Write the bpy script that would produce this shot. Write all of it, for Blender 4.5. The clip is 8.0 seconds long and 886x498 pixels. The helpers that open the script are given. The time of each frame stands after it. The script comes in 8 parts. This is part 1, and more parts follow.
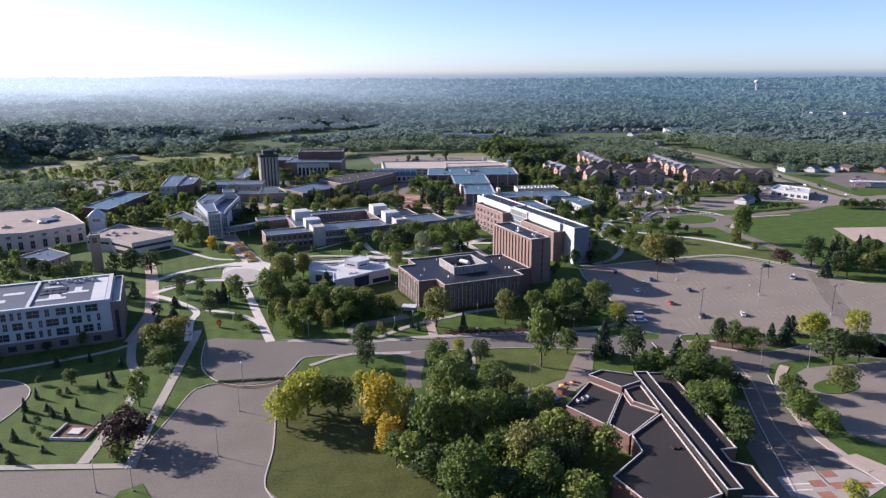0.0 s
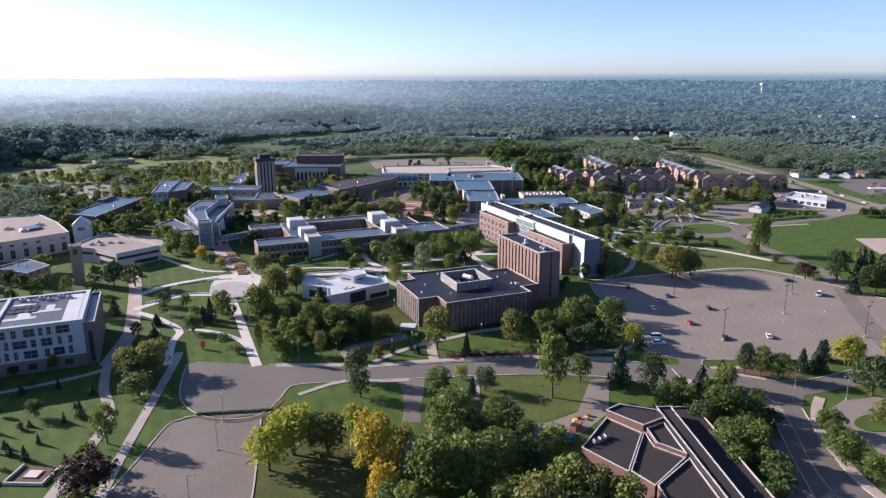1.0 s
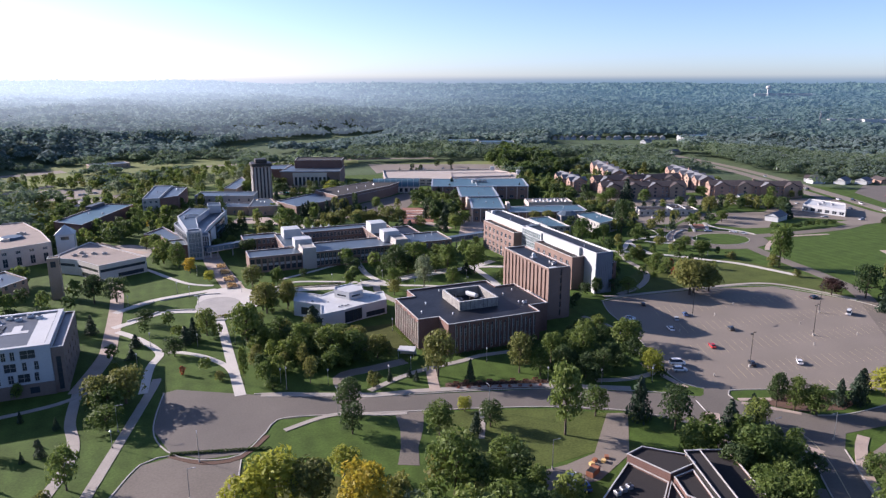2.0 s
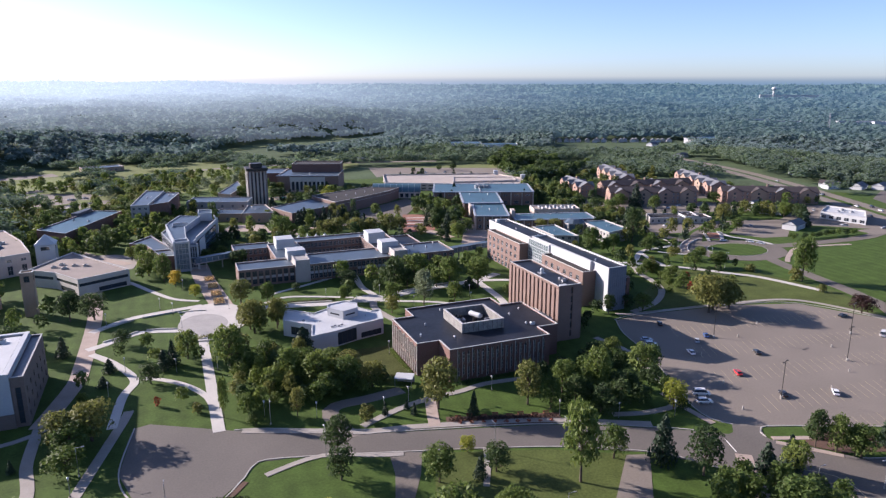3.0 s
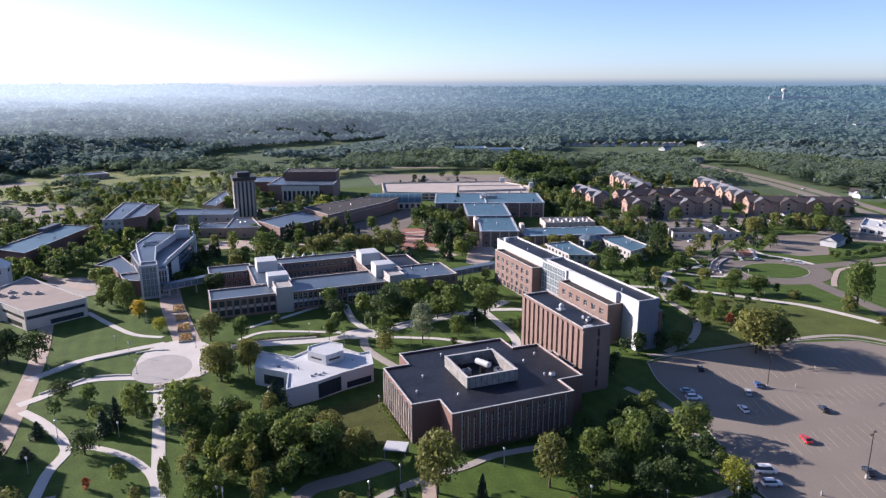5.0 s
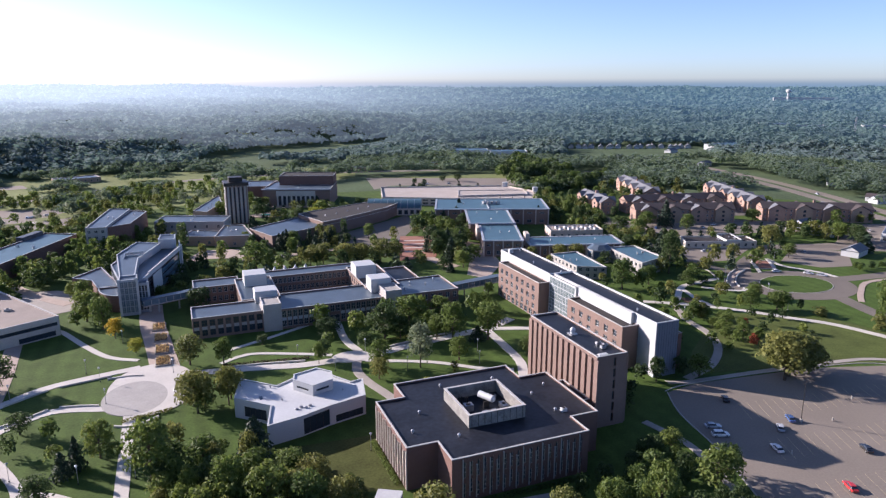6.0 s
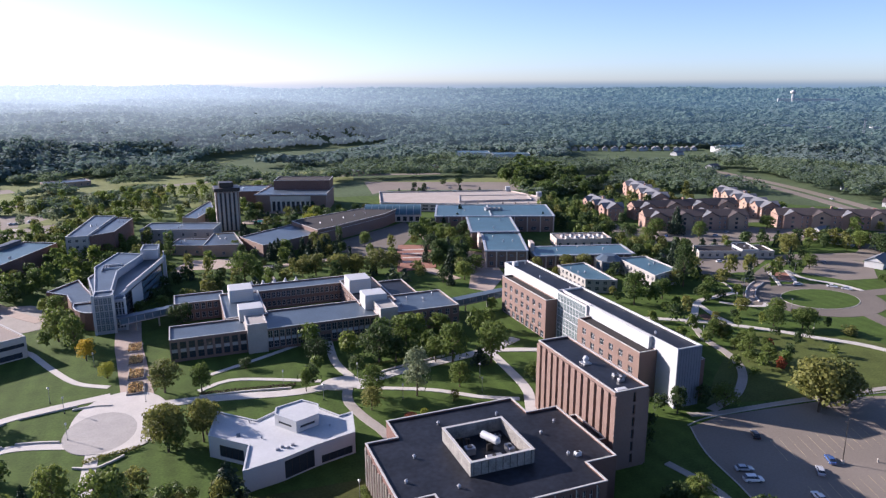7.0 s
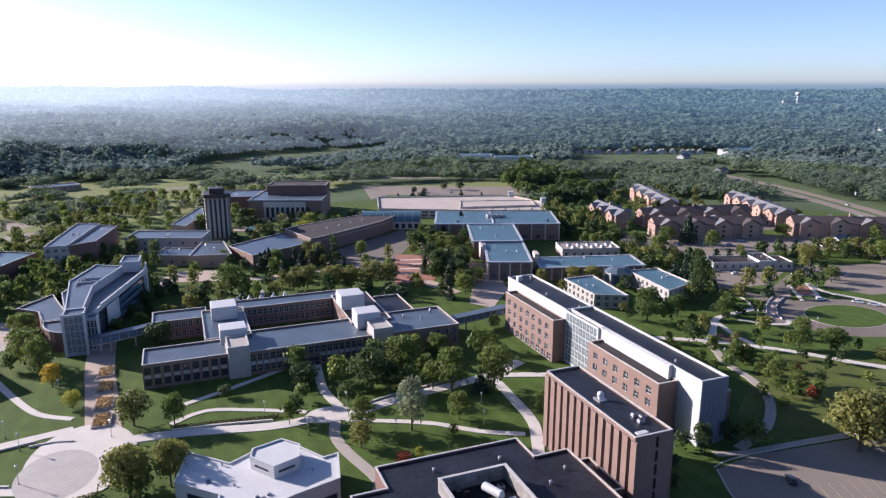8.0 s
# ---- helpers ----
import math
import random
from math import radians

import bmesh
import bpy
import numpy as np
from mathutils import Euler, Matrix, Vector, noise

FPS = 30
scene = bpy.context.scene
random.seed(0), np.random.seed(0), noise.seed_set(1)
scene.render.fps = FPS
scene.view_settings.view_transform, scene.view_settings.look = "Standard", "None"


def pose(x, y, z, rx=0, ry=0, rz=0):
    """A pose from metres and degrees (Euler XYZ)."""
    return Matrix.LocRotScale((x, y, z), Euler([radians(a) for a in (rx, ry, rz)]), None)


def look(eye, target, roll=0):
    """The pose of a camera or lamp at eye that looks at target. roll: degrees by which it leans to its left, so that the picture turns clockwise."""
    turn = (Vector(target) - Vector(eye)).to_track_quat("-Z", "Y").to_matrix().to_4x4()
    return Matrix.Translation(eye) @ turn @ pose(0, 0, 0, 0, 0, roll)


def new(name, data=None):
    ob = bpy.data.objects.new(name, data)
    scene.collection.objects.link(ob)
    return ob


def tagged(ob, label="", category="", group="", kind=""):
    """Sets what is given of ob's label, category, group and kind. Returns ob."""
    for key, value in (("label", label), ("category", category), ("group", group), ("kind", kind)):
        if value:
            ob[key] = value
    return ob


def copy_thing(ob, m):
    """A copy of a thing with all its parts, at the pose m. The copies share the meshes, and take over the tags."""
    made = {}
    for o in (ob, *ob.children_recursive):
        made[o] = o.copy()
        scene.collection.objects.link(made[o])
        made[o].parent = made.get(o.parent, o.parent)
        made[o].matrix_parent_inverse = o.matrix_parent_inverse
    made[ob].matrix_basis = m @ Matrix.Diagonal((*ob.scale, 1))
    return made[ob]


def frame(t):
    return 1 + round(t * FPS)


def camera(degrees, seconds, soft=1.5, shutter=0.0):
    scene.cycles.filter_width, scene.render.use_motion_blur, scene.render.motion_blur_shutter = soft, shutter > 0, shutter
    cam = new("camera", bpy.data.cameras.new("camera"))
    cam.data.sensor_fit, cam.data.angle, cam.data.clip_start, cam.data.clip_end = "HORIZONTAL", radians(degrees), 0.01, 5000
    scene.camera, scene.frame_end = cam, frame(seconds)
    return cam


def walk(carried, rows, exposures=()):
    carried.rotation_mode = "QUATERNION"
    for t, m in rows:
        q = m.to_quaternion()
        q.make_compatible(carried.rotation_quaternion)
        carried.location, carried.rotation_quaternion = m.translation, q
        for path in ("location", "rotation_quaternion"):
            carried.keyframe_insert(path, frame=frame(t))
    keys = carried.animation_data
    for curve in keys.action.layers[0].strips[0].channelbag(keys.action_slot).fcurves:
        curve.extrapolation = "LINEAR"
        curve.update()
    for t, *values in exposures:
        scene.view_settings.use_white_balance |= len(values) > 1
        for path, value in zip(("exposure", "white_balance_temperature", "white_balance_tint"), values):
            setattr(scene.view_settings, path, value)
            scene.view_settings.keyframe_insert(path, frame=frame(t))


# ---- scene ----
cam = camera(66.2, 8.0, 1.3)
METRES, EYE, TILT, LEAN, TURN = 169.6, 95.0, -0.5, 0.45, -22.9
ROWS = [
    (0.0, 0.0, 0.0, 0.0, 0.04, -13.84, -0.17),
    (0.5, 0.0007, 0.0592, 0.0004, 0.16, -13.76, -0.22),
    (1.0, 0.0011, 0.1222, 0.0008, 0.28, -13.67, -0.3),
    (1.5, 0.0015, 0.1834, 0.0009, 0.4, -13.57, -0.35),
    (3.0, 0.0036, 0.3715, 0.0058, 0.75, -13.42, -0.43),
    (3.5, 0.0043, 0.4337, 0.0056, 0.82, -13.39, -0.42),
    (4.0, 0.0044, 0.4966, 0.0048, 0.9, -13.3, -0.39),
    (4.5, 0.0046, 0.5592, 0.0054, 0.98, -13.27, -0.35),
    (6.0, 0.0065, 0.7486, 0.0099, 1.19, -13.21, -0.35),
    (6.5, 0.007, 0.8105, 0.0104, 1.23, -13.17, -0.36),
    (7.0, 0.0082, 0.8753, 0.011, 1.31, -13.13, -0.35),
    (7.5, 0.0102, 0.9374, 0.0119, 1.4, -13.08, -0.39),
    (8.0, 0.0125, 0.9997, 0.0126, 1.49, -13.03, -0.39),
]
walk(cam, [(t, pose(0, 0, EYE, TILT, LEAN, TURN) @ pose(METRES * x, METRES * y, METRES * z, 90 + pitch, roll, yaw)) for t, x, y, z, yaw, pitch, roll in ROWS], [(0.0, 1.21, 6000, 24), (8.0, 1.21, 6000, 24)])

# ---- light ----
SUN_AZ, SUN_EL = 136.0, 21.3            # degrees: bearing counted from +x towards +y, and height
sky_world = bpy.data.worlds.new("sky")
scene.world = sky_world
sky_world.use_nodes = True
wn = sky_world.node_tree.nodes
sky_tex = wn.new("ShaderNodeTexSky")
sky_tex.sky_type = "NISHITA"
sky_tex.sun_disc = False
sky_tex.sun_elevation = radians(SUN_EL)
sky_tex.sun_rotation = radians(90 - SUN_AZ)
sky_tex.altitude = 900
sky_tex.air_density, sky_tex.dust_density, sky_tex.ozone_density = 0.7, 1.3, 2.6
wn["Background"].inputs["Strength"].default_value = 0.085
sky_world.node_tree.links.new(sky_tex.outputs[0], wn["Background"].inputs["Color"])
sun_data = bpy.data.lights.new("sun", "SUN")
sun_data.energy, sun_data.angle, sun_data.color = 4.9, radians(0.6), (1.0, 0.9, 0.76)
sun = new("sun", sun_data)
sun_way = Vector((math.cos(radians(SUN_AZ)) * math.cos(radians(SUN_EL)), math.sin(radians(SUN_AZ)) * math.cos(radians(SUN_EL)), math.sin(radians(SUN_EL))))
sun.matrix_world = look(sun_way * 500, (0, 0, 0))


# ---- materials ----
def mat(name, base, rough=0.8, vary=0.25, size=3.0, fine=0.3, bump=0.0, metal=0.0, spec=0.4, tint=None, each=0.0):
    """A surface with two scales of mottling (size and fine in metres), bump, and a difference from piece to piece."""
    m = bpy.data.materials.new(name)
    m.use_nodes = True
    nt = m.node_tree
    n, ln = nt.nodes, nt.links
    b = n["Principled BSDF"]
    b.inputs["Roughness"].default_value, b.inputs["Metallic"].default_value = rough, metal
    b.inputs["Specular IOR Level"].default_value = spec
    tc = n.new("ShaderNodeTexCoord")
    big, small = n.new("ShaderNodeTexNoise"), n.new("ShaderNodeTexNoise")
    big.inputs["Scale"].default_value, small.inputs["Scale"].default_value = 1 / size, 1 / fine
    big.inputs["Detail"].default_value, small.inputs["Detail"].default_value = 5, 3
    for tx in (big, small):
        ln.new(tc.outputs["Object"], tx.inputs["Vector"])
    add = n.new("ShaderNodeMath")
    add.operation = "ADD"
    ln.new(big.outputs["Fac"], add.inputs[0])
    ln.new(small.outputs["Fac"], add.inputs[1])
    last = add
    if each:
        info = n.new("ShaderNodeObjectInfo")
        more = n.new("ShaderNodeMath")
        more.operation, more.inputs[1].default_value = "MULTIPLY_ADD", each
        ln.new(info.outputs["Random"], more.inputs[0])
        ln.new(add.outputs[0], more.inputs[2])
        last = more
    ramp = n.new("ShaderNodeMapRange")
    ramp.inputs["From Min"].default_value, ramp.inputs["From Max"].default_value = 0.65, 1.35 + each
    ln.new(last.outputs[0], ramp.inputs["Value"])
    mix = n.new("ShaderNodeMix")
    mix.data_type = "RGBA"
    low = tint or tuple(c * (1 - vary) for c in base)
    mix.inputs["A"].default_value = (*low, 1)
    mix.inputs["B"].default_value = (*(min(1, c * (1 + vary)) for c in base), 1)
    ln.new(ramp.outputs[0], mix.inputs["Factor"])
    ln.new(mix.outputs["Result"], b.inputs["Base Color"])
    if bump:
        bp = n.new("ShaderNodeBump")
        bp.inputs["Strength"].default_value, bp.inputs["Distance"].default_value = 0.6, bump
        ln.new(small.outputs["Fac"], bp.inputs["Height"])
        ln.new(bp.outputs[0], b.inputs["Normal"])
    return m


def brick_mat(name, base, other, mortar, course=0.22):
    """Brickwork in courses, seen from far off, with blotches."""
    m = mat(name, base, 0.85, 0.2, 6.0, 0.5)
    nt = m.node_tree
    n, ln = nt.nodes, nt.links
    tc = next(x for x in n if x.type == "TEX_COORD")
    old = next(x for x in n if x.type == "MIX")
    sep, comb, summ = n.new("ShaderNodeSeparateXYZ"), n.new("ShaderNodeCombineXYZ"), n.new("ShaderNodeMath")
    ln.new(tc.outputs["Object"], sep.inputs[0])
    ln.new(sep.outputs["X"], summ.inputs[0])
    ln.new(sep.outputs["Y"], summ.inputs[1])
    ln.new(summ.outputs[0], comb.inputs["X"])
    ln.new(sep.outputs["Z"], comb.inputs["Y"])
    br = n.new("ShaderNodeTexBrick")
    br.inputs["Scale"].default_value = 1.0
    br.inputs["Brick Width"].default_value, br.inputs["Row Height"].default_value = course * 3, course
    br.inputs["Mortar Size"].default_value = 0.02
    br.inputs["Color1"].default_value, br.inputs["Color2"].default_value, br.inputs["Mortar"].default_value = (*base, 1), (*other, 1), (*mortar, 1)
    ln.new(comb.outputs[0], br.inputs["Vector"])
    mul = n.new("ShaderNodeMix")
    mul.data_type, mul.inputs["Factor"].default_value = "RGBA", 0.45
    ln.new(old.outputs["Result"], mul.inputs["A"])
    ln.new(br.outputs["Color"], mul.inputs["B"])
    ln.new(mul.outputs["Result"], n["Principled BSDF"].inputs["Base Color"])
    return m


def leaf_mat(name, dark, light, through_light=0.42, rough=0.6, gloss=0.25):
    """Foliage: each leaf clump its own shade, some light passing through."""
    m = bpy.data.materials.new(name)
    m.use_nodes = True
    nt = m.node_tree
    n, ln = nt.nodes, nt.links
    b, out = n["Principled BSDF"], n["Material Output"]
    b.inputs["Roughness"].default_value, b.inputs["Specular IOR Level"].default_value = rough, gloss
    geo, info, mix, summ = n.new("ShaderNodeNewGeometry"), n.new("ShaderNodeObjectInfo"), n.new("ShaderNodeMix"), n.new("ShaderNodeMath")
    summ.operation, summ.inputs[1].default_value = "MULTIPLY_ADD", 0.55
    ln.new(info.outputs["Random"], summ.inputs[0])
    half = n.new("ShaderNodeMath")
    half.operation, half.inputs[1].default_value = "MULTIPLY", 0.5
    ln.new(geo.outputs["Random Per Island"], half.inputs[0])
    ln.new(half.outputs[0], summ.inputs[2])
    mix.data_type = "RGBA"
    mix.inputs["A"].default_value, mix.inputs["B"].default_value = (*dark, 1), (*light, 1)
    ln.new(summ.outputs[0], mix.inputs["Factor"])
    ln.new(mix.outputs["Result"], b.inputs["Base Color"])
    tr, ms = n.new("ShaderNodeBsdfTranslucent"), n.new("ShaderNodeMixShader")
    ln.new(mix.outputs["Result"], tr.inputs["Color"])
    ms.inputs["Fac"].default_value = through_light
    ln.new(b.outputs[0], ms.inputs[1])
    ln.new(tr.outputs[0], ms.inputs[2])
    ln.new(ms.outputs[0], out.inputs["Surface"])
    return m


GRASS = mat("grass", (0.072, 0.092, 0.024), 0.9, 0.36, 9, 0.7, 0.05, spec=0.15)
LAWN = mat("mown_lawn", (0.053, 0.089, 0.017), 0.9, 0.32, 6, 0.7, 0.04, spec=0.15)
mown, mow_wave, mow_mix = LAWN.node_tree, LAWN.node_tree.nodes.new("ShaderNodeTexWave"), LAWN.node_tree.nodes.new("ShaderNodeMix")
mow_wave.inputs["Scale"].default_value, mow_wave.inputs["Distortion"].default_value, mow_wave.inputs["Detail"].default_value = 0.055, 1.5, 2.0
mown.links.new(next(x for x in mown.nodes if x.type == "TEX_COORD").outputs["Object"], mow_wave.inputs["Vector"])
mow_mix.data_type, mow_mix.blend_type, mow_mix.inputs["Factor"].default_value = "RGBA", "OVERLAY", 0.07
mown.links.new(next(x for x in mown.nodes if x.type == "MIX").outputs["Result"], mow_mix.inputs["A"])
mown.links.new(mow_wave.outputs["Color"], mow_mix.inputs["B"])
mown.links.new(mow_mix.outputs["Result"], mown.nodes["Principled BSDF"].inputs["Base Color"])
DRY = mat("dry_grass", (0.062, 0.071, 0.022), 0.95, 0.35, 7, 0.7, 0.06, spec=0.1)
MEADOW = mat("far_meadow", (0.16, 0.185, 0.075), 0.95, 0.3, 60, 6, spec=0.1)
FLOOR = mat("woodland_floor", (0.075, 0.105, 0.055), 0.95, 0.3, 40, 3, spec=0.1)
ASPHALT = mat("asphalt", (0.126, 0.112, 0.097), 0.8, 0.16, 16, 0.5, spec=0.3)
LOT = mat("worn_lot_asphalt", (0.194, 0.167, 0.138), 0.85, 0.14, 20, 0.6, spec=0.3)
# darker copy of the worn lot asphalt
DARKLOT = mat("darker_lot_asphalt", (0.146, 0.127, 0.106), 0.85, 0.2, 14, 0.6, spec=0.3)
CONCRETE = mat("concrete_walk", (0.3, 0.272, 0.238), 0.85, 0.15, 5, 0.4)
PALE = mat("pale_new_concrete", (0.47, 0.445, 0.405), 0.8, 0.1, 6, 0.5)
PAVER = mat("pinkish_pavers", (0.35, 0.28, 0.23), 0.85, 0.15, 4, 0.4)
REDPAVE = mat("red_pavers", (0.255, 0.12, 0.0825), 0.85, 0.2, 4, 0.4)
KERB = mat("kerb_stone", (0.375, 0.352, 0.315), 0.85, 0.12, 3, 0.3)
PAINT = mat("white_road_paint", (0.65, 0.64, 0.6), 0.7, 0.2, 2, 0.2)
YPAINT = mat("yellow_road_paint", (0.4, 0.33, 0.2), 0.7, 0.3, 2, 0.2)
BRICK = brick_mat("red_brick", (0.142, 0.076, 0.06), (0.115, 0.06, 0.048), (0.165, 0.135, 0.12))
PINKBRICK = brick_mat("pink_brown_brick", (0.185, 0.122, 0.1), (0.152, 0.098, 0.08), (0.2, 0.162, 0.14))
DORMBRICK = brick_mat("warm_dormitory_brick", (0.31, 0.2, 0.155), (0.26, 0.165, 0.125), (0.32, 0.26, 0.21))
TANBRICK = brick_mat("tan_brick", (0.315, 0.225, 0.165), (0.27, 0.188, 0.135), (0.3, 0.255, 0.21))
# brown brick, darkened further with the east wall's shade
SHADEBRICK = brick_mat("shade_toned_brown_brick", (0.15, 0.115, 0.1), (0.12, 0.09, 0.08), (0.19, 0.16, 0.14))
LIMESTONE = mat("grey_limestone", (0.315, 0.3, 0.277), 0.8, 0.12, 4, 0.5)
AGED = mat("stained_grey_concrete", (0.2, 0.193, 0.178), 0.85, 0.42, 2.2, 0.35)
STONE = mat("pale_stone", (0.435, 0.398, 0.352), 0.8, 0.12, 4, 0.5)
PANEL = mat("light_grey_panel", (0.34, 0.36, 0.385), 0.6, 0.1, 5, 0.5)
PRECAST = mat("warm_precast", (0.45, 0.383, 0.33), 0.8, 0.12, 4, 0.5)
WHITE = mat("white_metal_panel", (0.44, 0.452, 0.455), 0.5, 0.05, 5, 0.6)
GREYPANEL = mat("grey_blue_panel", (0.27, 0.3, 0.345), 0.45, 0.08, 5, 0.6)
# blue-grey panel with the end wall's shade mixed into the colour
ENDPANEL = mat("shade_toned_blue_grey_panel", (0.13, 0.15, 0.185), 0.5, 0.1, 5, 0.6)
DARKROOF = mat("black_roof_membrane", (0.012, 0.014, 0.02), 0.5, 0.8, 7, 1.2, spec=0.3)
BROWNROOF = mat("brown_gravel_roof", (0.021, 0.018, 0.018), 0.9, 0.25, 8, 0.5)
GREYROOF = mat("grey_roof_membrane", (0.068, 0.094, 0.122), 0.42, 0.26, 7, 0.8, spec=0.34)
BLUEROOF = mat("blue_grey_metal_roof", (0.058, 0.118, 0.15), 0.44, 0.2, 8, 0.8, spec=0.3)
DECKTOP = mat("worn_deck_concrete", (0.36, 0.315, 0.275), 0.9, 0.14, 9, 0.8)
SLATE = mat("dark_slate_panel", (0.06, 0.07, 0.085), 0.5, 0.2, 5, 0.6)
TANROOF = mat("tan_gravel_roof", (0.247, 0.206, 0.176), 0.9, 0.15, 8, 0.5)
WHITEROOF = mat("white_roof_membrane", (0.45, 0.462, 0.465), 0.6, 0.08, 6, 0.7)
SHINGLE = mat("dark_shingles", (0.0638, 0.0525, 0.0525), 0.9, 0.25, 5, 0.4)
LSHINGLE = mat("grey_shingles", (0.14, 0.146, 0.16), 0.9, 0.2, 5, 0.4)
COPING = mat("pale_coping", (0.42, 0.408, 0.39), 0.5, 0.1, 3, 0.4)
STEEL = mat("galvanised_steel", (0.338, 0.345, 0.36), 0.4, 0.12, 2, 0.3, metal=0.6)
DARKMETAL = mat("dark_bronze_metal", (0.0375, 0.0338, 0.0315), 0.5, 0.2, 2, 0.3, metal=0.3)
GLASS = mat("dark_window_glass", (0.03, 0.038, 0.05), 0.08, 0.3, 3, 0.8, spec=0.6, each=0.5)
BLUEGLASS = mat("blue_curtain_glass", (0.1, 0.15, 0.2), 0.08, 0.3, 4, 1.0, spec=0.7, each=0.5)
GREENGLASS = mat("grey_green_glass", (0.13, 0.17, 0.17), 0.12, 0.3, 4, 1.0, spec=0.6, each=0.4)
BARK = mat("bark", (0.0975, 0.075, 0.0562), 0.95, 0.3, 1.0, 0.1, 0.03)
RUBBER = mat("black_rubber", (0.02, 0.02, 0.02), 0.8, 0.1)
MULCH = mat("brown_mulch", (0.0975, 0.0562, 0.0375), 0.95, 0.3, 3, 0.3)
STRAW = mat("straw_grasses", (0.6, 0.42, 0.17), 0.9, 0.3, 1.5, 0.2)
WATER = mat("turquoise_water", (0.1, 0.42, 0.45), 0.05, 0.1, 4, 0.5, spec=0.5)
TERRACOTTA = mat("rust_panel", (0.27, 0.112, 0.06), 0.7, 0.15, 2, 0.3)
LEAF = {
    "green": leaf_mat("green_leaves", (0.042, 0.08, 0.02), (0.155, 0.205, 0.045)),
    "dark": leaf_mat("dark_green_leaves", (0.024, 0.05, 0.019), (0.08, 0.118, 0.034)),
    "light": leaf_mat("light_green_leaves", (0.075, 0.12, 0.028), (0.215, 0.255, 0.055)),
    "olive": leaf_mat("olive_leaves", (0.085, 0.108, 0.03), (0.215, 0.215, 0.056)),
    "yellow": leaf_mat("yellow_leaves", (0.18, 0.215, 0.03), (0.34, 0.345, 0.045)),
    "orange": leaf_mat("orange_leaves", (0.28, 0.245, 0.03), (0.5, 0.35, 0.035)),
    "red": leaf_mat("red_leaves", (0.2, 0.055, 0.03), (0.38, 0.11, 0.05)),
    "purple": leaf_mat("purple_leaves", (0.022, 0.014, 0.013), (0.062, 0.034, 0.028)),
    "grey": leaf_mat("grey_green_leaves", (0.122, 0.162, 0.0914), (0.264, 0.304, 0.173)),
    "needle": leaf_mat("spruce_needles", (0.015, 0.032, 0.018), (0.04, 0.066, 0.034), 0.15),
}


# ---- building blocks ----
TAKEN = np.zeros((640, 560), bool)      # what is built on, in cells of 2 m from (-340, 60)


def inside(x, y, pts):
    hit = False
    for (x0, y0), (x1, y1) in zip(pts, pts[1:] + pts[:1]):
        if (y0 > y) != (y1 > y) and x < (x1 - x0) * (y - y0) / (y1 - y0) + x0:
            hit = not hit
    return hit


BLUFF = [(-420, 500), (-300, 640), (-160, 800), (-110, 920), (-50, 1000), (50, 1042), (110, 1112), (175, 1188), (255, 1210), (370, 1254), (450, 1350)]


def hill(x, y):
    """Height of the wooded land: a bluff behind the meadows, rolling woods, and a slow rise fitted to the camera's
    horizon.
    """
    r = math.hypot(x - 130, y - 200)
    f = min(1.0, max(0.0, (r - 1300) / 3300))
    z = 50 * f * f * (3 - 2 * f)
    if r > 640:
        ax, ay = BLUFF[0]
        off = -1e9
        for bx, by in BLUFF[1:]:
            if x < bx or (bx, by) == BLUFF[-1]:
                dx, dy = bx - ax, by - ay
                off = ((y - ay) * dx - (x - ax) * dy) / math.hypot(dx, dy)
                break
            ax, ay = bx, by
        g = min(1.0, max(0.0, off / 85))
        fade = min(1.0, max(0.0, (620 - x) / 300))
        z += 18 * g * g * (3 - 2 * g) * fade
        roll = min(1.0, max(0.0, (r - 1000) / 500))
        z += roll * (9 * noise.noise((x / 330, y / 260, 8.0)) + 5 * noise.noise((x / 140, y / 120, 2.0)) + 3)
    return max(0.0, z)


def block(pts, grow=1.0):
    """Mark an outline as built on, with a rim round it."""
    q = [(p[0], p[1]) for p in pts]
    xs, ys = [p[0] for p in q], [p[1] for p in q]
    for i in range(max(0, int((min(xs) + 340) / 2) - 1), min(639, int((max(xs) + 340) / 2) + 2)):
        for j in range(max(0, int((min(ys) - 60) / 2) - 1), min(559, int((max(ys) - 60) / 2) + 2)):
            x, y = i * 2 - 339, j * 2 + 61
            if inside(x, y, q) or any(inside(x + dx, y + dy, q) for dx, dy in ((grow, 0), (-grow, 0), (0, grow), (0, -grow))):
                TAKEN[i, j] = True


def free(x, y, r=0.0):
    i, j, k = int((x + 340) / 2), int((y - 60) / 2), int(r / 2)
    return not (k <= i < 640 - k and k <= j < 560 - k) or not TAKEN[i - k:i + k + 1, j - k:j + k + 1].any()
def part(name, bm, material, parent, label="", smooth=False):
    """One bmesh as one mesh object under its thing or part."""
    me = bpy.data.meshes.new(name)
    bm.to_mesh(me)
    bm.free()
    for m in (material if isinstance(material, (list, tuple)) else (material,)):
        me.materials.append(m)
    if smooth:
        me.polygons.foreach_set("use_smooth", [True] * len(me.polygons))
    ob = new(name, me)
    ob.parent = parent
    return tagged(ob, label) if label else ob


def share(name, me, parent, m=None):
    ob = new(name, me)
    ob.parent = parent
    if m is not None:
        ob.matrix_local = m
    return ob


def thing(name, x, y, rz, label, category, group="", z=0.0, kind=""):
    ob = new(name)
    ob.matrix_world = pose(x, y, z, 0, 0, rz)
    return tagged(ob, label, category, group, kind)


def quad(bm, a, b, c, d, mi=0):
    f = bm.faces.new([bm.verts.new(p) for p in (a, b, c, d)])
    f.material_index = mi
    return f


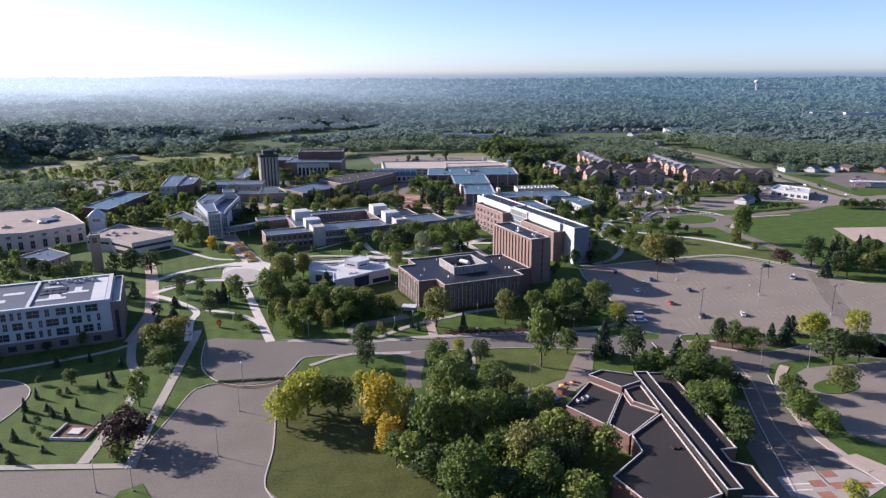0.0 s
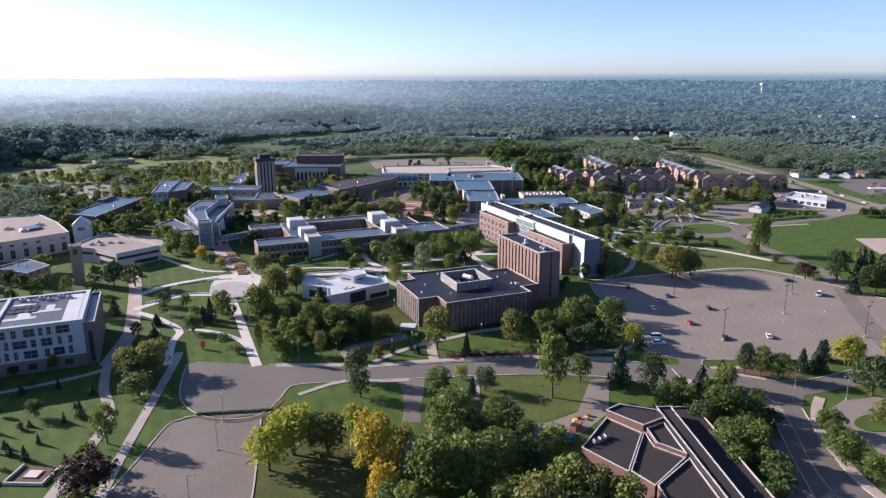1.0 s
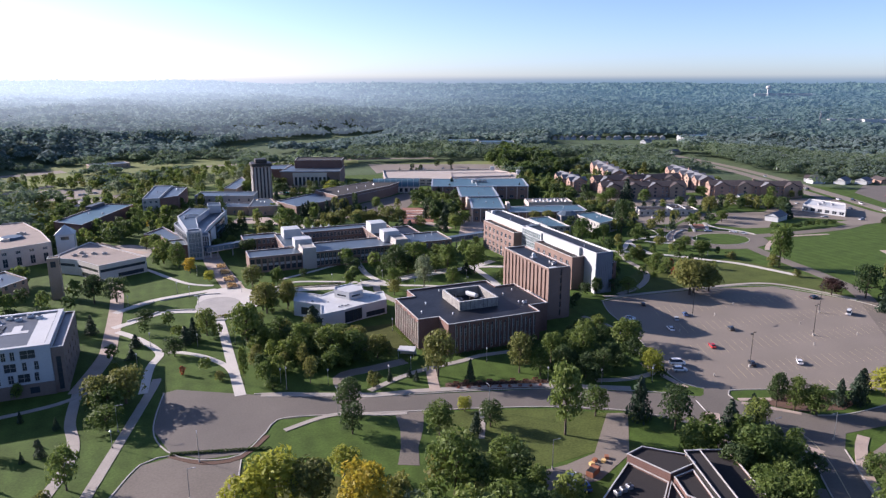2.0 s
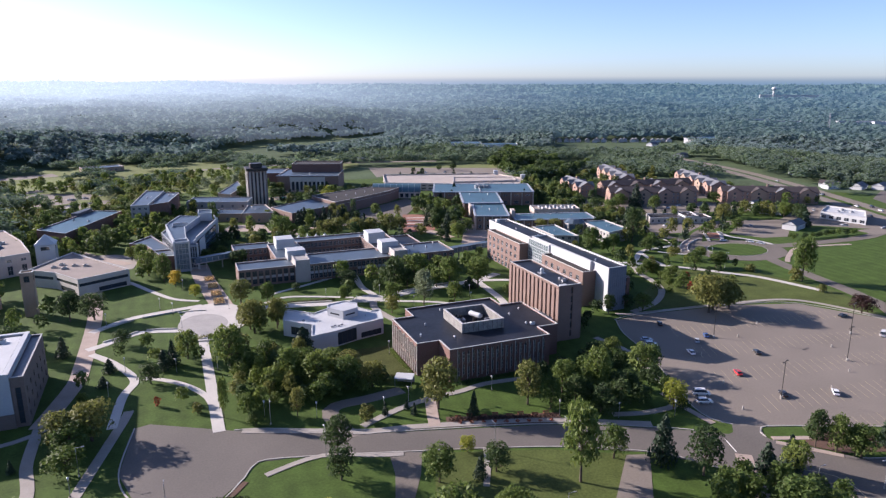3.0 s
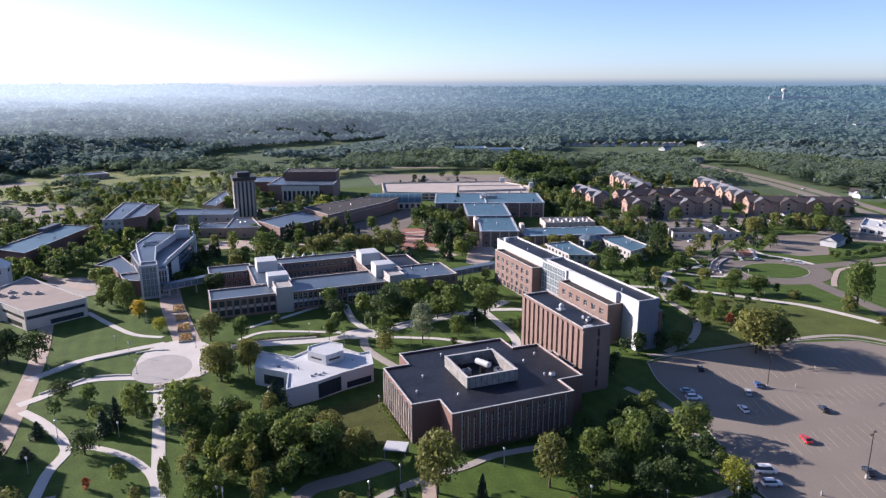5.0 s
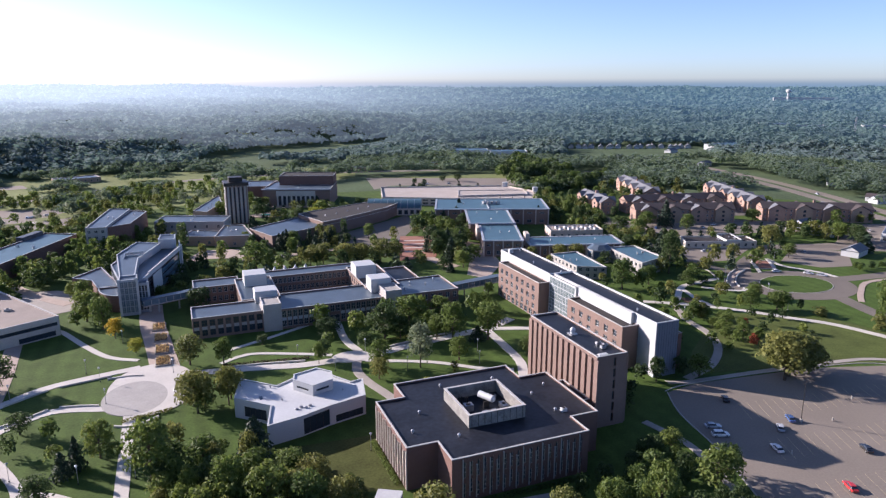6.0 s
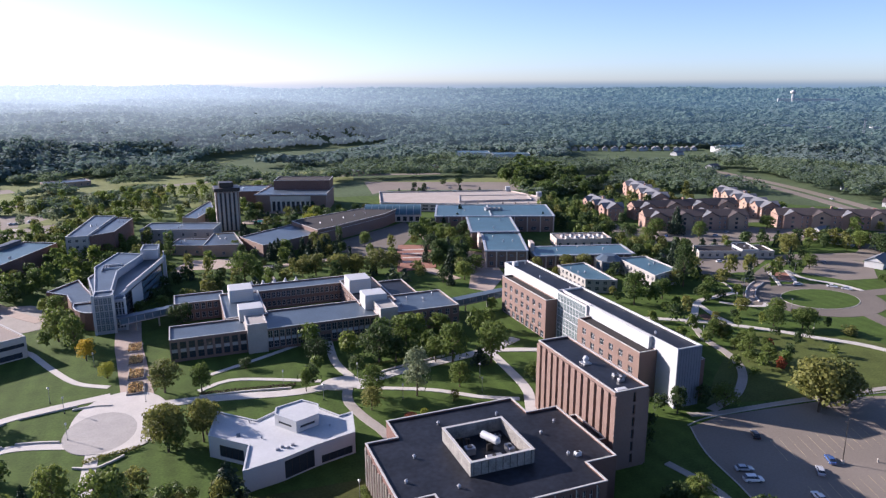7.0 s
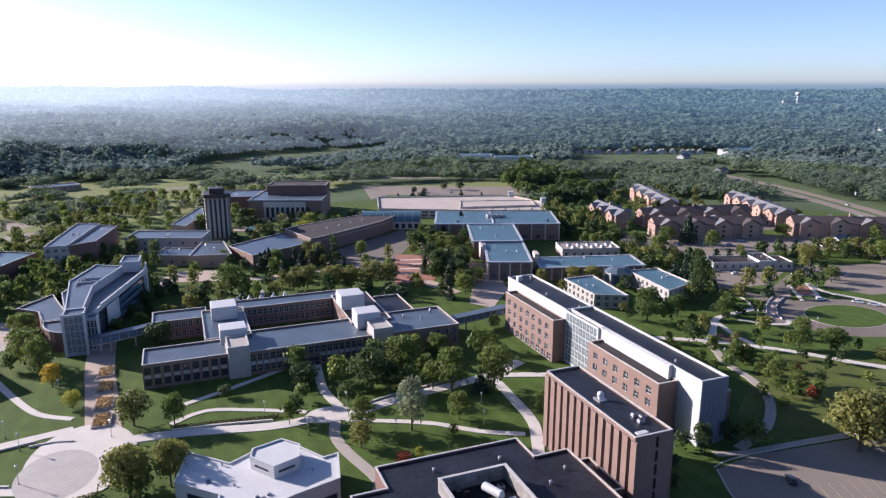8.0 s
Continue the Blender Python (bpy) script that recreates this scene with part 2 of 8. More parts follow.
def add_box(bm, x0, y0, z0, x1, y1, z1, mi=0):
    v = [bm.verts.new((x, y, z)) for z in (z0, z1) for x, y in ((x0, y0), (x1, y0), (x1, y1), (x0, y1))]
    for f in ((3, 2, 1, 0), (4, 5, 6, 7), (0, 1, 5, 4), (1, 2, 6, 5), (2, 3, 7, 6), (3, 0, 4, 7)):
        bm.faces.new([v[i] for i in f]).material_index = mi
    return v


def box(*c):
    bm = bmesh.new()
    add_box(bm, *c)
    return bm


def bevel_box(x0, y0, z0, x1, y1, z1, r=0.05):
    bm = box(x0, y0, z0, x1, y1, z1)
    bmesh.ops.bevel(bm, geom=bm.edges[:], offset=r, segments=1, affect="EDGES")
    return bm


def tube(r0, r1, z0, z1, n=10, x=0.0, y=0.0, bm=None):
    bm = bm or bmesh.new()
    lo = [bm.verts.new((x + r0 * math.cos(2 * math.pi * i / n), y + r0 * math.sin(2 * math.pi * i / n), z0)) for i in range(n)]
    hi = [bm.verts.new((x + r1 * math.cos(2 * math.pi * i / n), y + r1 * math.sin(2 * math.pi * i / n), z1)) for i in range(n)]
    for i in range(n):
        bm.faces.new((lo[i], lo[(i + 1) % n], hi[(i + 1) % n], hi[i]))
    bm.faces.new(hi)
    return bm


def inset(pts, d):
    """A counter-clockwise outline moved inwards by d."""
    out, k = [], len(pts)
    for i in range(k):
        p, q, r = Vector(pts[i - 1]), Vector(pts[i]), Vector(pts[(i + 1) % k])
        a, b = (q - p).normalized(), (r - q).normalized()
        na, nb = Vector((-a.y, a.x)), Vector((-b.y, b.x))
        s = 1 + na.dot(nb)
        w = (na + nb) / max(s, 0.25)
        out.append((q.x + w.x * d, q.y + w.y * d))
    return out


def slab(name, pts, z, material, low=-0.3, label="", category="", parent=None, kind="structure"):
    """A flat sheet of ground or paving with upright edges."""
    bm = bmesh.new()
    top = [bm.verts.new((x, y, z)) for x, y in pts]
    bot = [bm.verts.new((x, y, low)) for x, y in pts]
    f = bm.faces.new(top)
    k = len(pts)
    for i in range(k):
        bm.faces.new((top[i], bot[i], bot[(i + 1) % k], top[(i + 1) % k]))
    bm.normal_update()
    if f.normal.z < 0:
        bmesh.ops.reverse_faces(bm, faces=bm.faces[:])
    if category in ("road", "car park", "plaza"):
        block(pts)
    ob = part(name, bm, material, parent)
    return tagged(ob, label, category, kind=kind) if parent is None else ob


def curve_points(pts, step=3.0):
    """A smooth line through the points."""
    out, k = [], len(pts)
    for i in range(k - 1):
        p0, p1, p2, p3 = (Vector(pts[max(i - 1, 0)]), Vector(pts[i]), Vector(pts[i + 1]), Vector(pts[min(i + 2, k - 1)]))
        m = max(2, int((p2 - p1).length / step))
        for j in range(m):
            t = j / m
            out.append(0.5 * (2 * p1 + (p2 - p0) * t + (2 * p0 - 5 * p1 + 4 * p2 - p3) * t * t + (3 * p1 - p0 - 3 * p2 + p3) * t ** 3))
    return out + [Vector(pts[-1])]


def ribbon(name, pts, width, z, material, label="", category="", low=-0.3, off=0.0, parent=None, kind="structure"):
    """A walk, road or kerb along a smooth line."""
    line = curve_points(pts)
    bm = bmesh.new()
    rows = []
    for i, p in enumerate(line):
        d = (line[min(i + 1, len(line) - 1)] - line[max(i - 1, 0)]).normalized()
        n = Vector((-d.y, d.x))
        a, b = p + n * (off + width / 2), p + n * (off - width / 2)
        rows.append([bm.verts.new(v) for v in ((a.x, a.y, low), (a.x, a.y, z), (b.x, b.y, z), (b.x, b.y, low))])
    for r, s in zip(rows, rows[1:]):
        for j in range(3):
            bm.faces.new((r[j], r[j + 1], s[j + 1], s[j]))
    for r in (rows[0], rows[-1]):
        bm.faces.new(r)
    if category in ("road", "walk"):
        for p in line:
            block([(p.x - width / 2, p.y - width / 2), (p.x + width / 2, p.y - width / 2), (p.x + width / 2, p.y + width / 2), (p.x - width / 2, p.y + width / 2)], 0.5)
    bmesh.ops.recalc_face_normals(bm, faces=bm.faces[:])
    ob = part(name, bm, material, parent)
    return tagged(ob, label, category, kind=kind) if parent is None else ob


WINDOW_MESH = {}


def window_mesh(w, h, nx, ny, frame_mat, glass_mat, fine=True):
    """Frame with glazing bars, and its pane; alike windows share both."""
    key = (round(w, 2), round(h, 2), nx, ny, frame_mat.name, glass_mat.name, fine)
    if key not in WINDOW_MESH:
        bm, t = bmesh.new(), min(0.12, w * 0.12)
        us = [0, t] + [w * i / nx + s for i in range(1, nx) for s in (-0.045, 0.045)] + [w - t, w]
        vs = [0, t] + [h * i / ny + s for i in range(1, ny) for s in (-0.045, 0.045)] + [h - t, h]
        front = [[bm.verts.new((u, 0, v)) for u in us] for v in vs]
        back = {}
        for j in range(len(vs) - 1):
            for i in range(len(us) - 1):
                c = [(j, i), (j, i + 1), (j + 1, i + 1), (j + 1, i)]
                if i % 2 and j % 2:
                    for a, b in zip(c, c[1:] + c[:1]):
                        for q in (a, b):
                            if q not in back:
                                back[q] = bm.verts.new((us[q[1]], 0.07, vs[q[0]]))
                        bm.faces.new((front[b[0]][b[1]], front[a[0]][a[1]], back[a], back[b]))
                else:
                    bm.faces.new([front[a][b] for a, b in c])
        if not fine:
            quad(bm, (t, 0.06, t), (w - t, 0.06, t), (w - t, 0.06, h - t), (t, 0.06, h - t), 1)
        me = bpy.data.meshes.new("window")
        bm.to_mesh(me)
        bm.free()
        me.materials.append(frame_mat)
        if not fine:
            me.materials.append(glass_mat)
        gm = bmesh.new()
        quad(gm, (t, 0.06, t), (w - t, 0.06, t), (w - t, 0.06, h - t), (t, 0.06, h - t))
        ge = bpy.data.meshes.new("pane")
        gm.to_mesh(ge)
        gm.free()
        ge.materials.append(glass_mat)
        WINDOW_MESH[key] = me, ge
    return WINDOW_MESH[key]


def mass(root, pts, z0, z1, wall, roof, cope=None, wins=None, parapet=0.6, thick=0.34, frame_mat=None, glass=None, bars=(2, 2), deep=0.25, wall_name="wall", fine=True):
    """A storeyed block on a counter-clockwise outline: walls with openings that go in, windows, roof, parapet and coping."""
    cope, frame_mat, glass, wins = cope or COPING, frame_mat or DARKMETAL, glass or GLASS, wins or {}
    block([root.matrix_world @ Vector((x, y, 0)) for x, y in pts])
    k, bm = len(pts), bmesh.new()
    for i in range(k):
        a, b = Vector(pts[i]), Vector(pts[(i + 1) % k])
        length = (b - a).length
        d = (b - a) / length
        nrm = Vector((d.y, -d.x))
        def at(u, v, back=0.0, a=a, d=d, nrm=nrm):
            p = a + d * u - nrm * back
            return (p.x, p.y, z0 + v)
        holes = [(max(0.05, u0), min(length - 0.05, u1), v0, v1) for u0, u1, v0, v1 in wins.get(i, ())]
        us = sorted({0.0, length, *(round(h[0], 3) for h in holes), *(round(h[1], 3) for h in holes)})
        vs = sorted({0.0, z1 - z0, *(round(h[2], 3) for h in holes), *(round(h[3], 3) for h in holes)})
        if not holes:
            quad(bm, at(0, 0), at(length, 0), at(length, z1 - z0), at(0, z1 - z0))
        else:
            for va, vb in zip(vs, vs[1:]):
                start = None
                for ua, ub in zip(us, us[1:]):
                    um, vm = (ua + ub) / 2, (va + vb) / 2
                    solid = not any(h[0] < um < h[1] and h[2] < vm < h[3] for h in holes)
                    if solid and start is None:
                        start = ua
                    if start is not None and (not solid or ub == us[-1]):
                        end = ub if solid else ua
                        quad(bm, at(start, va), at(end, va), at(end, vb), at(start, vb))
                        start = None
        ang = math.degrees(math.atan2(d.y, d.x))
        for u0, u1, v0, v1 in holes:
            quad(bm, at(u0, v0), at(u0, v1), at(u0, v1, deep), at(u0, v0, deep))
            quad(bm, at(u1, v0, deep), at(u1, v1, deep), at(u1, v1), at(u1, v0))
            quad(bm, at(u0, v0, deep), at(u1, v0, deep), at(u1, v0), at(u0, v0))
            quad(bm, at(u0, v1), at(u1, v1), at(u1, v1, deep), at(u0, v1, deep))
            x, y, z = at(u0, v0, deep - 0.08)
            me, ge = window_mesh(u1 - u0, v1 - v0, *bars, frame_mat, glass, fine)
            wo = share("window", me, root, pose(x, y, z, 0, 0, ang))
            if fine:
                share("pane", ge, wo)
    part(wall_name, bm, wall, root)
    if parapet:
        inn = inset(pts, thick)
        bm = bmesh.new()
        ov = [bm.verts.new((*p, z1)) for p in pts], [bm.verts.new((*p, z1)) for p in inn], [bm.verts.new((*p, z1 - parapet)) for p in inn]
        for i in range(k):
            j = (i + 1) % k
            bm.faces.new((ov[0][i], ov[0][j], ov[1][j], ov[1][i]))
            bm.faces.new((ov[1][i], ov[1][j], ov[2][j], ov[2][i]))
        part("parapet", bm, wall, root)
        outer, inner = inset(pts, -0.06), inset(pts, thick + 0.04)
        bm = bmesh.new()
        r = [[bm.verts.new((*p, z)) for p in ring] for ring, z in ((outer, z1 - 0.12), (outer, z1 + 0.06), (inner, z1 + 0.06), (inner, z1 - 0.12))]
        for i in range(k):
            j = (i + 1) % k
            for s in range(3):
                bm.faces.new((r[s][i], r[s][j], r[s + 1][j], r[s + 1][i]))
        part("coping", bm, cope, root)
        flat = inset(pts, thick - 0.02)
        bm = bmesh.new()
        f = bm.faces.new([bm.verts.new((*p, z1 - parapet)) for p in flat])
    else:
        bm = bmesh.new()
        over = inset(pts, -0.35)
        lo, hi = [bm.verts.new((*p, z1 - 0.02)) for p in over], [bm.verts.new((*p, z1 + 0.3)) for p in over]
        bm.faces.new(hi)
        for i in range(k):
            bm.faces.new((lo[i], lo[(i + 1) % k], hi[(i + 1) % k], hi[i]))
    part("roof", bm, roof, root)


def rect(x0, y0, x1, y1):
    return [(x0, y0), (x1, y0), (x1, y1), (x0, y1)]


def bays(length, n, w, rows, start=0.0, end=None):
    """n openings w wide, evenly spread from start to end, in rows of (sill, height)."""
    end = length if end is None else end
    step = (end - start) / n
    return [(start + step * (i + 0.5) - w / 2, start + step * (i + 0.5) + w / 2, v, v + h) for i in range(n) for v, h in rows]


def roof_unit(root, x, y, z, sx=2.0, sy=1.4, h=1.2, material=None, name="roof_unit"):
    u = part(name, bevel_box(x - sx / 2, y - sy / 2, z, x + sx / 2, y + sy / 2, z + h, 0.08), material or STEEL, root)
    bm = tube(min(sx, sy) * 0.32, min(sx, sy) * 0.32, z + h, z + h + 0.18, 10, x, y)
    part("fan_cowl", bm, DARKMETAL, u)


def vent(root, x, y, z, r=0.35, h=0.9):
    v = part("vent", tube(r * 0.6, r * 0.6, z, z + h * 0.6, 8, x, y), STEEL, root)
    part("vent_cap", tube(r, r * 0.5, z + h * 0.6, z + h, 8, x, y), STEEL, v)


# ---- ground ----
def ground_sheet():
    """One sheet of ground to the horizon: turf within the grounds, woodland floor beyond."""
    rs = [0, 60, 120, 200, 300, 400, 520, 640, *range(700, 1500, 40), *range(1500, 4701, 160)]
    n = 150
    bm = bmesh.new()
    mid = bm.verts.new((130, 200, 0))
    spots = [[(130 + r * math.cos(2 * math.pi * i / n), 200 + r * math.sin(2 * math.pi * i / n)) for i in range(n)] for r in rs[1:]]
    rings = [[bm.verts.new((x, y, hill(x, y))) for x, y in ring] for ring in spots]
    for i in range(n):
        bm.faces.new((mid, rings[0][i], rings[0][(i + 1) % n]))
    for k, (a, b) in enumerate(zip(rings, rings[1:])):
        for i in range(n):
            f = bm.faces.new((a[i], b[i], b[(i + 1) % n], a[(i + 1) % n]))
            f.material_index = 1 if rs[k + 1] >= 520 else 0
    return tagged(part("ground", bm, (LAWN, FLOOR), None), "green turf grounds running out into woodland floor", "ground", kind="structure")


ground_sheet()

# lawns with a drier look, meadows
slab("dry_lawn", [(15, 148), (20, 167), (27, 199), (40, 196), (62, 172), (60, 130), (40, 110), (20, 130)], 0.03, DRY, label="rough drying grass slope under yellowing trees", category="lawn")
slab("south_lawn", [(84, 208), (113, 198), (134, 186.4), (118, 172), (96, 170), (77, 190)], 0.03, GRASS, label="shaded patchy lawn beside the road", category="lawn")
slab("hall_lawn", [(72, 262), (96, 256), (96, 284), (70, 286)], 0.03, DRY, label="dry lawn beside the brick hall", category="lawn")
slab("east_lawn", [(204, 284), (250, 274), (281, 265), (296, 236), (310, 268), (300, 306), (262, 330), (222, 300)], 0.03, GRASS, label="sunlit green lawn above the car park", category="lawn")
slab("sports_field", [(351, 317), (384, 331), (467, 322), (480, 290), (420, 240), (376, 262), (334, 267)], 0.03, LAWN, label="flat green mown sports field", category="field")
slab("infield", [(391, 292), (424, 280), (400, 246), (369, 260)], 0.07, PAVER, label="bare pinkish dirt infield", category="field")
for k, pts in enumerate(([(-460, 590), (-60, 640), (60, 700), (228, 812), (250, 900), (20, 935), (-420, 920)], [(62, 1010), (110, 1086), (175, 1164), (255, 1190), (370, 1236), (376, 1222), (260, 1170), (188, 1138), (132, 1056), (84, 994)], [(-30, 1002), (40, 1016), (52, 1003), (-20, 982)], [(640, 560), (760, 520), (820, 640), (700, 700)], [(900, 900), (1100, 860), (1140, 960), (940, 1000)],
            [(235, 800), (240, 738), (344, 699), (390, 780)], [(-60, 600), (20, 680), (0, 720), (-120, 640)], [(-108, 896), (-62, 972), (-20, 958), (-46, 881), (-92, 850)])):
    slab("meadow", pts, 0.05 + 0.006 * k, MEADOW, label="open pale green meadow among the woods", category="meadow")

# asphalt
slab("south_car_park", [(28, 203), (21, 167), (16, 148), (21, 135), (21, 60), (-60, 60), (-125, 160), (-120, 210), (-44, 181), (-15, 170), (-4, 194), (4, 210), (11, 211), (19, 204)], 0.05, DARKLOT, label="worn pinkish grey asphalt car park, empty", category="car park")
slab("turning_area", [(10, 252), (7, 228), (11, 214), (19, 207), (28, 206), (36, 215), (40, 221), (50, 219.5), (75, 212), (114, 199), (138, 186), (148, 174), (164, 161), (168, 152), (156, 136), (145, 120), (128, 94), (152, 90), (155, 112), (163, 128), (176, 147), (184, 153), (207, 151), (224, 140), (240, 150), (220, 160), (196, 160), (186, 163), (178, 173), (168, 183), (156, 191), (146, 197), (119, 210), (78, 222), (67, 225), (48, 236), (36, 240), (14, 253)], 0.06, ASPHALT, label="grey asphalt road with a wide turning area", category="road")
slab("main_car_park", [(203, 277), (190, 275), (184, 262), (180, 244), (174, 226), (168, 210), (165.4, 203), (165, 195), (168.4, 190), (174.2, 185.8), (187.2, 181.6), (249, 155), (330, 150), (330, 196), (306, 199), (297, 207), (293, 235), (277, 263), (249, 272)], 0.05, LOT, label="large worn pinkish asphalt car park with a few cars", category="car park")
slab("car_park_entrance", [(168.2, 190.2), (165, 186.6), (161.8, 186), (171.6, 179), (171.4, 181.4), (174.3, 185.9)], 0.055, ASPHALT, label="asphalt car park entrance", category="road")
slab("east_car_park", [(174, 136), (180, 143), (192, 146), (222, 140), (260, 120), (220, 80), (169, 103), (166, 111), (175, 124)], 0.05, LOT, label="small pinkish asphalt car park with a planted island", category="car park")
slab("service_yard", [(136, 186), (130, 188), (114, 171), (104, 169), (96, 169), (94, 161), (108, 160), (122, 167)], 0.07, LOT, label="worn asphalt service yard and drive", category="road")
slab("south_drive", [(72.7, 212.6), (81, 210), (77, 200), (72.4, 191.5), (69.6, 183), (64.6, 185.4), (68.1, 193.3), (71, 202.3)], 0.058, DARKLOT, label="shaded asphalt side drive", category="road")
slab("dorm_car_park", [(314, 474), (338, 521), (352, 505), (420, 486), (480, 440), (470, 424), (400, 446), (352, 447)], 0.05, LOT, label="grey asphalt car park before the brick dormitories", category="car park")
slab("far_dorm_car_park", [(425, 500), (445, 492), (492, 575), (470, 590)], 0.05, ASPHALT, label="asphalt car park between the dormitories", category="car park")
slab("office_car_park", [(307, 400), (334, 396), (362, 412), (372, 407), (430, 380), (440, 400), (330, 430)], 0.05, LOT, label="pinkish asphalt car park beside low offices", category="car park")
slab("north_car_park", [(222, 720), (244, 738), (344, 699), (380, 680), (420, 720), (260, 790), (236, 800)], 0.1, LOT, label="wide pale car park behind the parking deck", category="car park")
slab("west_drive", [(-120, 250), (-56, 243.5), (-49, 239.6), (-44.5, 233), (-43.6, 226), (-46, 216), (-52, 204), (-70, 192), (-120, 205)], 0.06, ASPHALT, label="grey asphalt drive beside the white building", category="road")
ribbon("kerb", [(-64, 244.8), (-56, 243.5), (-49, 239.6), (-44.5, 233), (-43.6, 226), (-46, 216), (-52, 204)], 0.35, 0.2, KERB, "pale concrete kerb", "kerb")
slab("store_car_park", [(418, 402), (424, 384), (452, 360), (472, 350), (498, 366), (497, 396), (512, 432), (486, 440), (452, 420)], 0.065, LOT, label="worn asphalt car park round a white store", category="car park")
slab("sales_lot", [(543, 398), (568, 380), (628, 420), (646, 446), (612, 466), (566, 440)], 0.07, ASPHALT, label="asphalt sales lot full of parked cars", category="car park")
ribbon("east_road", [(224, 141), (262, 190), (304, 238), (314, 262), (320, 289), (324, 308), (329, 326)], 7.5, 0.06, DARKLOT, "grey asphalt road past the field to the roundabout", "road")
ribbon("ring_exit", [(294, 352), (305, 366), (316, 370), (340, 392), (382, 408), (430, 392), (500, 360)], 7.5, 0.062, DARKLOT, "grey asphalt road beyond the roundabout", "road")
ribbon("field_road", [(352, 347), (381, 344), (426, 343), (462, 352), (502, 358)], 8, 0.066, DARKLOT, "grey asphalt road along the sports field", "road")
ribbon("north_road", [(316, 370), (312, 400), (318, 430), (312, 472), (338, 521), (380, 620)], 7, 0.055, DARKLOT, "grey asphalt campus road", "road")
ribbon("highway", [(492, 300), (499, 364), (530, 440), (570, 540), (600, 640), (620, 760)], 11, 0.08, LOT, "pale wide road beyond the dormitories", "road", off=8.5)
ribbon("highway", [(492, 300), (499, 364), (530, 440), (570, 540), (600, 640), (620, 760)], 11, 0.08, LOT, "pale carriageway beyond the dormitories", "road", off=-8.5)
ribbon("cross_road", [(440, 352), (470, 352), (500, 356), (540, 352), (640, 330)], 14, 0.075, LOT, "pale asphalt cross road", "road")
ribbon("road_verge", [(-300, 560), (-160, 665), (-77, 755), (-33, 795), (34, 838), (120, 862)], 26, 0.13, MEADOW, "pale grass verge beside the road", "verge")
ribbon("west_road", [(-300, 560), (-160, 665), (-77, 755), (-33, 795), (34, 838), (120, 862), (250, 850), (330, 830)], 11, 0.16, LOT, "pale road through the trees", "road")
ribbon("lower_drive", [(66, 224), (63, 238), (66, 244), (76, 245), (88, 247)], 5, 0.065, LOT, "narrow asphalt drive under trees", "road")

for x, y, L, w, rz in ((-60, 705, 60, 30, -20), (-120, 850, 80, 26, 20), (-30, 655, 50, 26, 30), (450, 720, 90, 40, 30), (-220, 760, 70, 24, 15)):
    m = pose(x, y, 0, 0, 0, rz)
    slab("far_car_park", [tuple((m @ Vector((u * L / 2, v * w / 2, 0)))[:2]) for u, v in ((-1, -1), (1, -1), (1, 1), (-1, 1))], 0.12, LOT, label="far pale car park among trees", category="car park")

slab("west_lawn", [(-74, 623), (-49, 633), (-52, 663), (-80, 656)], 0.09, GRASS, label="pale green lawn beside a car park", category="lawn")
slab("west_car_park", [(-80, 659), (-52, 666), (-45, 671), (-48, 693), (-85, 683)], 0.1, LOT, label="pale asphalt car park among trees", category="car park")
ribbon("west_path", [(-47, 626), (-47, 645), (-46, 667)], 6.0, 0.14, CONCRETE, "pale concrete drive", "walk")

# roundabout
def oval(cx, cy, a, b, n=40, turn=0.0):
    return [(cx + a * math.cos(2 * math.pi * i / n + turn), cy + b * math.sin(2 * math.pi * i / n + turn)) for i in range(n)]


slab("roundabout", oval(328, 348, 28.5, 24), 0.085, DARKLOT, label="asphalt roundabout lane", category="road")
slab("roundabout_kerb", oval(328, 348.5, 18.4, 14.4), 0.2, KERB, label="pale kerb ring of the roundabout", category="kerb")
slab("roundabout_island", oval(328, 348.5, 18, 14), 0.24, LAWN, label="oval green lawn island in the roundabout", category="lawn")
slab("splitter_island", [(334, 377), (342, 374), (350, 387), (342, 391)], 0.22, REDPAVE, label="red brick island with pale kerb at the roundabout", category="traffic island")
for pts in ([(334, 377), (342, 374), (350, 387), (342, 391), (334, 377)], [(300, 372), (306, 384), (304, 398)]):
    ribbon("kerb", pts, 0.8, 0.3, KERB, "pale concrete kerb", "kerb")
slab("roundabout_car_park", [(357, 384), (366, 366), (384, 362), (411, 386), (388, 405)], 0.075, LOT, label="pinkish asphalt car park near the roundabout", category="car park")
ribbon("tan_path", [(332, 317), (346, 328), (366, 338), (401, 333)], 2.6, 0.16, PAVER, "tan gravel path across grass", "walk")
slab("car_park_island", oval(189, 132.5, 8.5, 4.5, 24, 0.3), 0.2, LAWN, label="kerbed green island in the small car park", category="lawn")

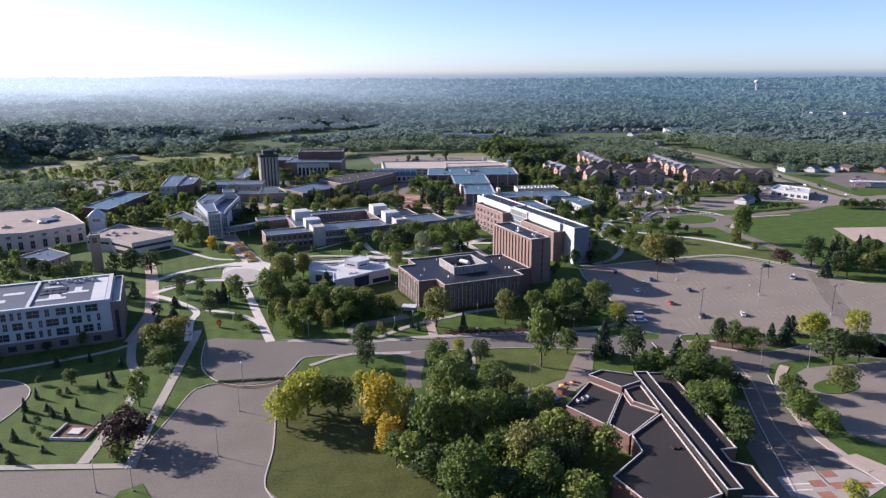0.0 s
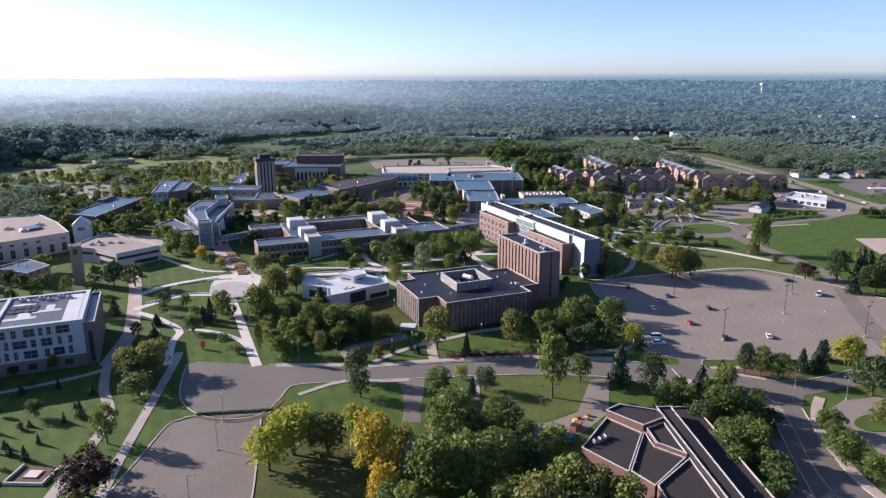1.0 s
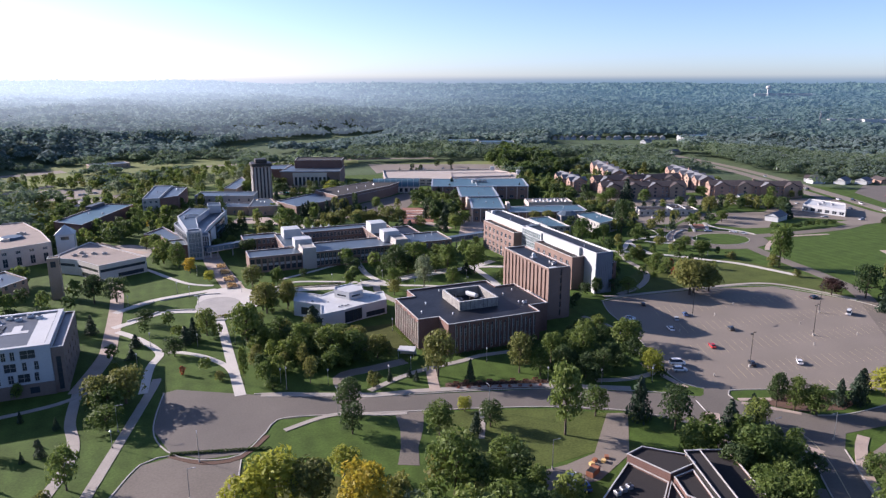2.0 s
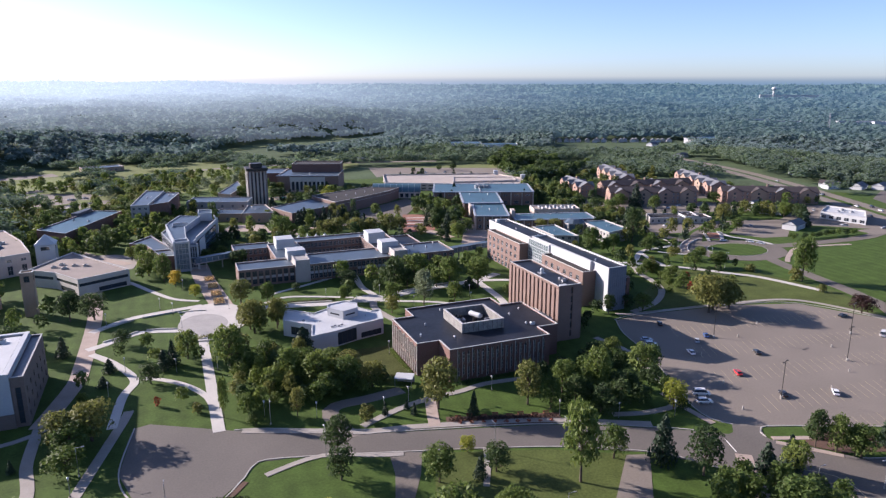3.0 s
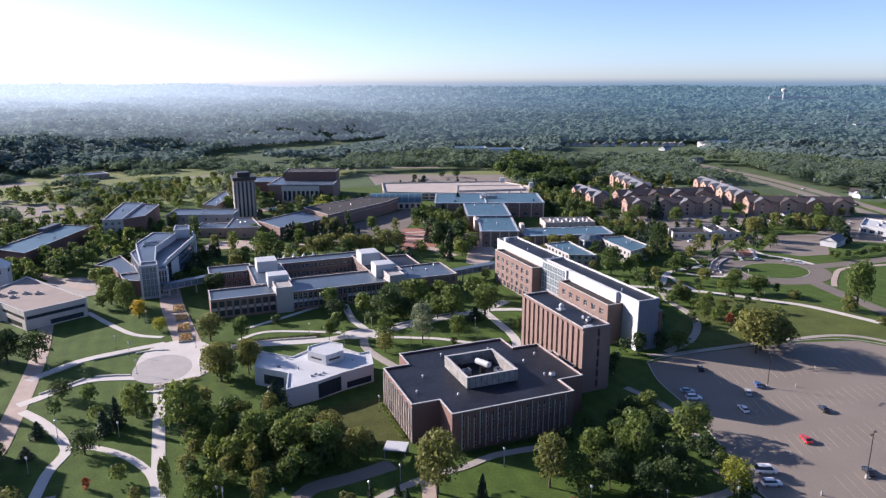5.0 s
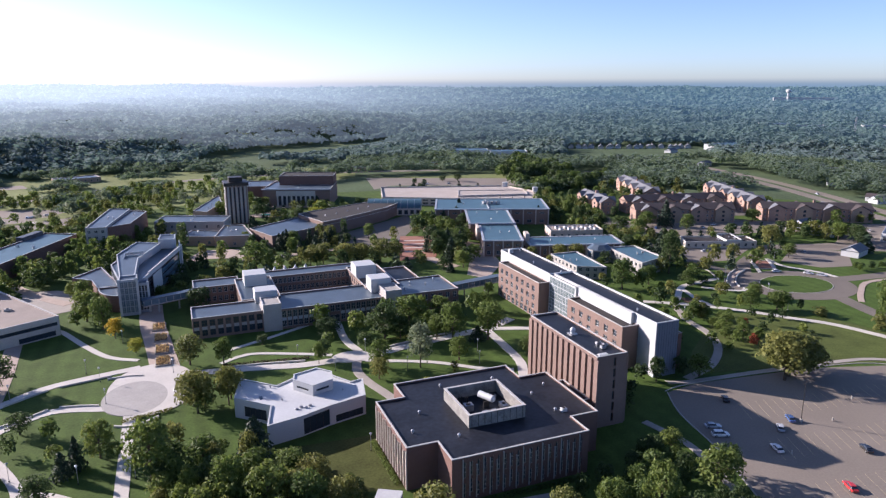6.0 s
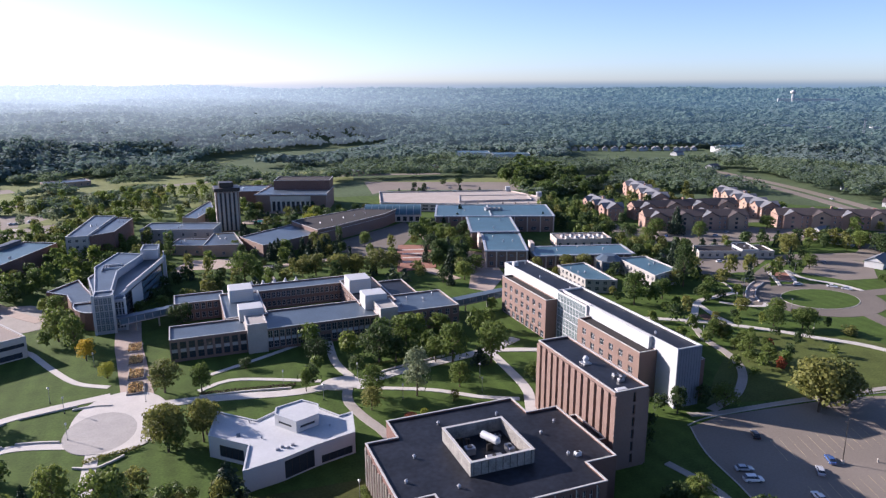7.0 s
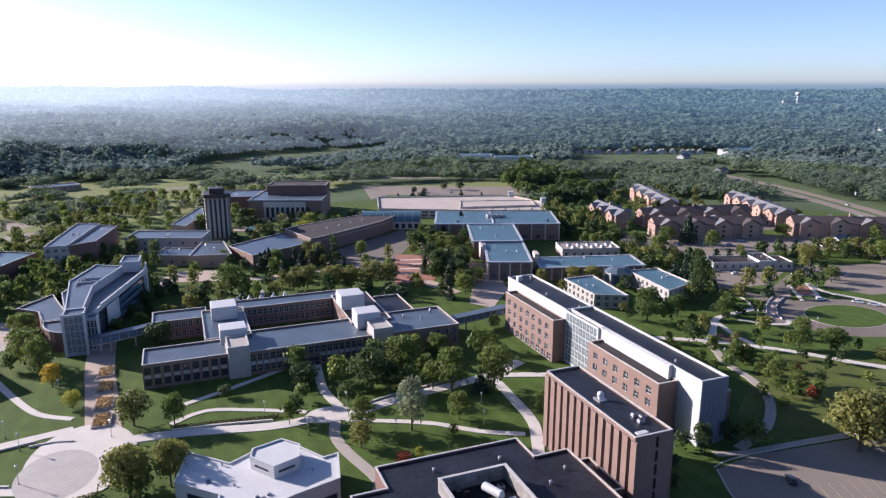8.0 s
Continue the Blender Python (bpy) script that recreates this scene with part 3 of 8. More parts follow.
# walks
WALKS = [
    ("walk", [(-11, 400), (-8, 357), (-8, 305), (-9, 289), (-15, 262)], 5.6, PAVER, "wide pinkish paved walk"),
    ("walk", [(-15, 262), (-15, 242), (-13, 218), (-25, 177)], 3.0, CONCRETE, "concrete walk across the lawn"),
    ("walk", [(8, 264), (7, 258), (-1, 226), (-9, 194), (-14, 170)], 2.8, CONCRETE, "concrete walk beside the car park"),
    ("walk", [(32, 241), (32, 277), (32, 301), (32, 322)], 3.4, PALE, "straight pale concrete walk"),
    ("walk", [(12, 287), (17, 284), (24, 277), (30, 266), (32, 254)], 2.2, PALE, "curving pale concrete walk"),
    ("walk", [(4, 254), (6, 275), (9, 287), (2, 304), (-6, 316)], 2.8, PALE, "curving pale concrete walk"),
    ("walk", [(-8, 321), (-3, 324), (10, 333), (26, 329)], 3.6, PALE, "pale terrace walk with seat walls"),
    ("walk", [(-8, 340), (-4, 344), (8, 353), (34, 359)], 3.6, PALE, "pale terrace walk with seat walls"),
    ("walk", [(0, 412), (4, 408), (14, 388), (23, 373), (33, 366)], 2.2, PALE, "pale curving concrete walk"),
    ("walk", [(42, 355), (39, 385), (37, 405), (36, 430)], 9.5, PAVER, "wide paved mall with planters"),
    ("walk", [(36, 425), (22, 440), (2, 462), (-20, 470)], 4.0, CONCRETE, "concrete walk to the glass building"),
    ("walk", [(46, 347), (64, 345), (87, 340), (100, 340), (108, 338), (125, 343), (160, 349), (176, 356)], 4.4, PALE, "long pale concrete terrace walk"),
    ("walk", [(60, 352), (70, 357), (84, 352), (98, 345)], 2.0, PALE, "narrow pale concrete walk"),
    ("walk", [(64, 364), (77, 370), (96, 380)], 2.0, PALE, "narrow pale concrete walk"),
    ("walk", [(108, 380), (106, 359), (108, 345)], 3.0, PALE, "pale concrete walk to the entrance"),
    ("walk", [(107, 342), (103, 329), (104, 318), (108, 300), (101, 292)], 3.2, CONCRETE, "concrete walk between lawns"),
    ("walk", [(108, 336), (114, 333), (130, 325), (142, 315), (153, 309)], 2.2, PALE, "narrow pale concrete walk"),
    ("walk", [(161, 349), (159, 318), (155, 306), (150, 296)], 3.4, PALE, "pale concrete walk beside the tower hall"),
    ("walk", [(160, 349), (172, 345), (184, 340)], 3.4, PALE, "pale concrete walk to the science hall"),
    ("walk", [(206, 362), (232, 358), (242, 353.4), (253, 346.3), (262.7, 338.2), (276.3, 323.8), (285.2, 311.8), (295, 299), (304, 272)], 3.2, PALE, "pale concrete walk above the lawn"),
    ("walk", [(250, 345), (259, 352), (273, 365.4), (285, 368.3), (300, 370.3)], 3.0, PALE, "pale concrete walk to the roundabout"),
    ("walk", [(251, 346), (247, 336), (243, 328), (240, 312), (233, 299), (219, 287), (203, 281)], 3.0, CONCRETE, "curving concrete walk below the lawn"),
    ("walk", [(271, 363), (268.6, 355), (266.6, 348), (265.8, 338)], 2.2, PALE, "narrow pale concrete walk round a bed"),
    ("walk", [(282, 362), (288, 354.6), (295.7, 350), (300.4, 353)], 2.2, PALE, "pale concrete walk to the roundabout"),
    ("walk", [(297, 356), (300, 362), (311, 372), (323, 379), (330, 379.6)], 3.2, PAVER, "pinkish ramped walk beside the roundabout"),
    ("walk", [(354, 391), (349.8, 377), (353, 369), (357, 360), (357.6, 350)], 2.4, PALE, "pale walk round the roundabout"),
    ("walk", [(172.4, 180), (182.2, 176.2)], 1.8, PAVER, "short tan walk beside the entrance"),
    ("walk", [(171.6, 178), (176.6, 172.4), (182.4, 166)], 1.8, PAVER, "tan walk along the road"),
    ("walk", [(158.6, 176.6), (155.4, 172), (150, 163.4), (145.6, 156)], 4.2, PAVER, "tan paved path under the theatre trees"),
    ("walk", [(97.4, 205), (94, 197), (89.8, 189)], 1.6, CONCRETE, "narrow concrete walk from the road"),
    ("walk", [(163.6, 192.6), (162.8, 203), (163, 214)], 2.0, PAVER, "tan walk beside the car park"),
    ("walk", [(196, 282), (201, 279), (250, 274), (281, 266), (296, 234)], 2.2, CONCRETE, "concrete walk along the car park"),
    ("walk", [(38, 239), (53, 233), (71, 225.5), (82, 223.5), (102, 218), (120, 212.5), (147, 199)], 2.6, CONCRETE, "roadside concrete walk"),
    ("walk", [(41, 214), (52, 217.5), (60, 217), (68, 213), (76, 210.5)], 1.8, CONCRETE, "narrow roadside concrete walk"),
    ("walk", [(70, 229), (83, 235), (94, 238), (105, 239), (114, 241), (128, 240)], 2.4, CONCRETE, "concrete walk to the brick hall"),
    ("walk", [(94, 238), (91, 228), (89, 221)], 3.4, PAVER, "short paved walk"),
    ("walk", [(171, 262), (174, 246), (170, 228), (164, 208), (152, 205), (140, 208)], 2.4, CONCRETE, "concrete walk beside the car park"),
    ("walk", [(187, 150), (178.6, 144.4), (168, 134), (157.6, 114.5), (154.2, 102), (154, 96)], 3.0, PAVER, "concrete walk beside the road"),
    ("walk", [(-120, 212), (-44, 183), (-15, 171.5)], 2.2, CONCRETE, "concrete walk along the car park"),
    ("walk", [(-70, 250), (-40, 252), (-20, 256), (-12, 262)], 2.0, CONCRETE, "concrete walk before the white building"),
    ("walk", [(2, 446), (-8, 458), (-20, 476), (-34, 500)], 5.0, PAVER, "tan paved walk towards the brick block"),
    ("walk", [(186, 440), (178, 470), (172, 500)], 7, PAVER, "pinkish paved walk"),
    ("walk", [(205, 446), (196, 470), (200, 500), (206, 545)], 5, PAVER, "pinkish paved walk before the library"),
    ("walk", [(60, 462), (84, 455), (100, 470), (96, 500)], 2.6, CONCRETE, "concrete walk between lawns"),
    ("walk", [(82, 500), (110, 500), (150, 505), (172, 498)], 6, PAVER, "paved walk behind the classroom wings"),
]
for i, (nm, pts, w, m, lab) in enumerate(WALKS):
    ribbon(nm, pts, w, 0.12 + 0.004 * (i % 23), m, lab, "walk")
slab("round_plaza", oval(38, 340, 13.5, 20, 36), 0.216, PALE, label="round pale concrete plaza", category="plaza")
slab("plaza_disc", oval(33, 334, 9.6, 12.5, 36), 0.226, LIMESTONE, label="grey disc laid in the plaza", category="plaza")
slab("crossing_plaza", oval(104, 341, 7, 5, 24), 0.22, PALE, label="pale concrete meeting of walks", category="plaza")
slab("library_forecourt", [(200, 524), (211, 486), (199, 450), (186, 424), (193, 414), (212, 437), (224, 482), (212, 500), (214, 520)], 0.105, PAVER, label="pinkish paved forecourt before the library", category="plaza")
slab("grey_forecourt", [(146, 518), (159, 505), (168, 500), (186, 523), (206, 556), (209, 590), (190, 575), (152, 547)], 0.105, DARKLOT, label="worn grey forecourt beside the long hall", category="plaza")
slab("paved_court", [(56, 496), (62, 509), (84, 503), (83, 526), (62, 530), (52, 510)], 0.105, PAVER, label="paved court between low buildings", category="plaza")
slab("west_court", [(-20, 474), (-6, 472), (5, 463), (6, 448), (4, 436), (-6, 432), (-18, 452)], 0.105, CONCRETE, label="tan concrete court before the glass building", category="plaza")
slab("red_plaza", [(163, 464), (185, 465), (199, 503), (201, 516), (182, 522), (172, 494)], 0.23, REDPAVE, label="red brick plaza with pale stripes", category="plaza")
for i in range(4):
    slab("plaza_stripe", [(171.5 + i * 2.8, 481 + i * 9), (188 + i * 2.6, 477.5 + i * 9), (188.6 + i * 2.6, 479.3 + i * 9), (172.1 + i * 2.8, 482.8 + i * 9)], 0.245, PALE, label="pale stripe laid in the red plaza", category="paving")
slab("crossing_field", [(131, 103.4), (139, 102.4), (151.6, 98.4), (152.2, 90.6), (138, 88), (127.5, 96.4)], 0.075, CONCRETE, label="tan concrete field of the road crossing", category="paving")
for x, y in ((141.6, 98.6), (135.6, 96.8), (139.6, 94.2), (133.6, 92.6), (145.6, 91.8)):
    slab("crossing_panel", [(x, y), (x + 3.4, y - 1.0), (x + 4.2, y + 1.6), (x + 0.8, y + 2.6)], 0.09, REDPAVE, label="red brick panel of the road crossing", category="paving")
slab("corner_walk", [(151.9, 104), (158.4, 103), (161, 92), (164, 84), (154, 84), (152.6, 92)], 0.115, PAVER, label="broad tan paved corner beside the crossing", category="walk")
slab("theatre_yard", [(121, 97), (127.6, 93.6), (144.6, 120.2), (155.6, 136.2), (151, 141), (141, 127), (128, 104)], 0.058, ASPHALT, label="shaded asphalt strip beside the theatre", category="road")
slab("road_apron", [(160.6, 143), (165.4, 147.4), (170.5, 148.4), (168.4, 152.6), (162.4, 153)], 0.078, PAVER, label="tan concrete apron at the road's edge", category="paving")

# kerbs
for pts in ([(10, 252), (7, 228), (11, 213.5), (19, 206.5), (28, 205.5), (36, 215), (40, 221), (50, 219.5), (75, 212), (114, 199), (138, 186), (148, 174)], [(28, 203), (21, 167), (16, 148), (21, 135)], [(11, 212), (4, 210.4), (-4, 194), (-15, 170)],
            [(36, 240.5), (48, 236.5), (67, 225.5), (78, 222.5), (119, 210.5), (146, 197.5), (156, 191.5)], [(190, 275), (184, 262), (180, 244), (174, 226), (168, 210), (165.4, 203), (165, 195), (168.4, 190)], [(171.4, 181.2), (174.2, 185.6), (187.2, 181.3), (249, 154.6)], [(190, 276), (203, 277.4), (249, 272.5), (277, 263.5), (293, 235), (297, 207), (306, 199), (330, 196)],
            [(186, 163.5), (196, 160.5), (220, 160.5)], [(168, 152), (156, 136), (145, 120), (128, 94)], [(176, 147), (163, 128), (155, 112), (152, 90)]):
    ribbon("kerb", pts, 0.35, 0.2, KERB, "pale concrete kerb", "kerb")
ribbon("hedge_bank", [(11, 212), (19, 205), (28, 204.3), (36, 213)], 1.6, 0.12, MULCH, "mulched strip with low stones", "planting strip")
slab("lawn_island", [(-16, 160), (-11, 161.5), (-8, 150), (-12, 142), (-22, 146)], 0.2, LAWN, label="kerbed grass island at the car park corner", category="lawn")
slab("planting_bed", [(260.4, 351), (264.6, 351.6), (263.8, 343), (263.6, 340.6), (258.6, 344)], 0.1, MULCH, label="dark mulched bed between pale walks", category="planting bed")
for pts in ([(341.7, 390.5), (335, 380.5), (327.8, 370.4)], [(353, 390), (346, 380.5), (338.6, 371)]):
    ribbon("splitter_wall", pts, 1.5, 0.5, PALE, "low pale wall beside the red brick island", "kerb")
for pts in ([(295.4, 357), (298.6, 363), (310, 373.6), (322, 380.8)], [(298.8, 355), (302, 360.6), (312.4, 370.4), (324, 377.2)]):
    ribbon("ramp_wall", pts, 0.5, 0.7, PALE, "low pale wall of the ramped walk", "wall")
slab("planting_bed", [(92, 219.5), (124, 209.5), (126, 215), (94, 225)], 0.1, MULCH, label="brown mulched planting bed by the road", category="planting bed")
slab("hedge_bed", [(177, 175), (184, 167), (196, 163), (206, 165), (200, 172), (186, 178)], 0.1, MULCH, label="mulched bed under the hedge trees", category="planting bed")


# markings
def stripes(name, rows, material, label, length=5.2, lean=67.0, step=3.0):
    """Stall lines of a car park: rows of (x0, x1, y, slope of the row)."""
    bm = bmesh.new()
    c, s = math.cos(radians(lean)), math.sin(radians(lean))
    for x0, x1, y, slope in rows:
        x = x0
        while x < x1:
            yy = y + (x - x0) * slope
            for sg in (1, -1):
                a, b = Vector((x, yy)), Vector((x + sg * c * length, yy + s * length * sg))
                n = Vector((-(b - a).y, (b - a).x)).normalized() * 0.05
                quad(bm, (*(a + n), 0.062), (*(b + n), 0.062), (*(b - n), 0.062), (*(a - n), 0.062))
            x += step
    return tagged(part(name, bm, material, None), label, "markings", kind="stuff")


stripes("stall_markings", [(188, 300, 216, -0.12), (194, 296, 236, -0.12), (203, 280, 256, -0.12), (186, 300, 196, -0.12), (184, 300, 178, -0.12)], YPAINT, "faded yellow stall lines on the car park")
stripes("stall_markings", [(-40, 10, 140, 0.0), (-50, 16, 118, 0.0)], YPAINT, "faded stall lines on the south car park")
stripes("stall_markings", [(232, 320, 745, -0.4), (250, 330, 765, -0.4)], PAINT, "pale stall lines on the far car park")
for a, b in (((160, 184.4), (157.9, 178.3)), ((130.1, 100.4), (136.6, 98.1)), ((128.6, 98.3), (134.6, 96.4)), ((147.7, 93.2), (152.4, 91.4))):
    ribbon("stop_line", [a, b], 0.3, 0.09, PAINT, "white painted line across the road", "marking")
for pts in ([(160, 170), (172, 160), (168, 146), (150, 120), (140, 96)],):
    ribbon("centre_line", pts, 0.25, 0.075, YPAINT, "faded yellow centre line", "marking")


# ---- buildings ----
def rel(root, pts):
    return [(x - root.location.x, y - root.location.y) for x, y in pts]


def rr(root, x0, y0, x1, y1):
    return rel(root, rect(x0, y0, x1, y1))


def ccw(pts):
    a = sum(p[0] * q[1] - q[0] * p[1] for p, q in zip(pts, pts[1:] + pts[:1]))
    return pts if a > 0 else pts[::-1]


def fin(root, x, y, z0, z1, w, d, ang, material, name="fin"):
    """An upright rib standing on a wall; (x, y) in the thing's own place."""
    o = part(name, box(-w / 2, -d, z0, w / 2, 0.05, z1), material, root)
    o.matrix_local = pose(x, y, 0, 0, 0, ang)
    return o


def ribbed_hall():
    """The low brick hall with the black roof."""
    h = thing("brick_hall", 122, 268, 0, "low brown brick hall with slotted windows and black roof", "building")
    P = rel(h, [(104, 246), (141, 246), (141, 254), (149, 254), (149, 281), (140, 281), (140, 290), (104, 290), (104, 281), (96, 281), (96, 255), (104, 255)])
    south, west = [], []
    for i in range(19):
        u = 3.0 + i * 1.75
        south.append((u, u + 0.6, 0.8 + (i % 2) * 1.2, 4.6 + (i % 2) * 1.0))
        south.append((u, u + 0.6, 6.0 - (i % 2) * 0.2 + (i % 2) * 0.6, 10.2))
    for i in range(12):
        u = 1.2 + i * 2.1
        west.append((u, u + 0.7, 0.8, 4.2 - (i % 3) * 0.4))
        west.append((u, u + 0.7, 5.2 - (i % 2) * 0.3, 10.1))
    mass(h, P, 0, 11.5, BRICK, DARKROOF, wins={0: south, 9: west, 3: west}, bars=(1, 3), parapet=0.5, frame_mat=STONE)
    for i in range(19):
        fin(h, -18 + 2.75 + i * 1.75, -22, 0.5 + (i % 2) * 0.8, 11.0 - (i % 3) * 0.9, 0.22, 0.3, 0, LIMESTONE)
    for i in range(13):
        fin(h, -26, 13 - (0.85 + i * 2.1), 0.5, 10.7 - (i % 2) * 0.8, 0.35, 0.3, -90, STONE)
    # roof house: a ring of concrete screen walls round the plant
    pent = part("plant_screen", bmesh.new(), AGED, h)
    bm = bmesh.new()
    for c in ((-8, -9, 11.0, 8, -8.5, 14.4), (-8, 7.5, 11.0, 8, 8, 14.4), (-8, -8.5, 11.0, -7.5, 7.5, 14.4), (7.5, -8.5, 11.0, 8, 7.5, 14.4)):
        add_box(bm, *c)
    bm.to_mesh(pent.data)
    bm.free()
    bm = bmesh.new()
    for c in ((-8.1, -9.1, 14.4, 8.1, -8.4, 14.52), (-8.1, 7.4, 14.4, 8.1, 8.1, 14.52), (-8.1, -8.4, 14.4, -7.4, 7.4, 14.52), (7.4, -8.4, 14.4, 8.1, 7.4, 14.52)):
        add_box(bm, *c)
    part("screen_coping", bm, COPING, h)
    for x, y, sx, sy, hh in ((-4.2, 0, 2.4, 2, 1.8), (0, -4.5, 4, 1.5, 1.2), (5, -2.5, 1.6, 3, 1.5), (5, 4, 1.4, 1.4, 1.1)):
        roof_unit(h, x, y, 11.0, sx, sy, hh)
    bm = tube(0.95, 0.95, -2.4, 2.4, 14)
    bmesh.ops.create_cone(bm, cap_ends=True, segments=14, radius1=0.95, radius2=0.5, depth=0.5, matrix=Matrix.Translation((0, 0, 2.65)))
    part("tank", bm, WHITE, h, "white horizontal cylindrical tank").matrix_local = pose(1.6, 1.2, 13.4, 90, 0, 24)
    for x, y in ((0.9, -0.2), (2.2, 2.6)):
        part("tank_cradle", box(x - 0.8, y - 0.2, 11.0, x + 0.8, y + 0.2, 12.7), DARKMETAL, h)
    for k in range(4):
        part("pipe", tube(0.22, 0.22, 11.0, 13.6 - 0.3 * k, 8, -5.4 + 0.9 * k, 3.4 + 0.5 * (k % 2)), DARKMETAL, h)
    for k in range(9):
        x = -7.2 + k * 1.8
        for y, d in ((-9.06, 0.06), (8.0, 0.06)):
            part("screen_joint", box(x - 0.06, y, 11.1, x + 0.06, y + d, 14.35), DARKMETAL, h)
    for x, y in ((-17, 3), (-12, -12), (16, 2), (17, -9), (-6, 16), (10, 15), (22, 6), (-22, -6)):
        vent(h, x, y, 11.0, 0.45, 1.0)
    roof_unit(h, 19, -10, 11.0, 1.6, 1.2, 1.0, WHITE)
    return h


def tower_hall():
    """The slim brick tower hall with upright piers."""
    h = thing("tower_hall", 160, 283, 0, "tall pinkish brick hall with upright piers and black roof", "building")
    P = rr(h, 155, 264, 165, 302)
    west = [(2.0 + i * 3.1, 2.0 + i * 3.1 + 0.8, 1.5, 20.4) for i in range(12)]
    south = [(5.6, 6.4, 1.2 + k * 3.4, 3.8 + k * 3.4) for k in range(6)]
    mass(h, P, 0, 21.8, PINKBRICK, DARKROOF, wins={3: west, 1: west, 0: south}, bars=(1, 9), deep=0.5, parapet=0.5)
    for i in range(13):
        fin(h, -5, 19 - (0.9 + i * 3.1), 0.4, 20.9, 1.9, 0.45, -90, PINKBRICK, "pier")
        fin(h, 5, -19 + (0.9 + i * 3.1), 0.4, 20.9, 1.9, 0.45, 90, PINKBRICK, "pier")
    v = part("roof_dome_base", box(-2.2, -1.2, 21.2, 0.2, 1.4, 21.6), STEEL, h)
    bm = tube(0.6, 0.6, 21.6, 22.3, 12, -1, 0.1)
    bmesh.ops.create_uvsphere(bm, u_segments=12, v_segments=8, radius=0.85, matrix=Matrix.Translation((-1, 0.1, 22.7)))
    part("dome", bm, WHITE, v, "white roof dome", True)
    for x, y in ((1.5, -10), (2.6, -11.5), (1, -13)):
        roof_unit(h, x, y, 21.3, 1.6, 1.2, 0.8)
    part("skylight", bevel_box(-3.5, -18, 21.3, -0.5, -16.6, 21.7, 0.1), WHITE, h)
    mass(h, rr(h, 149.2, 266, 154.6, 280), 0, 8.5, BRICK, DARKROOF, wall_name="link_wall")
    return h


def science_hall():
    """The long hall of brick wings under a white upper storey."""
    h = thing("science_hall", 194, 340, 0, "long brick and white panel science hall with glazed middle", "building")
    rows3 = [(3.4, 2.3), (7.2, 2.3), (11.0, 2.3)]
    arcade = bays(37, 9, 2.6, [(0.1, 2.6)], 0.5, 36.5)
    mass(h, rr(h, 186, 351, 191, 388), 0, 15.7, PINKBRICK, BROWNROOF, wins={3: bays(37, 7, 2.2, rows3, 1, 35) + arcade, 0: [], 2: bays(5, 1, 1.6, rows3)}, bars=(2, 2), frame_mat=WHITE)
    mass(h, rr(h, 186.4, 295, 193, 329.5), 0, 15.7, PINKBRICK, BROWNROOF, wins={3: bays(34.5, 6, 2.2, rows3, 1.5, 33) + bays(34.5, 8, 2.4, [(0.1, 2.6)], 1, 33.5)}, bars=(2, 2), frame_mat=WHITE)
    mass(h, rr(h, 191, 351, 202, 396), 0, 19.2, WHITE, DARKROOF, cope=WHITE, wins={2: bays(11, 3, 2, rows3 + [(15.2, 2)])}, wall_name="white_wall", frame_mat=WHITE)
    mass(h, rr(h, 193, 286, 202, 351), 0, 19.2, WHITE, DARKROOF, cope=WHITE, wins={0: [(3.8, 4.5, 1, 3.5)]}, wall_name="white_wall", frame_mat=WHITE)
    mass(h, rr(h, 191.6, 297.5, 193, 331), 15.1, 19.2, WHITE, DARKROOF, cope=WHITE, wall_name="white_wall")
    glazed = [(0.3 + i * 2.1, 2.3 + i * 2.1, 0.8 + k * 2.95, 3.65 + k * 2.95) for i in range(9) for k in range(6)]
    mass(h, rr(h, 190.8, 331, 193, 350.8), 0, 19.0, WHITE, DARKROOF, wins={3: glazed}, wall_name="curtain_wall", frame_mat=PANEL, glass=GREENGLASS, bars=(2, 2), deep=0.12)
    mass(h, rr(h, 202.2, 289, 206.5, 394), 0, 13, BRICK, DARKROOF, wins={0: bays(4.3, 1, 1.4, rows3)}, wall_name="east_wall")
    # sheet over the white end wall, dark in place of its shade
    part("end_cladding", box(-0.98, -54.2, 0.1, 7.98, -54.02, 19.0), ENDPANEL, h, "blue-grey metal end wall with its shade painted in")
    for i in range(8):
        part("cladding_seam", box(0.2 + i, -54.26, 0.2, 0.26 + i, -54.2, 18.9), SLATE, h)
    for i in range(11):
        roof_unit(h, 10.4, -36 + i * 2.6, 12.4, 1.6, 1.6, 1.6, WHITE, "roof_fan")
    for x, y in ((0, 30), (3, 12), (5, 52), (2, -40)):
        vent(h, x, y, 18.6, 0.4, 1.1)
    part("roof_sign_block", bevel_box(-1.5, 50, 18.6, 0.5, 52, 20.4), WHITE, h)
    return h


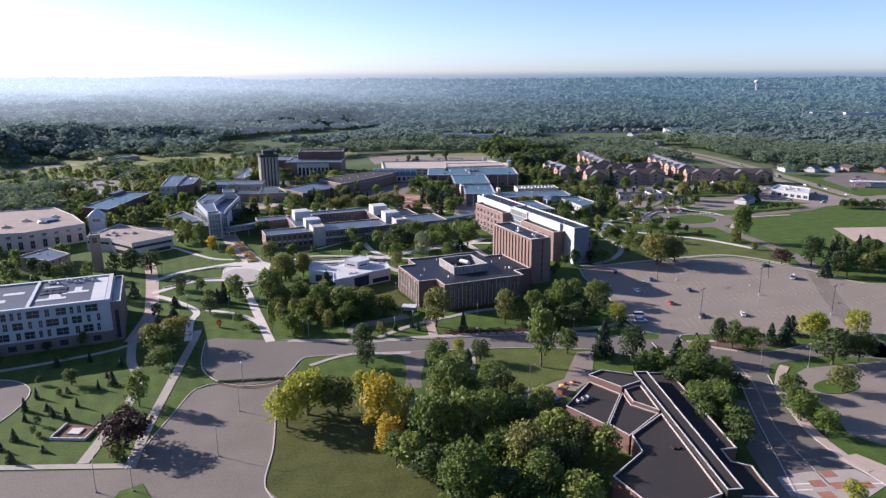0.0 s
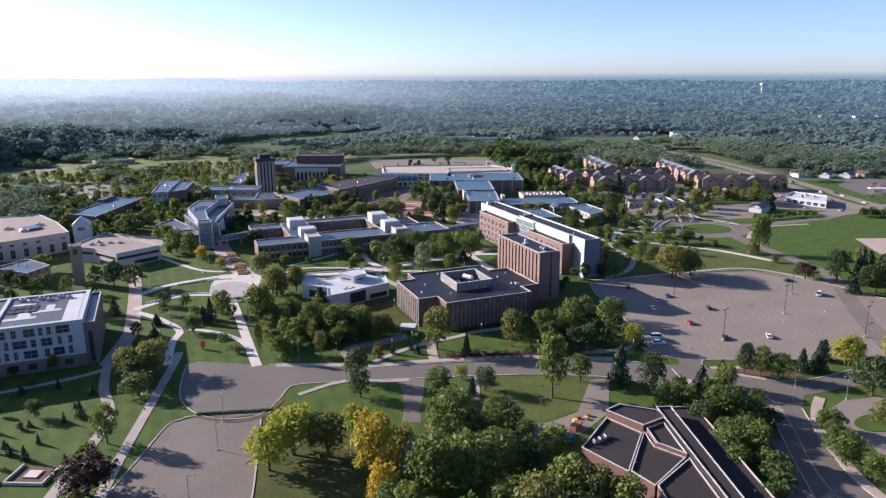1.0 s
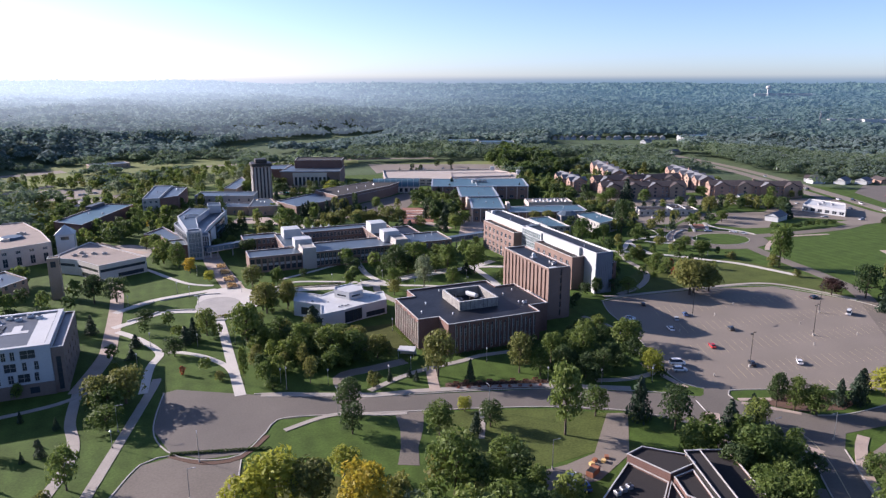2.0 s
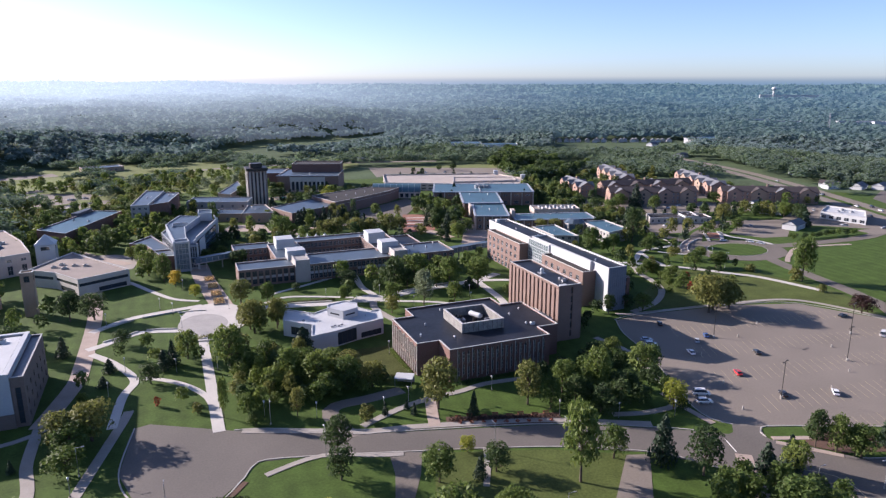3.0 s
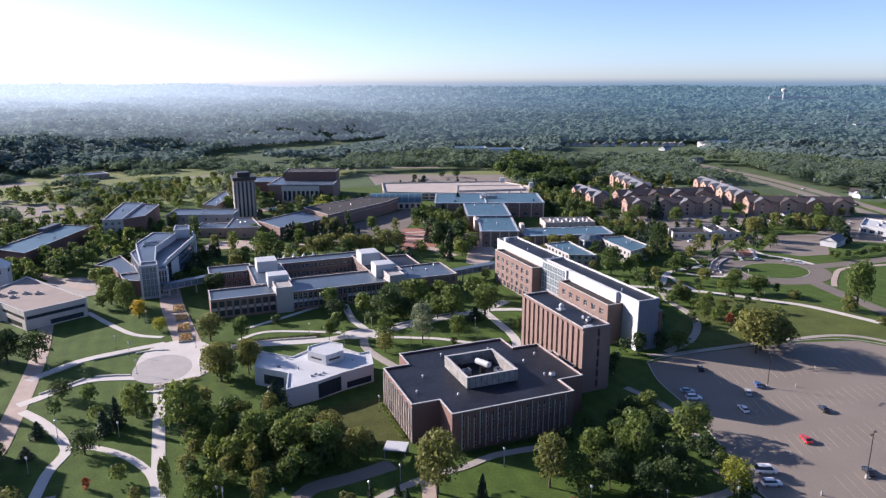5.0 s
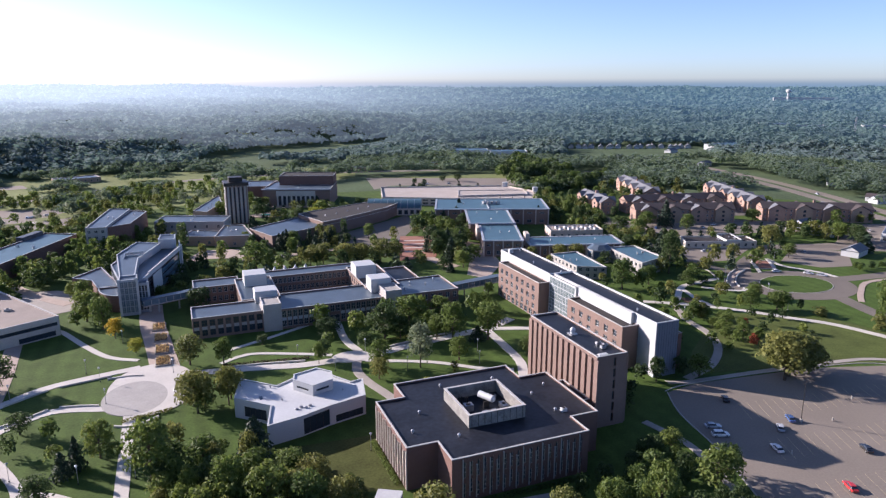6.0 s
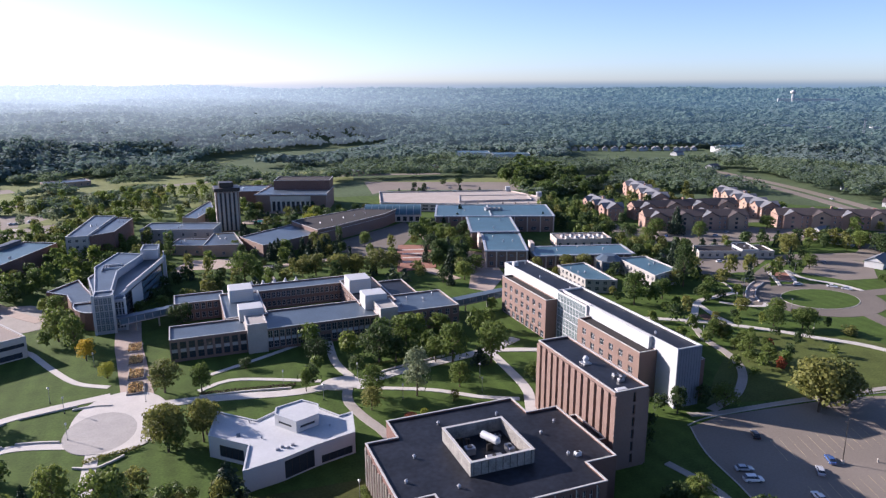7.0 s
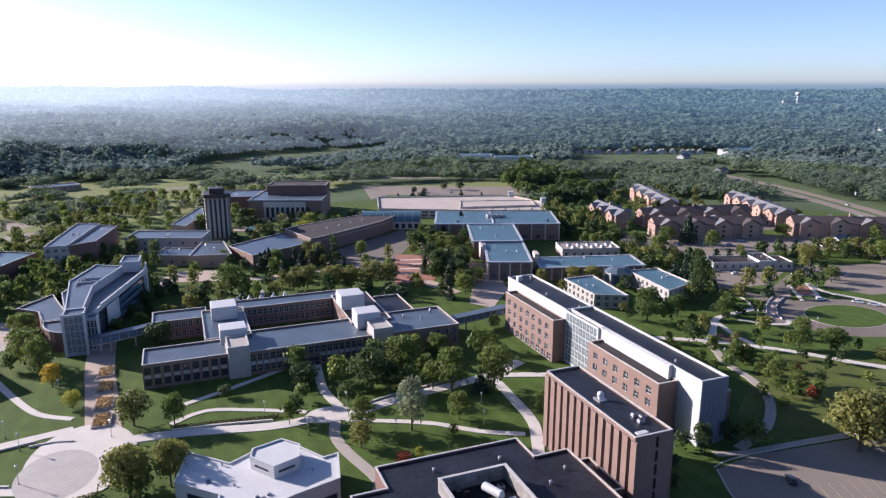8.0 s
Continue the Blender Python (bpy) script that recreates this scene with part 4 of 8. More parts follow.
def classroom_wings():
    """The low courtyard complex with four white plant rooms."""
    h = thing("classroom_wings", 107, 405, 0, "low brick classroom wings round a courtyard, grey roofs", "building")
    two = [(1.0, 2.4), (4.8, 2.5)]
    mass(h, rr(h, 52, 380, 78.5, 395), 0, 8.5, PINKBRICK, GREYROOF, wins={0: bays(26.5, 9, 2.1, two), 3: bays(15, 1, 1.2, two)}, frame_mat=DARKMETAL, bars=(2, 2))
    entrance = [(19.5, 23.6, 0.1, 3.4)]
    long_row = [w for w in bays(43.5, 20, 1.75, [(1.0, 2.6), (4.8, 2.7)]) if not (19.0 < (w[0] + w[1]) / 2 < 24.2 and w[2] < 2)]
    mass(h, rr(h, 85.5, 379, 128, 400), 0, 8.5, PINKBRICK, GREYROOF, wins={0: [w for w in long_row if w[1] < 42.4] + entrance, 2: bays(42.5, 18, 1.75, two)}, frame_mat=STEEL, bars=(2, 2))
    mass(h, rr(h, 85, 428, 132, 439), 0, 8.5, PINKBRICK, GREYROOF, wins={0: bays(47, 22, 1.6, two), 2: bays(47, 18, 1.6, two)}, frame_mat=WHITE)
    mass(h, rr(h, 72, 396, 88, 429.5), 0, 8.7, PINKBRICK, GREYROOF, wins={3: bays(33, 8, 1.6, two)}, frame_mat=WHITE)
    mass(h, rr(h, 124.5, 394, 140, 431), 0, 8.7, PINKBRICK, DARKROOF, wins={1: bays(37, 10, 1.6, two), 3: bays(37, 10, 1.6, two)}, frame_mat=WHITE)
    mass(h, rr(h, 135, 379, 162, 401.5), 0, 8.5, PINKBRICK, GREYROOF, wins={0: bays(27, 8, 1.8, two), 1: bays(22, 6, 1.6, two)}, frame_mat=WHITE)
    mass(h, rr(h, 140.2, 401.7, 152, 424), 0, 8.3, PINKBRICK, DARKROOF, frame_mat=WHITE)
    mass(h, rr(h, 54, 424, 74, 437), 0, 8.0, PINKBRICK, GREYROOF, wins={0: bays(20, 8, 1.6, two)}, frame_mat=WHITE)
    mass(h, rr(h, 78.5, 378, 85.5, 389), 0, 11.2, LIMESTONE, LIMESTONE, wall_name="stair_wall", parapet=0.4)
    mass(h, rr(h, 128, 376, 135, 387), 0, 11.8, LIMESTONE, LIMESTONE, wall_name="stair_wall", parapet=0.4)
    for x0, y0, x1, y1, z in ((75.5, 417, 85, 427, 13.2), (124.5, 411, 134, 421, 14), (77, 391, 86, 399, 13), (125, 387.5, 134, 396, 14)):
        pl = part("plant_room", bevel_box(x0 - 107, y0 - 405, 8.0, x1 - 107, y1 - 405, z, 0.12), WHITE, h, "white metal plant room on the roof")
        bm = bmesh.new()
        for k in range(5):
            zz = 9 + k * (z - 9.4) / 5
            add_box(bm, x0 - 107 - 0.05, y0 - 405 - 0.05, zz, x1 - 107 + 0.05, y0 - 405 + 0.02, zz + 0.12)
            add_box(bm, x0 - 107 - 0.05, y0 - 405 + 0.03, zz, x0 - 107 + 0.02, y1 - 405, zz + 0.12)
        part("cladding_rib", bm, COPING, pl)
    for i in range(20):
        if i not in (9, 10):
            u = -21.5 + 42.5 * (i + 0.5) / 20 + 0.55 * (i / 20)
            part("spandrel", box(u - 0.85, -26.08, 3.55, u + 0.85, -25.9, 4.75), PANEL, h)
    for i in range(9):
        u = -55 + 26.5 * (i + 0.5) / 9
        part("spandrel", box(u - 0.95, -25.07, 3.5, u + 0.95, -24.9, 4.7), LIMESTONE, h)
    mass(h, rr(h, 85, 439.3, 112, 446), 0, 5.0, PINKBRICK, GREYROOF, parapet=0.3, wall_name="skylight_wall")
    for i in range(5):
        bm = bmesh.new()
        x, y = -20 + i * 5, 37.5
        c = [bm.verts.new(q) for q in ((x - 2, y - 2, 4.9), (x + 2, y - 2, 4.9), (x + 2, y + 2, 4.9), (x - 2, y + 2, 4.9))]
        tp = bm.verts.new((x, y, 9.6))
        for j in range(4):
            bm.faces.new((c[j], c[(j + 1) % 4], tp))
        part("pyramid_skylight", bm, WHITE, h, "white pyramid skylight")
    for x, y in ((38, -10), (44, -14), (33, -18), (50, -8)):
        vent(h, x, y, 8.0, 0.5, 1.3)
    return h


def glass_hall():
    """The glass-fronted building with the stepped slate roof and the white frame along its side."""
    h = thing("glass_hall", 32, 455, 0, "grey glass and white framed science building", "building")
    rows4 = [(1.0, 2.6), (4.6, 2.6), (8.2, 2.6)]
    P = rel(h, [(25, 428), (34, 428), (49, 486), (48, 503), (30, 500), (19, 464)])
    mass(h, P, 0, 12.4, SLATE, GREYROOF, wins={1: bays(60, 20, 2.6, rows4), 2: bays(17, 5, 2.2, rows4), 4: bays(38, 10, 2.2, rows4), 5: bays(36, 10, 2.2, rows4)}, frame_mat=STEEL, glass=GLASS, cope=PANEL)
    U = rel(h, [(25, 428), (31.2, 428), (31.4, 459), (41, 489), (29.5, 496), (21.5, 470)])
    mass(h, U, 11.9, 15.6, GREYPANEL, GREYROOF, wall_name="upper_wall", cope=WHITE, parapet=0.5)
    front = [(0.35 + i * 1.62, 1.85 + i * 1.62, 1.2 + k * 2.75, 3.8 + k * 2.75) for i in range(4) for k in range(5)]
    side = [(0.6 + i * 1.8, 2.2 + i * 1.8, 1.2 + k * 2.75, 3.8 + k * 2.75) for i in range(4) for k in range(5)]
    mass(h, rr(h, 25, 420, 32, 427.9), 0, 15.6, GREYPANEL, GREYROOF, wins={0: front, 1: side, 3: side}, frame_mat=STEEL, glass=BLUEGLASS, bars=(2, 3), cope=PANEL)
    mass(h, rr(h, 32.1, 422, 36, 427.9), 0, 13.0, GREYPANEL, GREYROOF, wins={0: [(0.3 + i * 1.2, 1.3 + i * 1.2, 1.2 + k * 2.75, 3.8 + k * 2.75) for i in range(3) for k in range(4)], 1: [(0.5, 2.6, 1.2 + k * 2.75, 3.8 + k * 2.75) for k in range(4)]}, frame_mat=STEEL, glass=GLASS, bars=(1, 3), cope=PANEL, wall_name="side_bay")
    for x, z in ((25.0, 16.2), (32.05, 16.2), (36.1, 13.8)):
        fin(h, x - 32, -35 if z > 15 else -33, 0, z, 0.9, 0.6, 0, WHITE, "white_frame")
    frame_ = part("roof_screen", bmesh.new(), WHITE, h, "long white frame along the roof edge")
    bm = bmesh.new()
    o = Vector((32, 455))
    for a, b, w, z0, z1 in (((36.2, 436), (50.4, 486), 0.35, 12.0, 14.2), ((34.2, 428.4), (36.2, 436), 0.35, 12.0, 13.6), ((50.2, 485), (50.6, 487), 0.7, 0, 14.4), ((50.4, 487), (50.0, 502), 0.3, 12.4, 13.4)):
        A, B = Vector(a) - o, Vector(b) - o
        d = (B - A).normalized()
        n = Vector((-d.y, d.x)) * w
        vs = [bm.verts.new((p.x, p.y, zz)) for zz in (z0, z1) for p in (A + n, B + n, B - n, A - n)]
        for f in ((3, 2, 1, 0), (4, 5, 6, 7), (0, 1, 5, 4), (1, 2, 6, 5), (2, 3, 7, 6), (3, 0, 4, 7)):
            bm.faces.new([vs[i] for i in f])
    bm.to_mesh(frame_.data)
    bm.free()
    mass(h, rel(h, [(40, 490), (48, 488.5), (48.6, 501), (41, 503)]), 12.2, 17.2, PANEL, GREYROOF, wall_name="stair_head", cope=WHITE)
    part("white_panel", box(-0.15, 0, 4, 0.15, 13, 12.0), WHITE, h, "large white wall panel").matrix_local = pose(5.9, -17, 0, 0, 0, -15)
    for i in range(3):
        part("glazed_strip", box(-0.1, 0, 3.2 + 3 * i, 0.15, 29, 5.2 + 3 * i), BLUEGLASS, h, "long strip of windows").matrix_local = pose(9.4, -4, 0, 0, 0, -15)
    for k in range(4):
        part("roof_pipe", box(-7 + k, 6 + 3 * k, 15.1, -6.7 + k, 17, 15.9), STEEL, h)
    for k in range(2):
        part("roof_rail", box(-6.5, 10 + 6 * k, 15.1, 1.5, 10.3 + 6 * k, 16.0), WHITE, h)
    # round low wing and brick lecture room
    arc = [(25 - 10 * math.cos(a), 442 - 16 * math.sin(a)) for a in [math.pi * k / 14 for k in range(8)]]
    mass(h, ccw(rel(h, arc + [(25, 442)])), 0, 7.5, BRICK, GREYROOF, wall_name="round_wall", cope=WHITE)
    mass(h, ccw(rel(h, [(2, 465), (11, 457), (14.5, 443), (24.6, 444), (18, 464), (13, 482)])), 0, 7.4, BRICK, GREYROOF, wall_name="brick_wall", cope=PANEL)
    return h


def bridge(a, b, z0, z1, w, label):
    L = math.dist(a, b)
    h = thing("footbridge", a[0], a[1], math.degrees(math.atan2(b[1] - a[1], b[0] - a[0])), label, "footbridge")
    part("deck", box(0, -w / 2, z0, L, w / 2, z0 + 0.5), STEEL, h)
    part("roof", box(-0.2, -w / 2 - 0.2, z1 - 0.4, L + 0.2, w / 2 + 0.2, z1), GREYROOF, h)
    n = int(L / 3)
    for i in range(n):
        for s in (-1, 1):
            part("pane", box(L * i / n + 0.1, s * (w / 2 - 0.1) - 0.03, z0 + 0.5, L * (i + 1) / n - 0.1, s * (w / 2 - 0.1) + 0.03, z1 - 0.4), BLUEGLASS, h)
    for i in range(n + 1):
        for s in (-1, 1):
            part("post", box(L * i / n - 0.1, s * (w / 2 - 0.08) - 0.1, z0 + 0.5, L * i / n + 0.1, s * (w / 2 - 0.08) + 0.1, z1 - 0.4), STEEL, h)
    for i in (0.3, 0.7):
        part("pillar", tube(0.35, 0.35, 0, z0, 10, L * i, 0), LIMESTONE, h)
    return h


def white_pavilion():
    h = thing("white_pavilion", 80, 305, 0, "low white many-sided pavilion with white roof", "building")
    P = rel(h, [(61.1, 309.3), (70.4, 300.4), (67.8, 288.4), (77.7, 290.6), (86.3, 294), (97.4, 296.9), (99.6, 308.4), (95.7, 307.6), (91, 315), (80, 317), (73.8, 313.2), (64.2, 322.6)])
    mass(h, P, 0, 6.2, WHITE, WHITEROOF, cope=WHITE, parapet=0.35, wins={0: [(3.4, 11.2, 0.9, 4.2)], 3: [(0.3, 8.9, 0.3, 5.2)], 4: [(1.6, 10.6, 0.4, 2.6)]}, bars=(4, 1))
    D = rel(h, [(83, 302.5), (89.5, 304.9), (90.5, 310.6), (86.7, 315), (79.2, 312.7), (78.3, 309)])
    mass(h, D, 5.6, 9.2, WHITE, WHITEROOF, cope=WHITE, parapet=0.3, wins={0: [(1.2, 5.6, 1.3, 2.0)], 5: [(1.4, 6.2, 1.3, 2.0)]}, bars=(3, 1), wall_name="drum_wall")
    for k in range(4):
        part("roof_curb", bevel_box(-3.4 + 1.3 * k, -9.6 + 0.9 * (k % 2), 5.85, -2.5 + 1.3 * k, -9.0 + 0.9 * (k % 2), 6.35, 0.05), STEEL, h, "small grey roof curb")
    vent(h, -8, 8, 5.9)
    part("roof_scupper", box(-12, 1, 5.85, -11, 3, 5.95), GREYROOF, h)
    for x, y in ((-6, -2), (12, -2)):
        vent(h, x, y, 5.9, 0.3, 0.6)
    return h


def white_block():
    """The four-storey white block with punched windows."""
    h = thing("white_office_block", -60, 283, 0, "white panel building with dark windows above a brick base", "building")
    L, wins = 79, []
    for k in range(3):
        i, u = 0, 2.0
        while u < L - 3:
            w = (1.3, 4.2, 1.6, 3.4, 1.3)[(i + k) % 5]
            wins.append((u, u + w, 4.9 + k * 3.75, 7.75 + k * 3.75))
            u += w + (1.5, 1.1, 1.9, 1.3, 1.0)[(i * 2 + k) % 5]
            i += 1
    P = rr(h, -100, 265, -21, 301)
    mass(h, P, 0, 16.4, PANEL, SLATE, cope=WHITE, thick=1.4, parapet=0.5, wins={0: [w for w in wins if w[0] > 27], 1: bays(36, 8, 2.0, [(1.6 + 3.7 * k, 2.6) for k in range(4)])}, bars=(2, 2), frame_mat=STEEL)
    glz = [(2 + i * 2.4, 4.2 + i * 2.4, 1 + k * 3.7, 4.4 + k * 3.7) for i in range(9) for k in range(4)]
    mass(h, rr(h, -100, 263.4, -74, 264.9), 0, 15.6, GREYPANEL, GREYROOF, wins={0: glz}, glass=BLUEGLASS, frame_mat=WHITE, wall_name="glazed_bay", deep=0.1)
    mass(h, rr(h, -20.9, 265.3, -17.5, 300.8), 0, 15.2, SHADEBRICK, GREYROOF, wall_name="stair_wall", wins={0: [(1, 2.4, 1, 12)], 1: bays(35, 6, 1.4, [(1.8 + 3.7 * k, 1.8) for k in range(3)])}, bars=(1, 6))
    part("roof_beam", box(12, -17, 15.9, 13.2, 17.5, 16.5), WHITE, h)
    for x0, y0, x1, y1 in ((32.5, -15.5, 37.2, 15.5), (14, -9, 24, -6.5), (18, -6.5, 22, -1), (21, -3, 31, -0.5), (26, -0.5, 28.6, 5), (15, 7.5, 22, 9.5), (-6, -6, 4, -2.5), (2, 3, 9, 6)):
        part("white_roof_sheet", bevel_box(x0, y0, 15.9, x1, y1, 15.98, 0.02), WHITEROOF, h, "white membrane patch on the roof")
    for i in range(4):
        for j in range(2):
            part("solar_panel", box(14.5 + i * 2.3, -1.5 + j * 4.2, 16.0, 16.5 + i * 2.3, 2.0 + j * 4.2, 16.2), DARKROOF, h)
    for i in range(6):
        roof_unit(h, 17 + i * 3.1, 13.5 - (i % 2) * 2.5, 15.9, 2.0, 1.6, 1.0, WHITE)
    part("plinth", box(-14, -18.25, 0, 39.2, -17.98, 4.3), SHADEBRICK, h, "dark brick ground storey")
    for i in range(9):
        part("ground_window", bevel_box(-11 + i * 5.4, -18.32, 1.2, -8.4 + i * 5.4, -18.2, 3.2, 0.03), GLASS, h, "dark ground storey window")
    return h


def theatre():
    """Stepped brick building with dark gravel roofs and a long raised bar."""
    h = thing("theatre", 110, 128, 0, "dark-roofed brick building with stepped terraces and white coping", "building")
    step = lambda pts, z, wall=BRICK, **k: mass(h, ccw(rel(h, pts)), 0, z, wall, BROWNROOF, parapet=0.5, thick=0.2, **k)
    step([(99, 147), (103, 133.5), (117.5, 147), (114, 157.5)], 5.0)
    step([(103.2, 133), (104.5, 126), (119, 132.5), (115.5, 139.5), (117.8, 146.5)], 5.5, wall_name="terrace_wall")
    step([(104.6, 125.3), (102, 118), (89, 112), (90, 96), (106.9, 97), (119.2, 131.4)], 6.0, wall_name="stage_wall")
    step([(116.2, 139.8), (119.4, 132.6), (124.7, 147.3), (118.6, 146.6)], 6.4, wall_name="foyer_wall")
    step([(114, 158), (118, 147.2), (126.5, 148.5), (127, 152.5), (119.5, 159.5)], 7.0, wall_name="entrance_wall")
    step([(107.2, 96), (110.6, 95), (131, 152), (127.2, 153.4)], 7.5, DARKMETAL, wall_name="bar_wall")
    step([(111, 95.5), (118, 92), (120.5, 99), (122.5, 103.5), (119.5, 107), (121.5, 112), (125.3, 111), (140.5, 152.5), (133.5, 155.5)], 5.2, wall_name="side_wall")
    for x, y in ((-6, 20), (-4, 20.5), (-2, 21)):
        roof_unit(h, x, y, 4.5, 1.4, 1.4, 1.0)
    for x, y in ((0, -12), (1.2, -12.4)):
        part("roof_hatch", box(x, y, 5.4, x + 0.6, y + 1.6, 6.0), DARKMETAL, h)
    for x, y in ((-5, -5), (-12, -18), (-3, 8), (18, 10), (14, -12)):
        vent(h, x, y, 4.7, 0.25, 0.7)
    return h


ribbed_hall()
tower_hall()
science_hall()
classroom_wings()
glass_hall()
white_pavilion()
white_block()
theatre()
bridge((33.5, 417), (54, 425), 4.2, 7.2, 3.4, "glazed steel footbridge between glass hall and classrooms")
bridge((162.2, 391), (191, 397), 3.6, 6.6, 4.0, "covered footbridge between classrooms and science hall")


def plain_building(name, pts, z, wall, roof, label, rows=(), pitch=4.0, w=1.6, parapet=0.6, skip=(), z0=0.0, vents=3, fm=None, glass=None):
    """A middle-distance building: windows evenly along every side but those skipped."""
    pts = ccw(list(pts))
    cx, cy = sum(p[0] for p in pts) / len(pts), sum(p[1] for p in pts) / len(pts)
    h = thing(name, cx, cy, 0, label, "building")
    P = rel(h, pts)
    wins = {}
    for i in range(len(P)):
        L = math.dist(P[i], P[(i + 1) % len(P)])
        if rows and i not in skip and L > pitch:
            wins[i] = bays(L, max(1, int(L / pitch)), w, rows)
    mass(h, P, z0, z, wall, roof, wins=wins, parapet=parapet, frame_mat=fm or STEEL, glass=glass, fine=False)
    rnd = random.Random(name + str(round(cx)))
    for _ in range(vents):
        f = rnd.uniform(-0.5, 0.5), rnd.uniform(-0.5, 0.5)
        a, b = rnd.choice(P), rnd.choice(P)
        vent(h, (a[0] + b[0]) * 0.25 + f[0], (a[1] + b[1]) * 0.25 + f[1], z - parapet, 0.5, 1.2)
    return h


two, three = [(1.2, 1.8), (4.8, 1.8)], [(1.2, 1.8), (4.8, 1.8), (8.4, 1.8)]
gr = thing("round_corner_hall", -21, 417, 0, "low pale stone hall with dark window bands and flat tan roof", "building")
GRP = rel(gr, [(-17, 394), (4, 405), (-25, 452), (-41, 421), (-28, 411)])
mass(gr, GRP, 0, 8, STONE, TANROOF, wins={0: [(0.6, 23.0, 4.3, 5.7), (9, 22, 0.4, 2.4)], 1: [(0.6, 54, 4.3, 5.7)], 4: [(0.6, 19.5, 4.3, 5.7), (4, 17, 0.4, 2.6)], 3: [(0.6, 15, 4.3, 5.7)]}, bars=(9, 1), frame_mat=DARKMETAL)
for x, y in ((-4, 2), (0, 6), (5, 4), (-9, 6), (-6, 10)):
    roof_unit(gr, x, y, 7.4, 2.4, 1.8, 0.9, STONE)
cl = plain_building("auditorium_hall", [(-72, 432), (-43, 446), (-52, 478), (-66, 512), (-150, 510), (-135, 440)], 11, PRECAST, TANROOF, "large pinkish precast hall with flat tan roof", [(1.0, 4.6), (7.4, 1.5)], 5.5, 2.4, vents=0)
for x, y in ((10, 0), (20, -10), (25, 6), (2, -16)):
    roof_unit(cl, x, y, 10.4, 4, 3, 1.2, STONE)
bm = tube(6, 5, 10.4, 11.6, 20, 22, -4)
part("roof_drum", bm, GREYROOF, cl, "shallow round roof drum")


def square_tower(x, y, w, z, wall, label, name, cap=None, open_top=True):
    h = thing(name, x, y, 0, label, "tower")
    wins = bays(w, 1, w * 0.45, [(z * 0.78, z * 0.14)])
    mass(h, rect(-w / 2, -w / 2, w / 2, w / 2), 0, z, wall, cap or wall, wins={i: wins for i in range(4)}, parapet=0.4, thick=0.3)
    if cap:
        bm = bmesh.new()
        o = w / 2 + 0.5
        top = bm.verts.new((0, 0, z + w * 0.55))
        c = [bm.verts.new(p) for p in ((-o, -o, z + 0.1), (o, -o, z + 0.1), (o, o, z + 0.1), (-o, o, z + 0.1))]
        for i in range(4):
            bm.faces.new((c[i], c[(i + 1) % 4], top))
        bm.faces.new(c[::-1])
        part("spire", bm, cap, h, "pale metal pyramid roof")
    return h


square_tower(-37, 456, 9, 13, WHITE, "white square lantern tower with a pyramid roof", "lantern_tower", WHITE)
clock = square_tower(-32.5, 373, 4.6, 19, TANBRICK, "slender tan brick clock tower", "clock_tower")
for k in range(4):
    fin(clock, (-1.9, 1.9, -1.9, 1.9)[k], (-2.3, -2.3, 2.3, 2.3)[k], 0.2, 18, 0.5, 0.3, 0 if k < 2 else 180, TANBRICK, "buttress")
plain_building("brick_annexe", [(-54, 375), (-46, 387), (-58, 405), (-71, 391)], 7, TANBRICK, GREYROOF, "small tan brick building with grey roof", two, 4.5)
lb = plain_building("long_brick_block", [(-33, 497), (-6, 562), (-24, 572), (-50, 514)], 9.5, BRICK, BLUEROOF, "long dark brick block with bluish roof", (), vents=4)
part("roof_plant", bevel_box(-2.2, -9, 8.6, 2.2, 9, 11.2, 0.15), SLATE, lb, "dark plant housing on the roof").matrix_local = pose(-30 - lb.location.x, 562 - lb.location.y, 0, 0, 0, -24)
plain_building("grey_brick_block", [(0.5, 547), (11.4, 546), (21.8, 606), (9, 611)], 15.2, LIMESTONE, GREYROOF, "pale grey office block with small dark windows", [(1.2, 1.6), (4.8, 1.6), (8.4, 1.6), (11.8, 1.6)], 3.4, 1.7)
plain_building("dark_brick_block", [(12, 549), (24, 556), (32, 596), (22.5, 604)], 14.6, BRICK, GREYROOF, "dark brick block with flat roof", ())
tw = plain_building("office_tower", [(83, 602), (97, 602), (97, 616), (83, 616)], 27, PINKBRICK, DARKROOF, "slender brick office tower with pale piers with a dark overhanging cap", vents=0)
for i in range(5):
    for s, ang in ((-1, 0), (1, 180)):
        fin(tw, -5.6 + i * 2.8, s * 7, 1, 26.5, 1.3, 0.5, ang, LIMESTONE, "pier")
        fin(tw, s * 7, -5.6 + i * 2.8, 1, 26.5, 1.3, 0.5, 90 * s, LIMESTONE, "pier")
for i in range(4):
    for s, ang in ((-1, 0), (1, 180)):
        fin(tw, -4.2 + i * 2.8, s * 7, 1, 26, 0.9, 0.15, ang, GLASS, "window_strip")
        fin(tw, s * 7, -4.2 + i * 2.8, 1, 26, 0.9, 0.15, 90 * s, GLASS, "window_strip")
part("cap", bevel_box(-8.2, -8.2, 27.1, 8.2, 8.2, 29.4, 0.2), DARKMETAL, tw, "dark overhanging cap")
part("plant_room", bevel_box(-4.5, -4.5, 29.4, 4.5, 4.5, 32.6, 0.2), DARKMETAL, tw)
plain_building("arts_block", [(36, 585), (78, 570), (84, 590), (42, 606)], 9, LIMESTONE, GREYROOF, "pale low arts building with flat roof", two, 7)
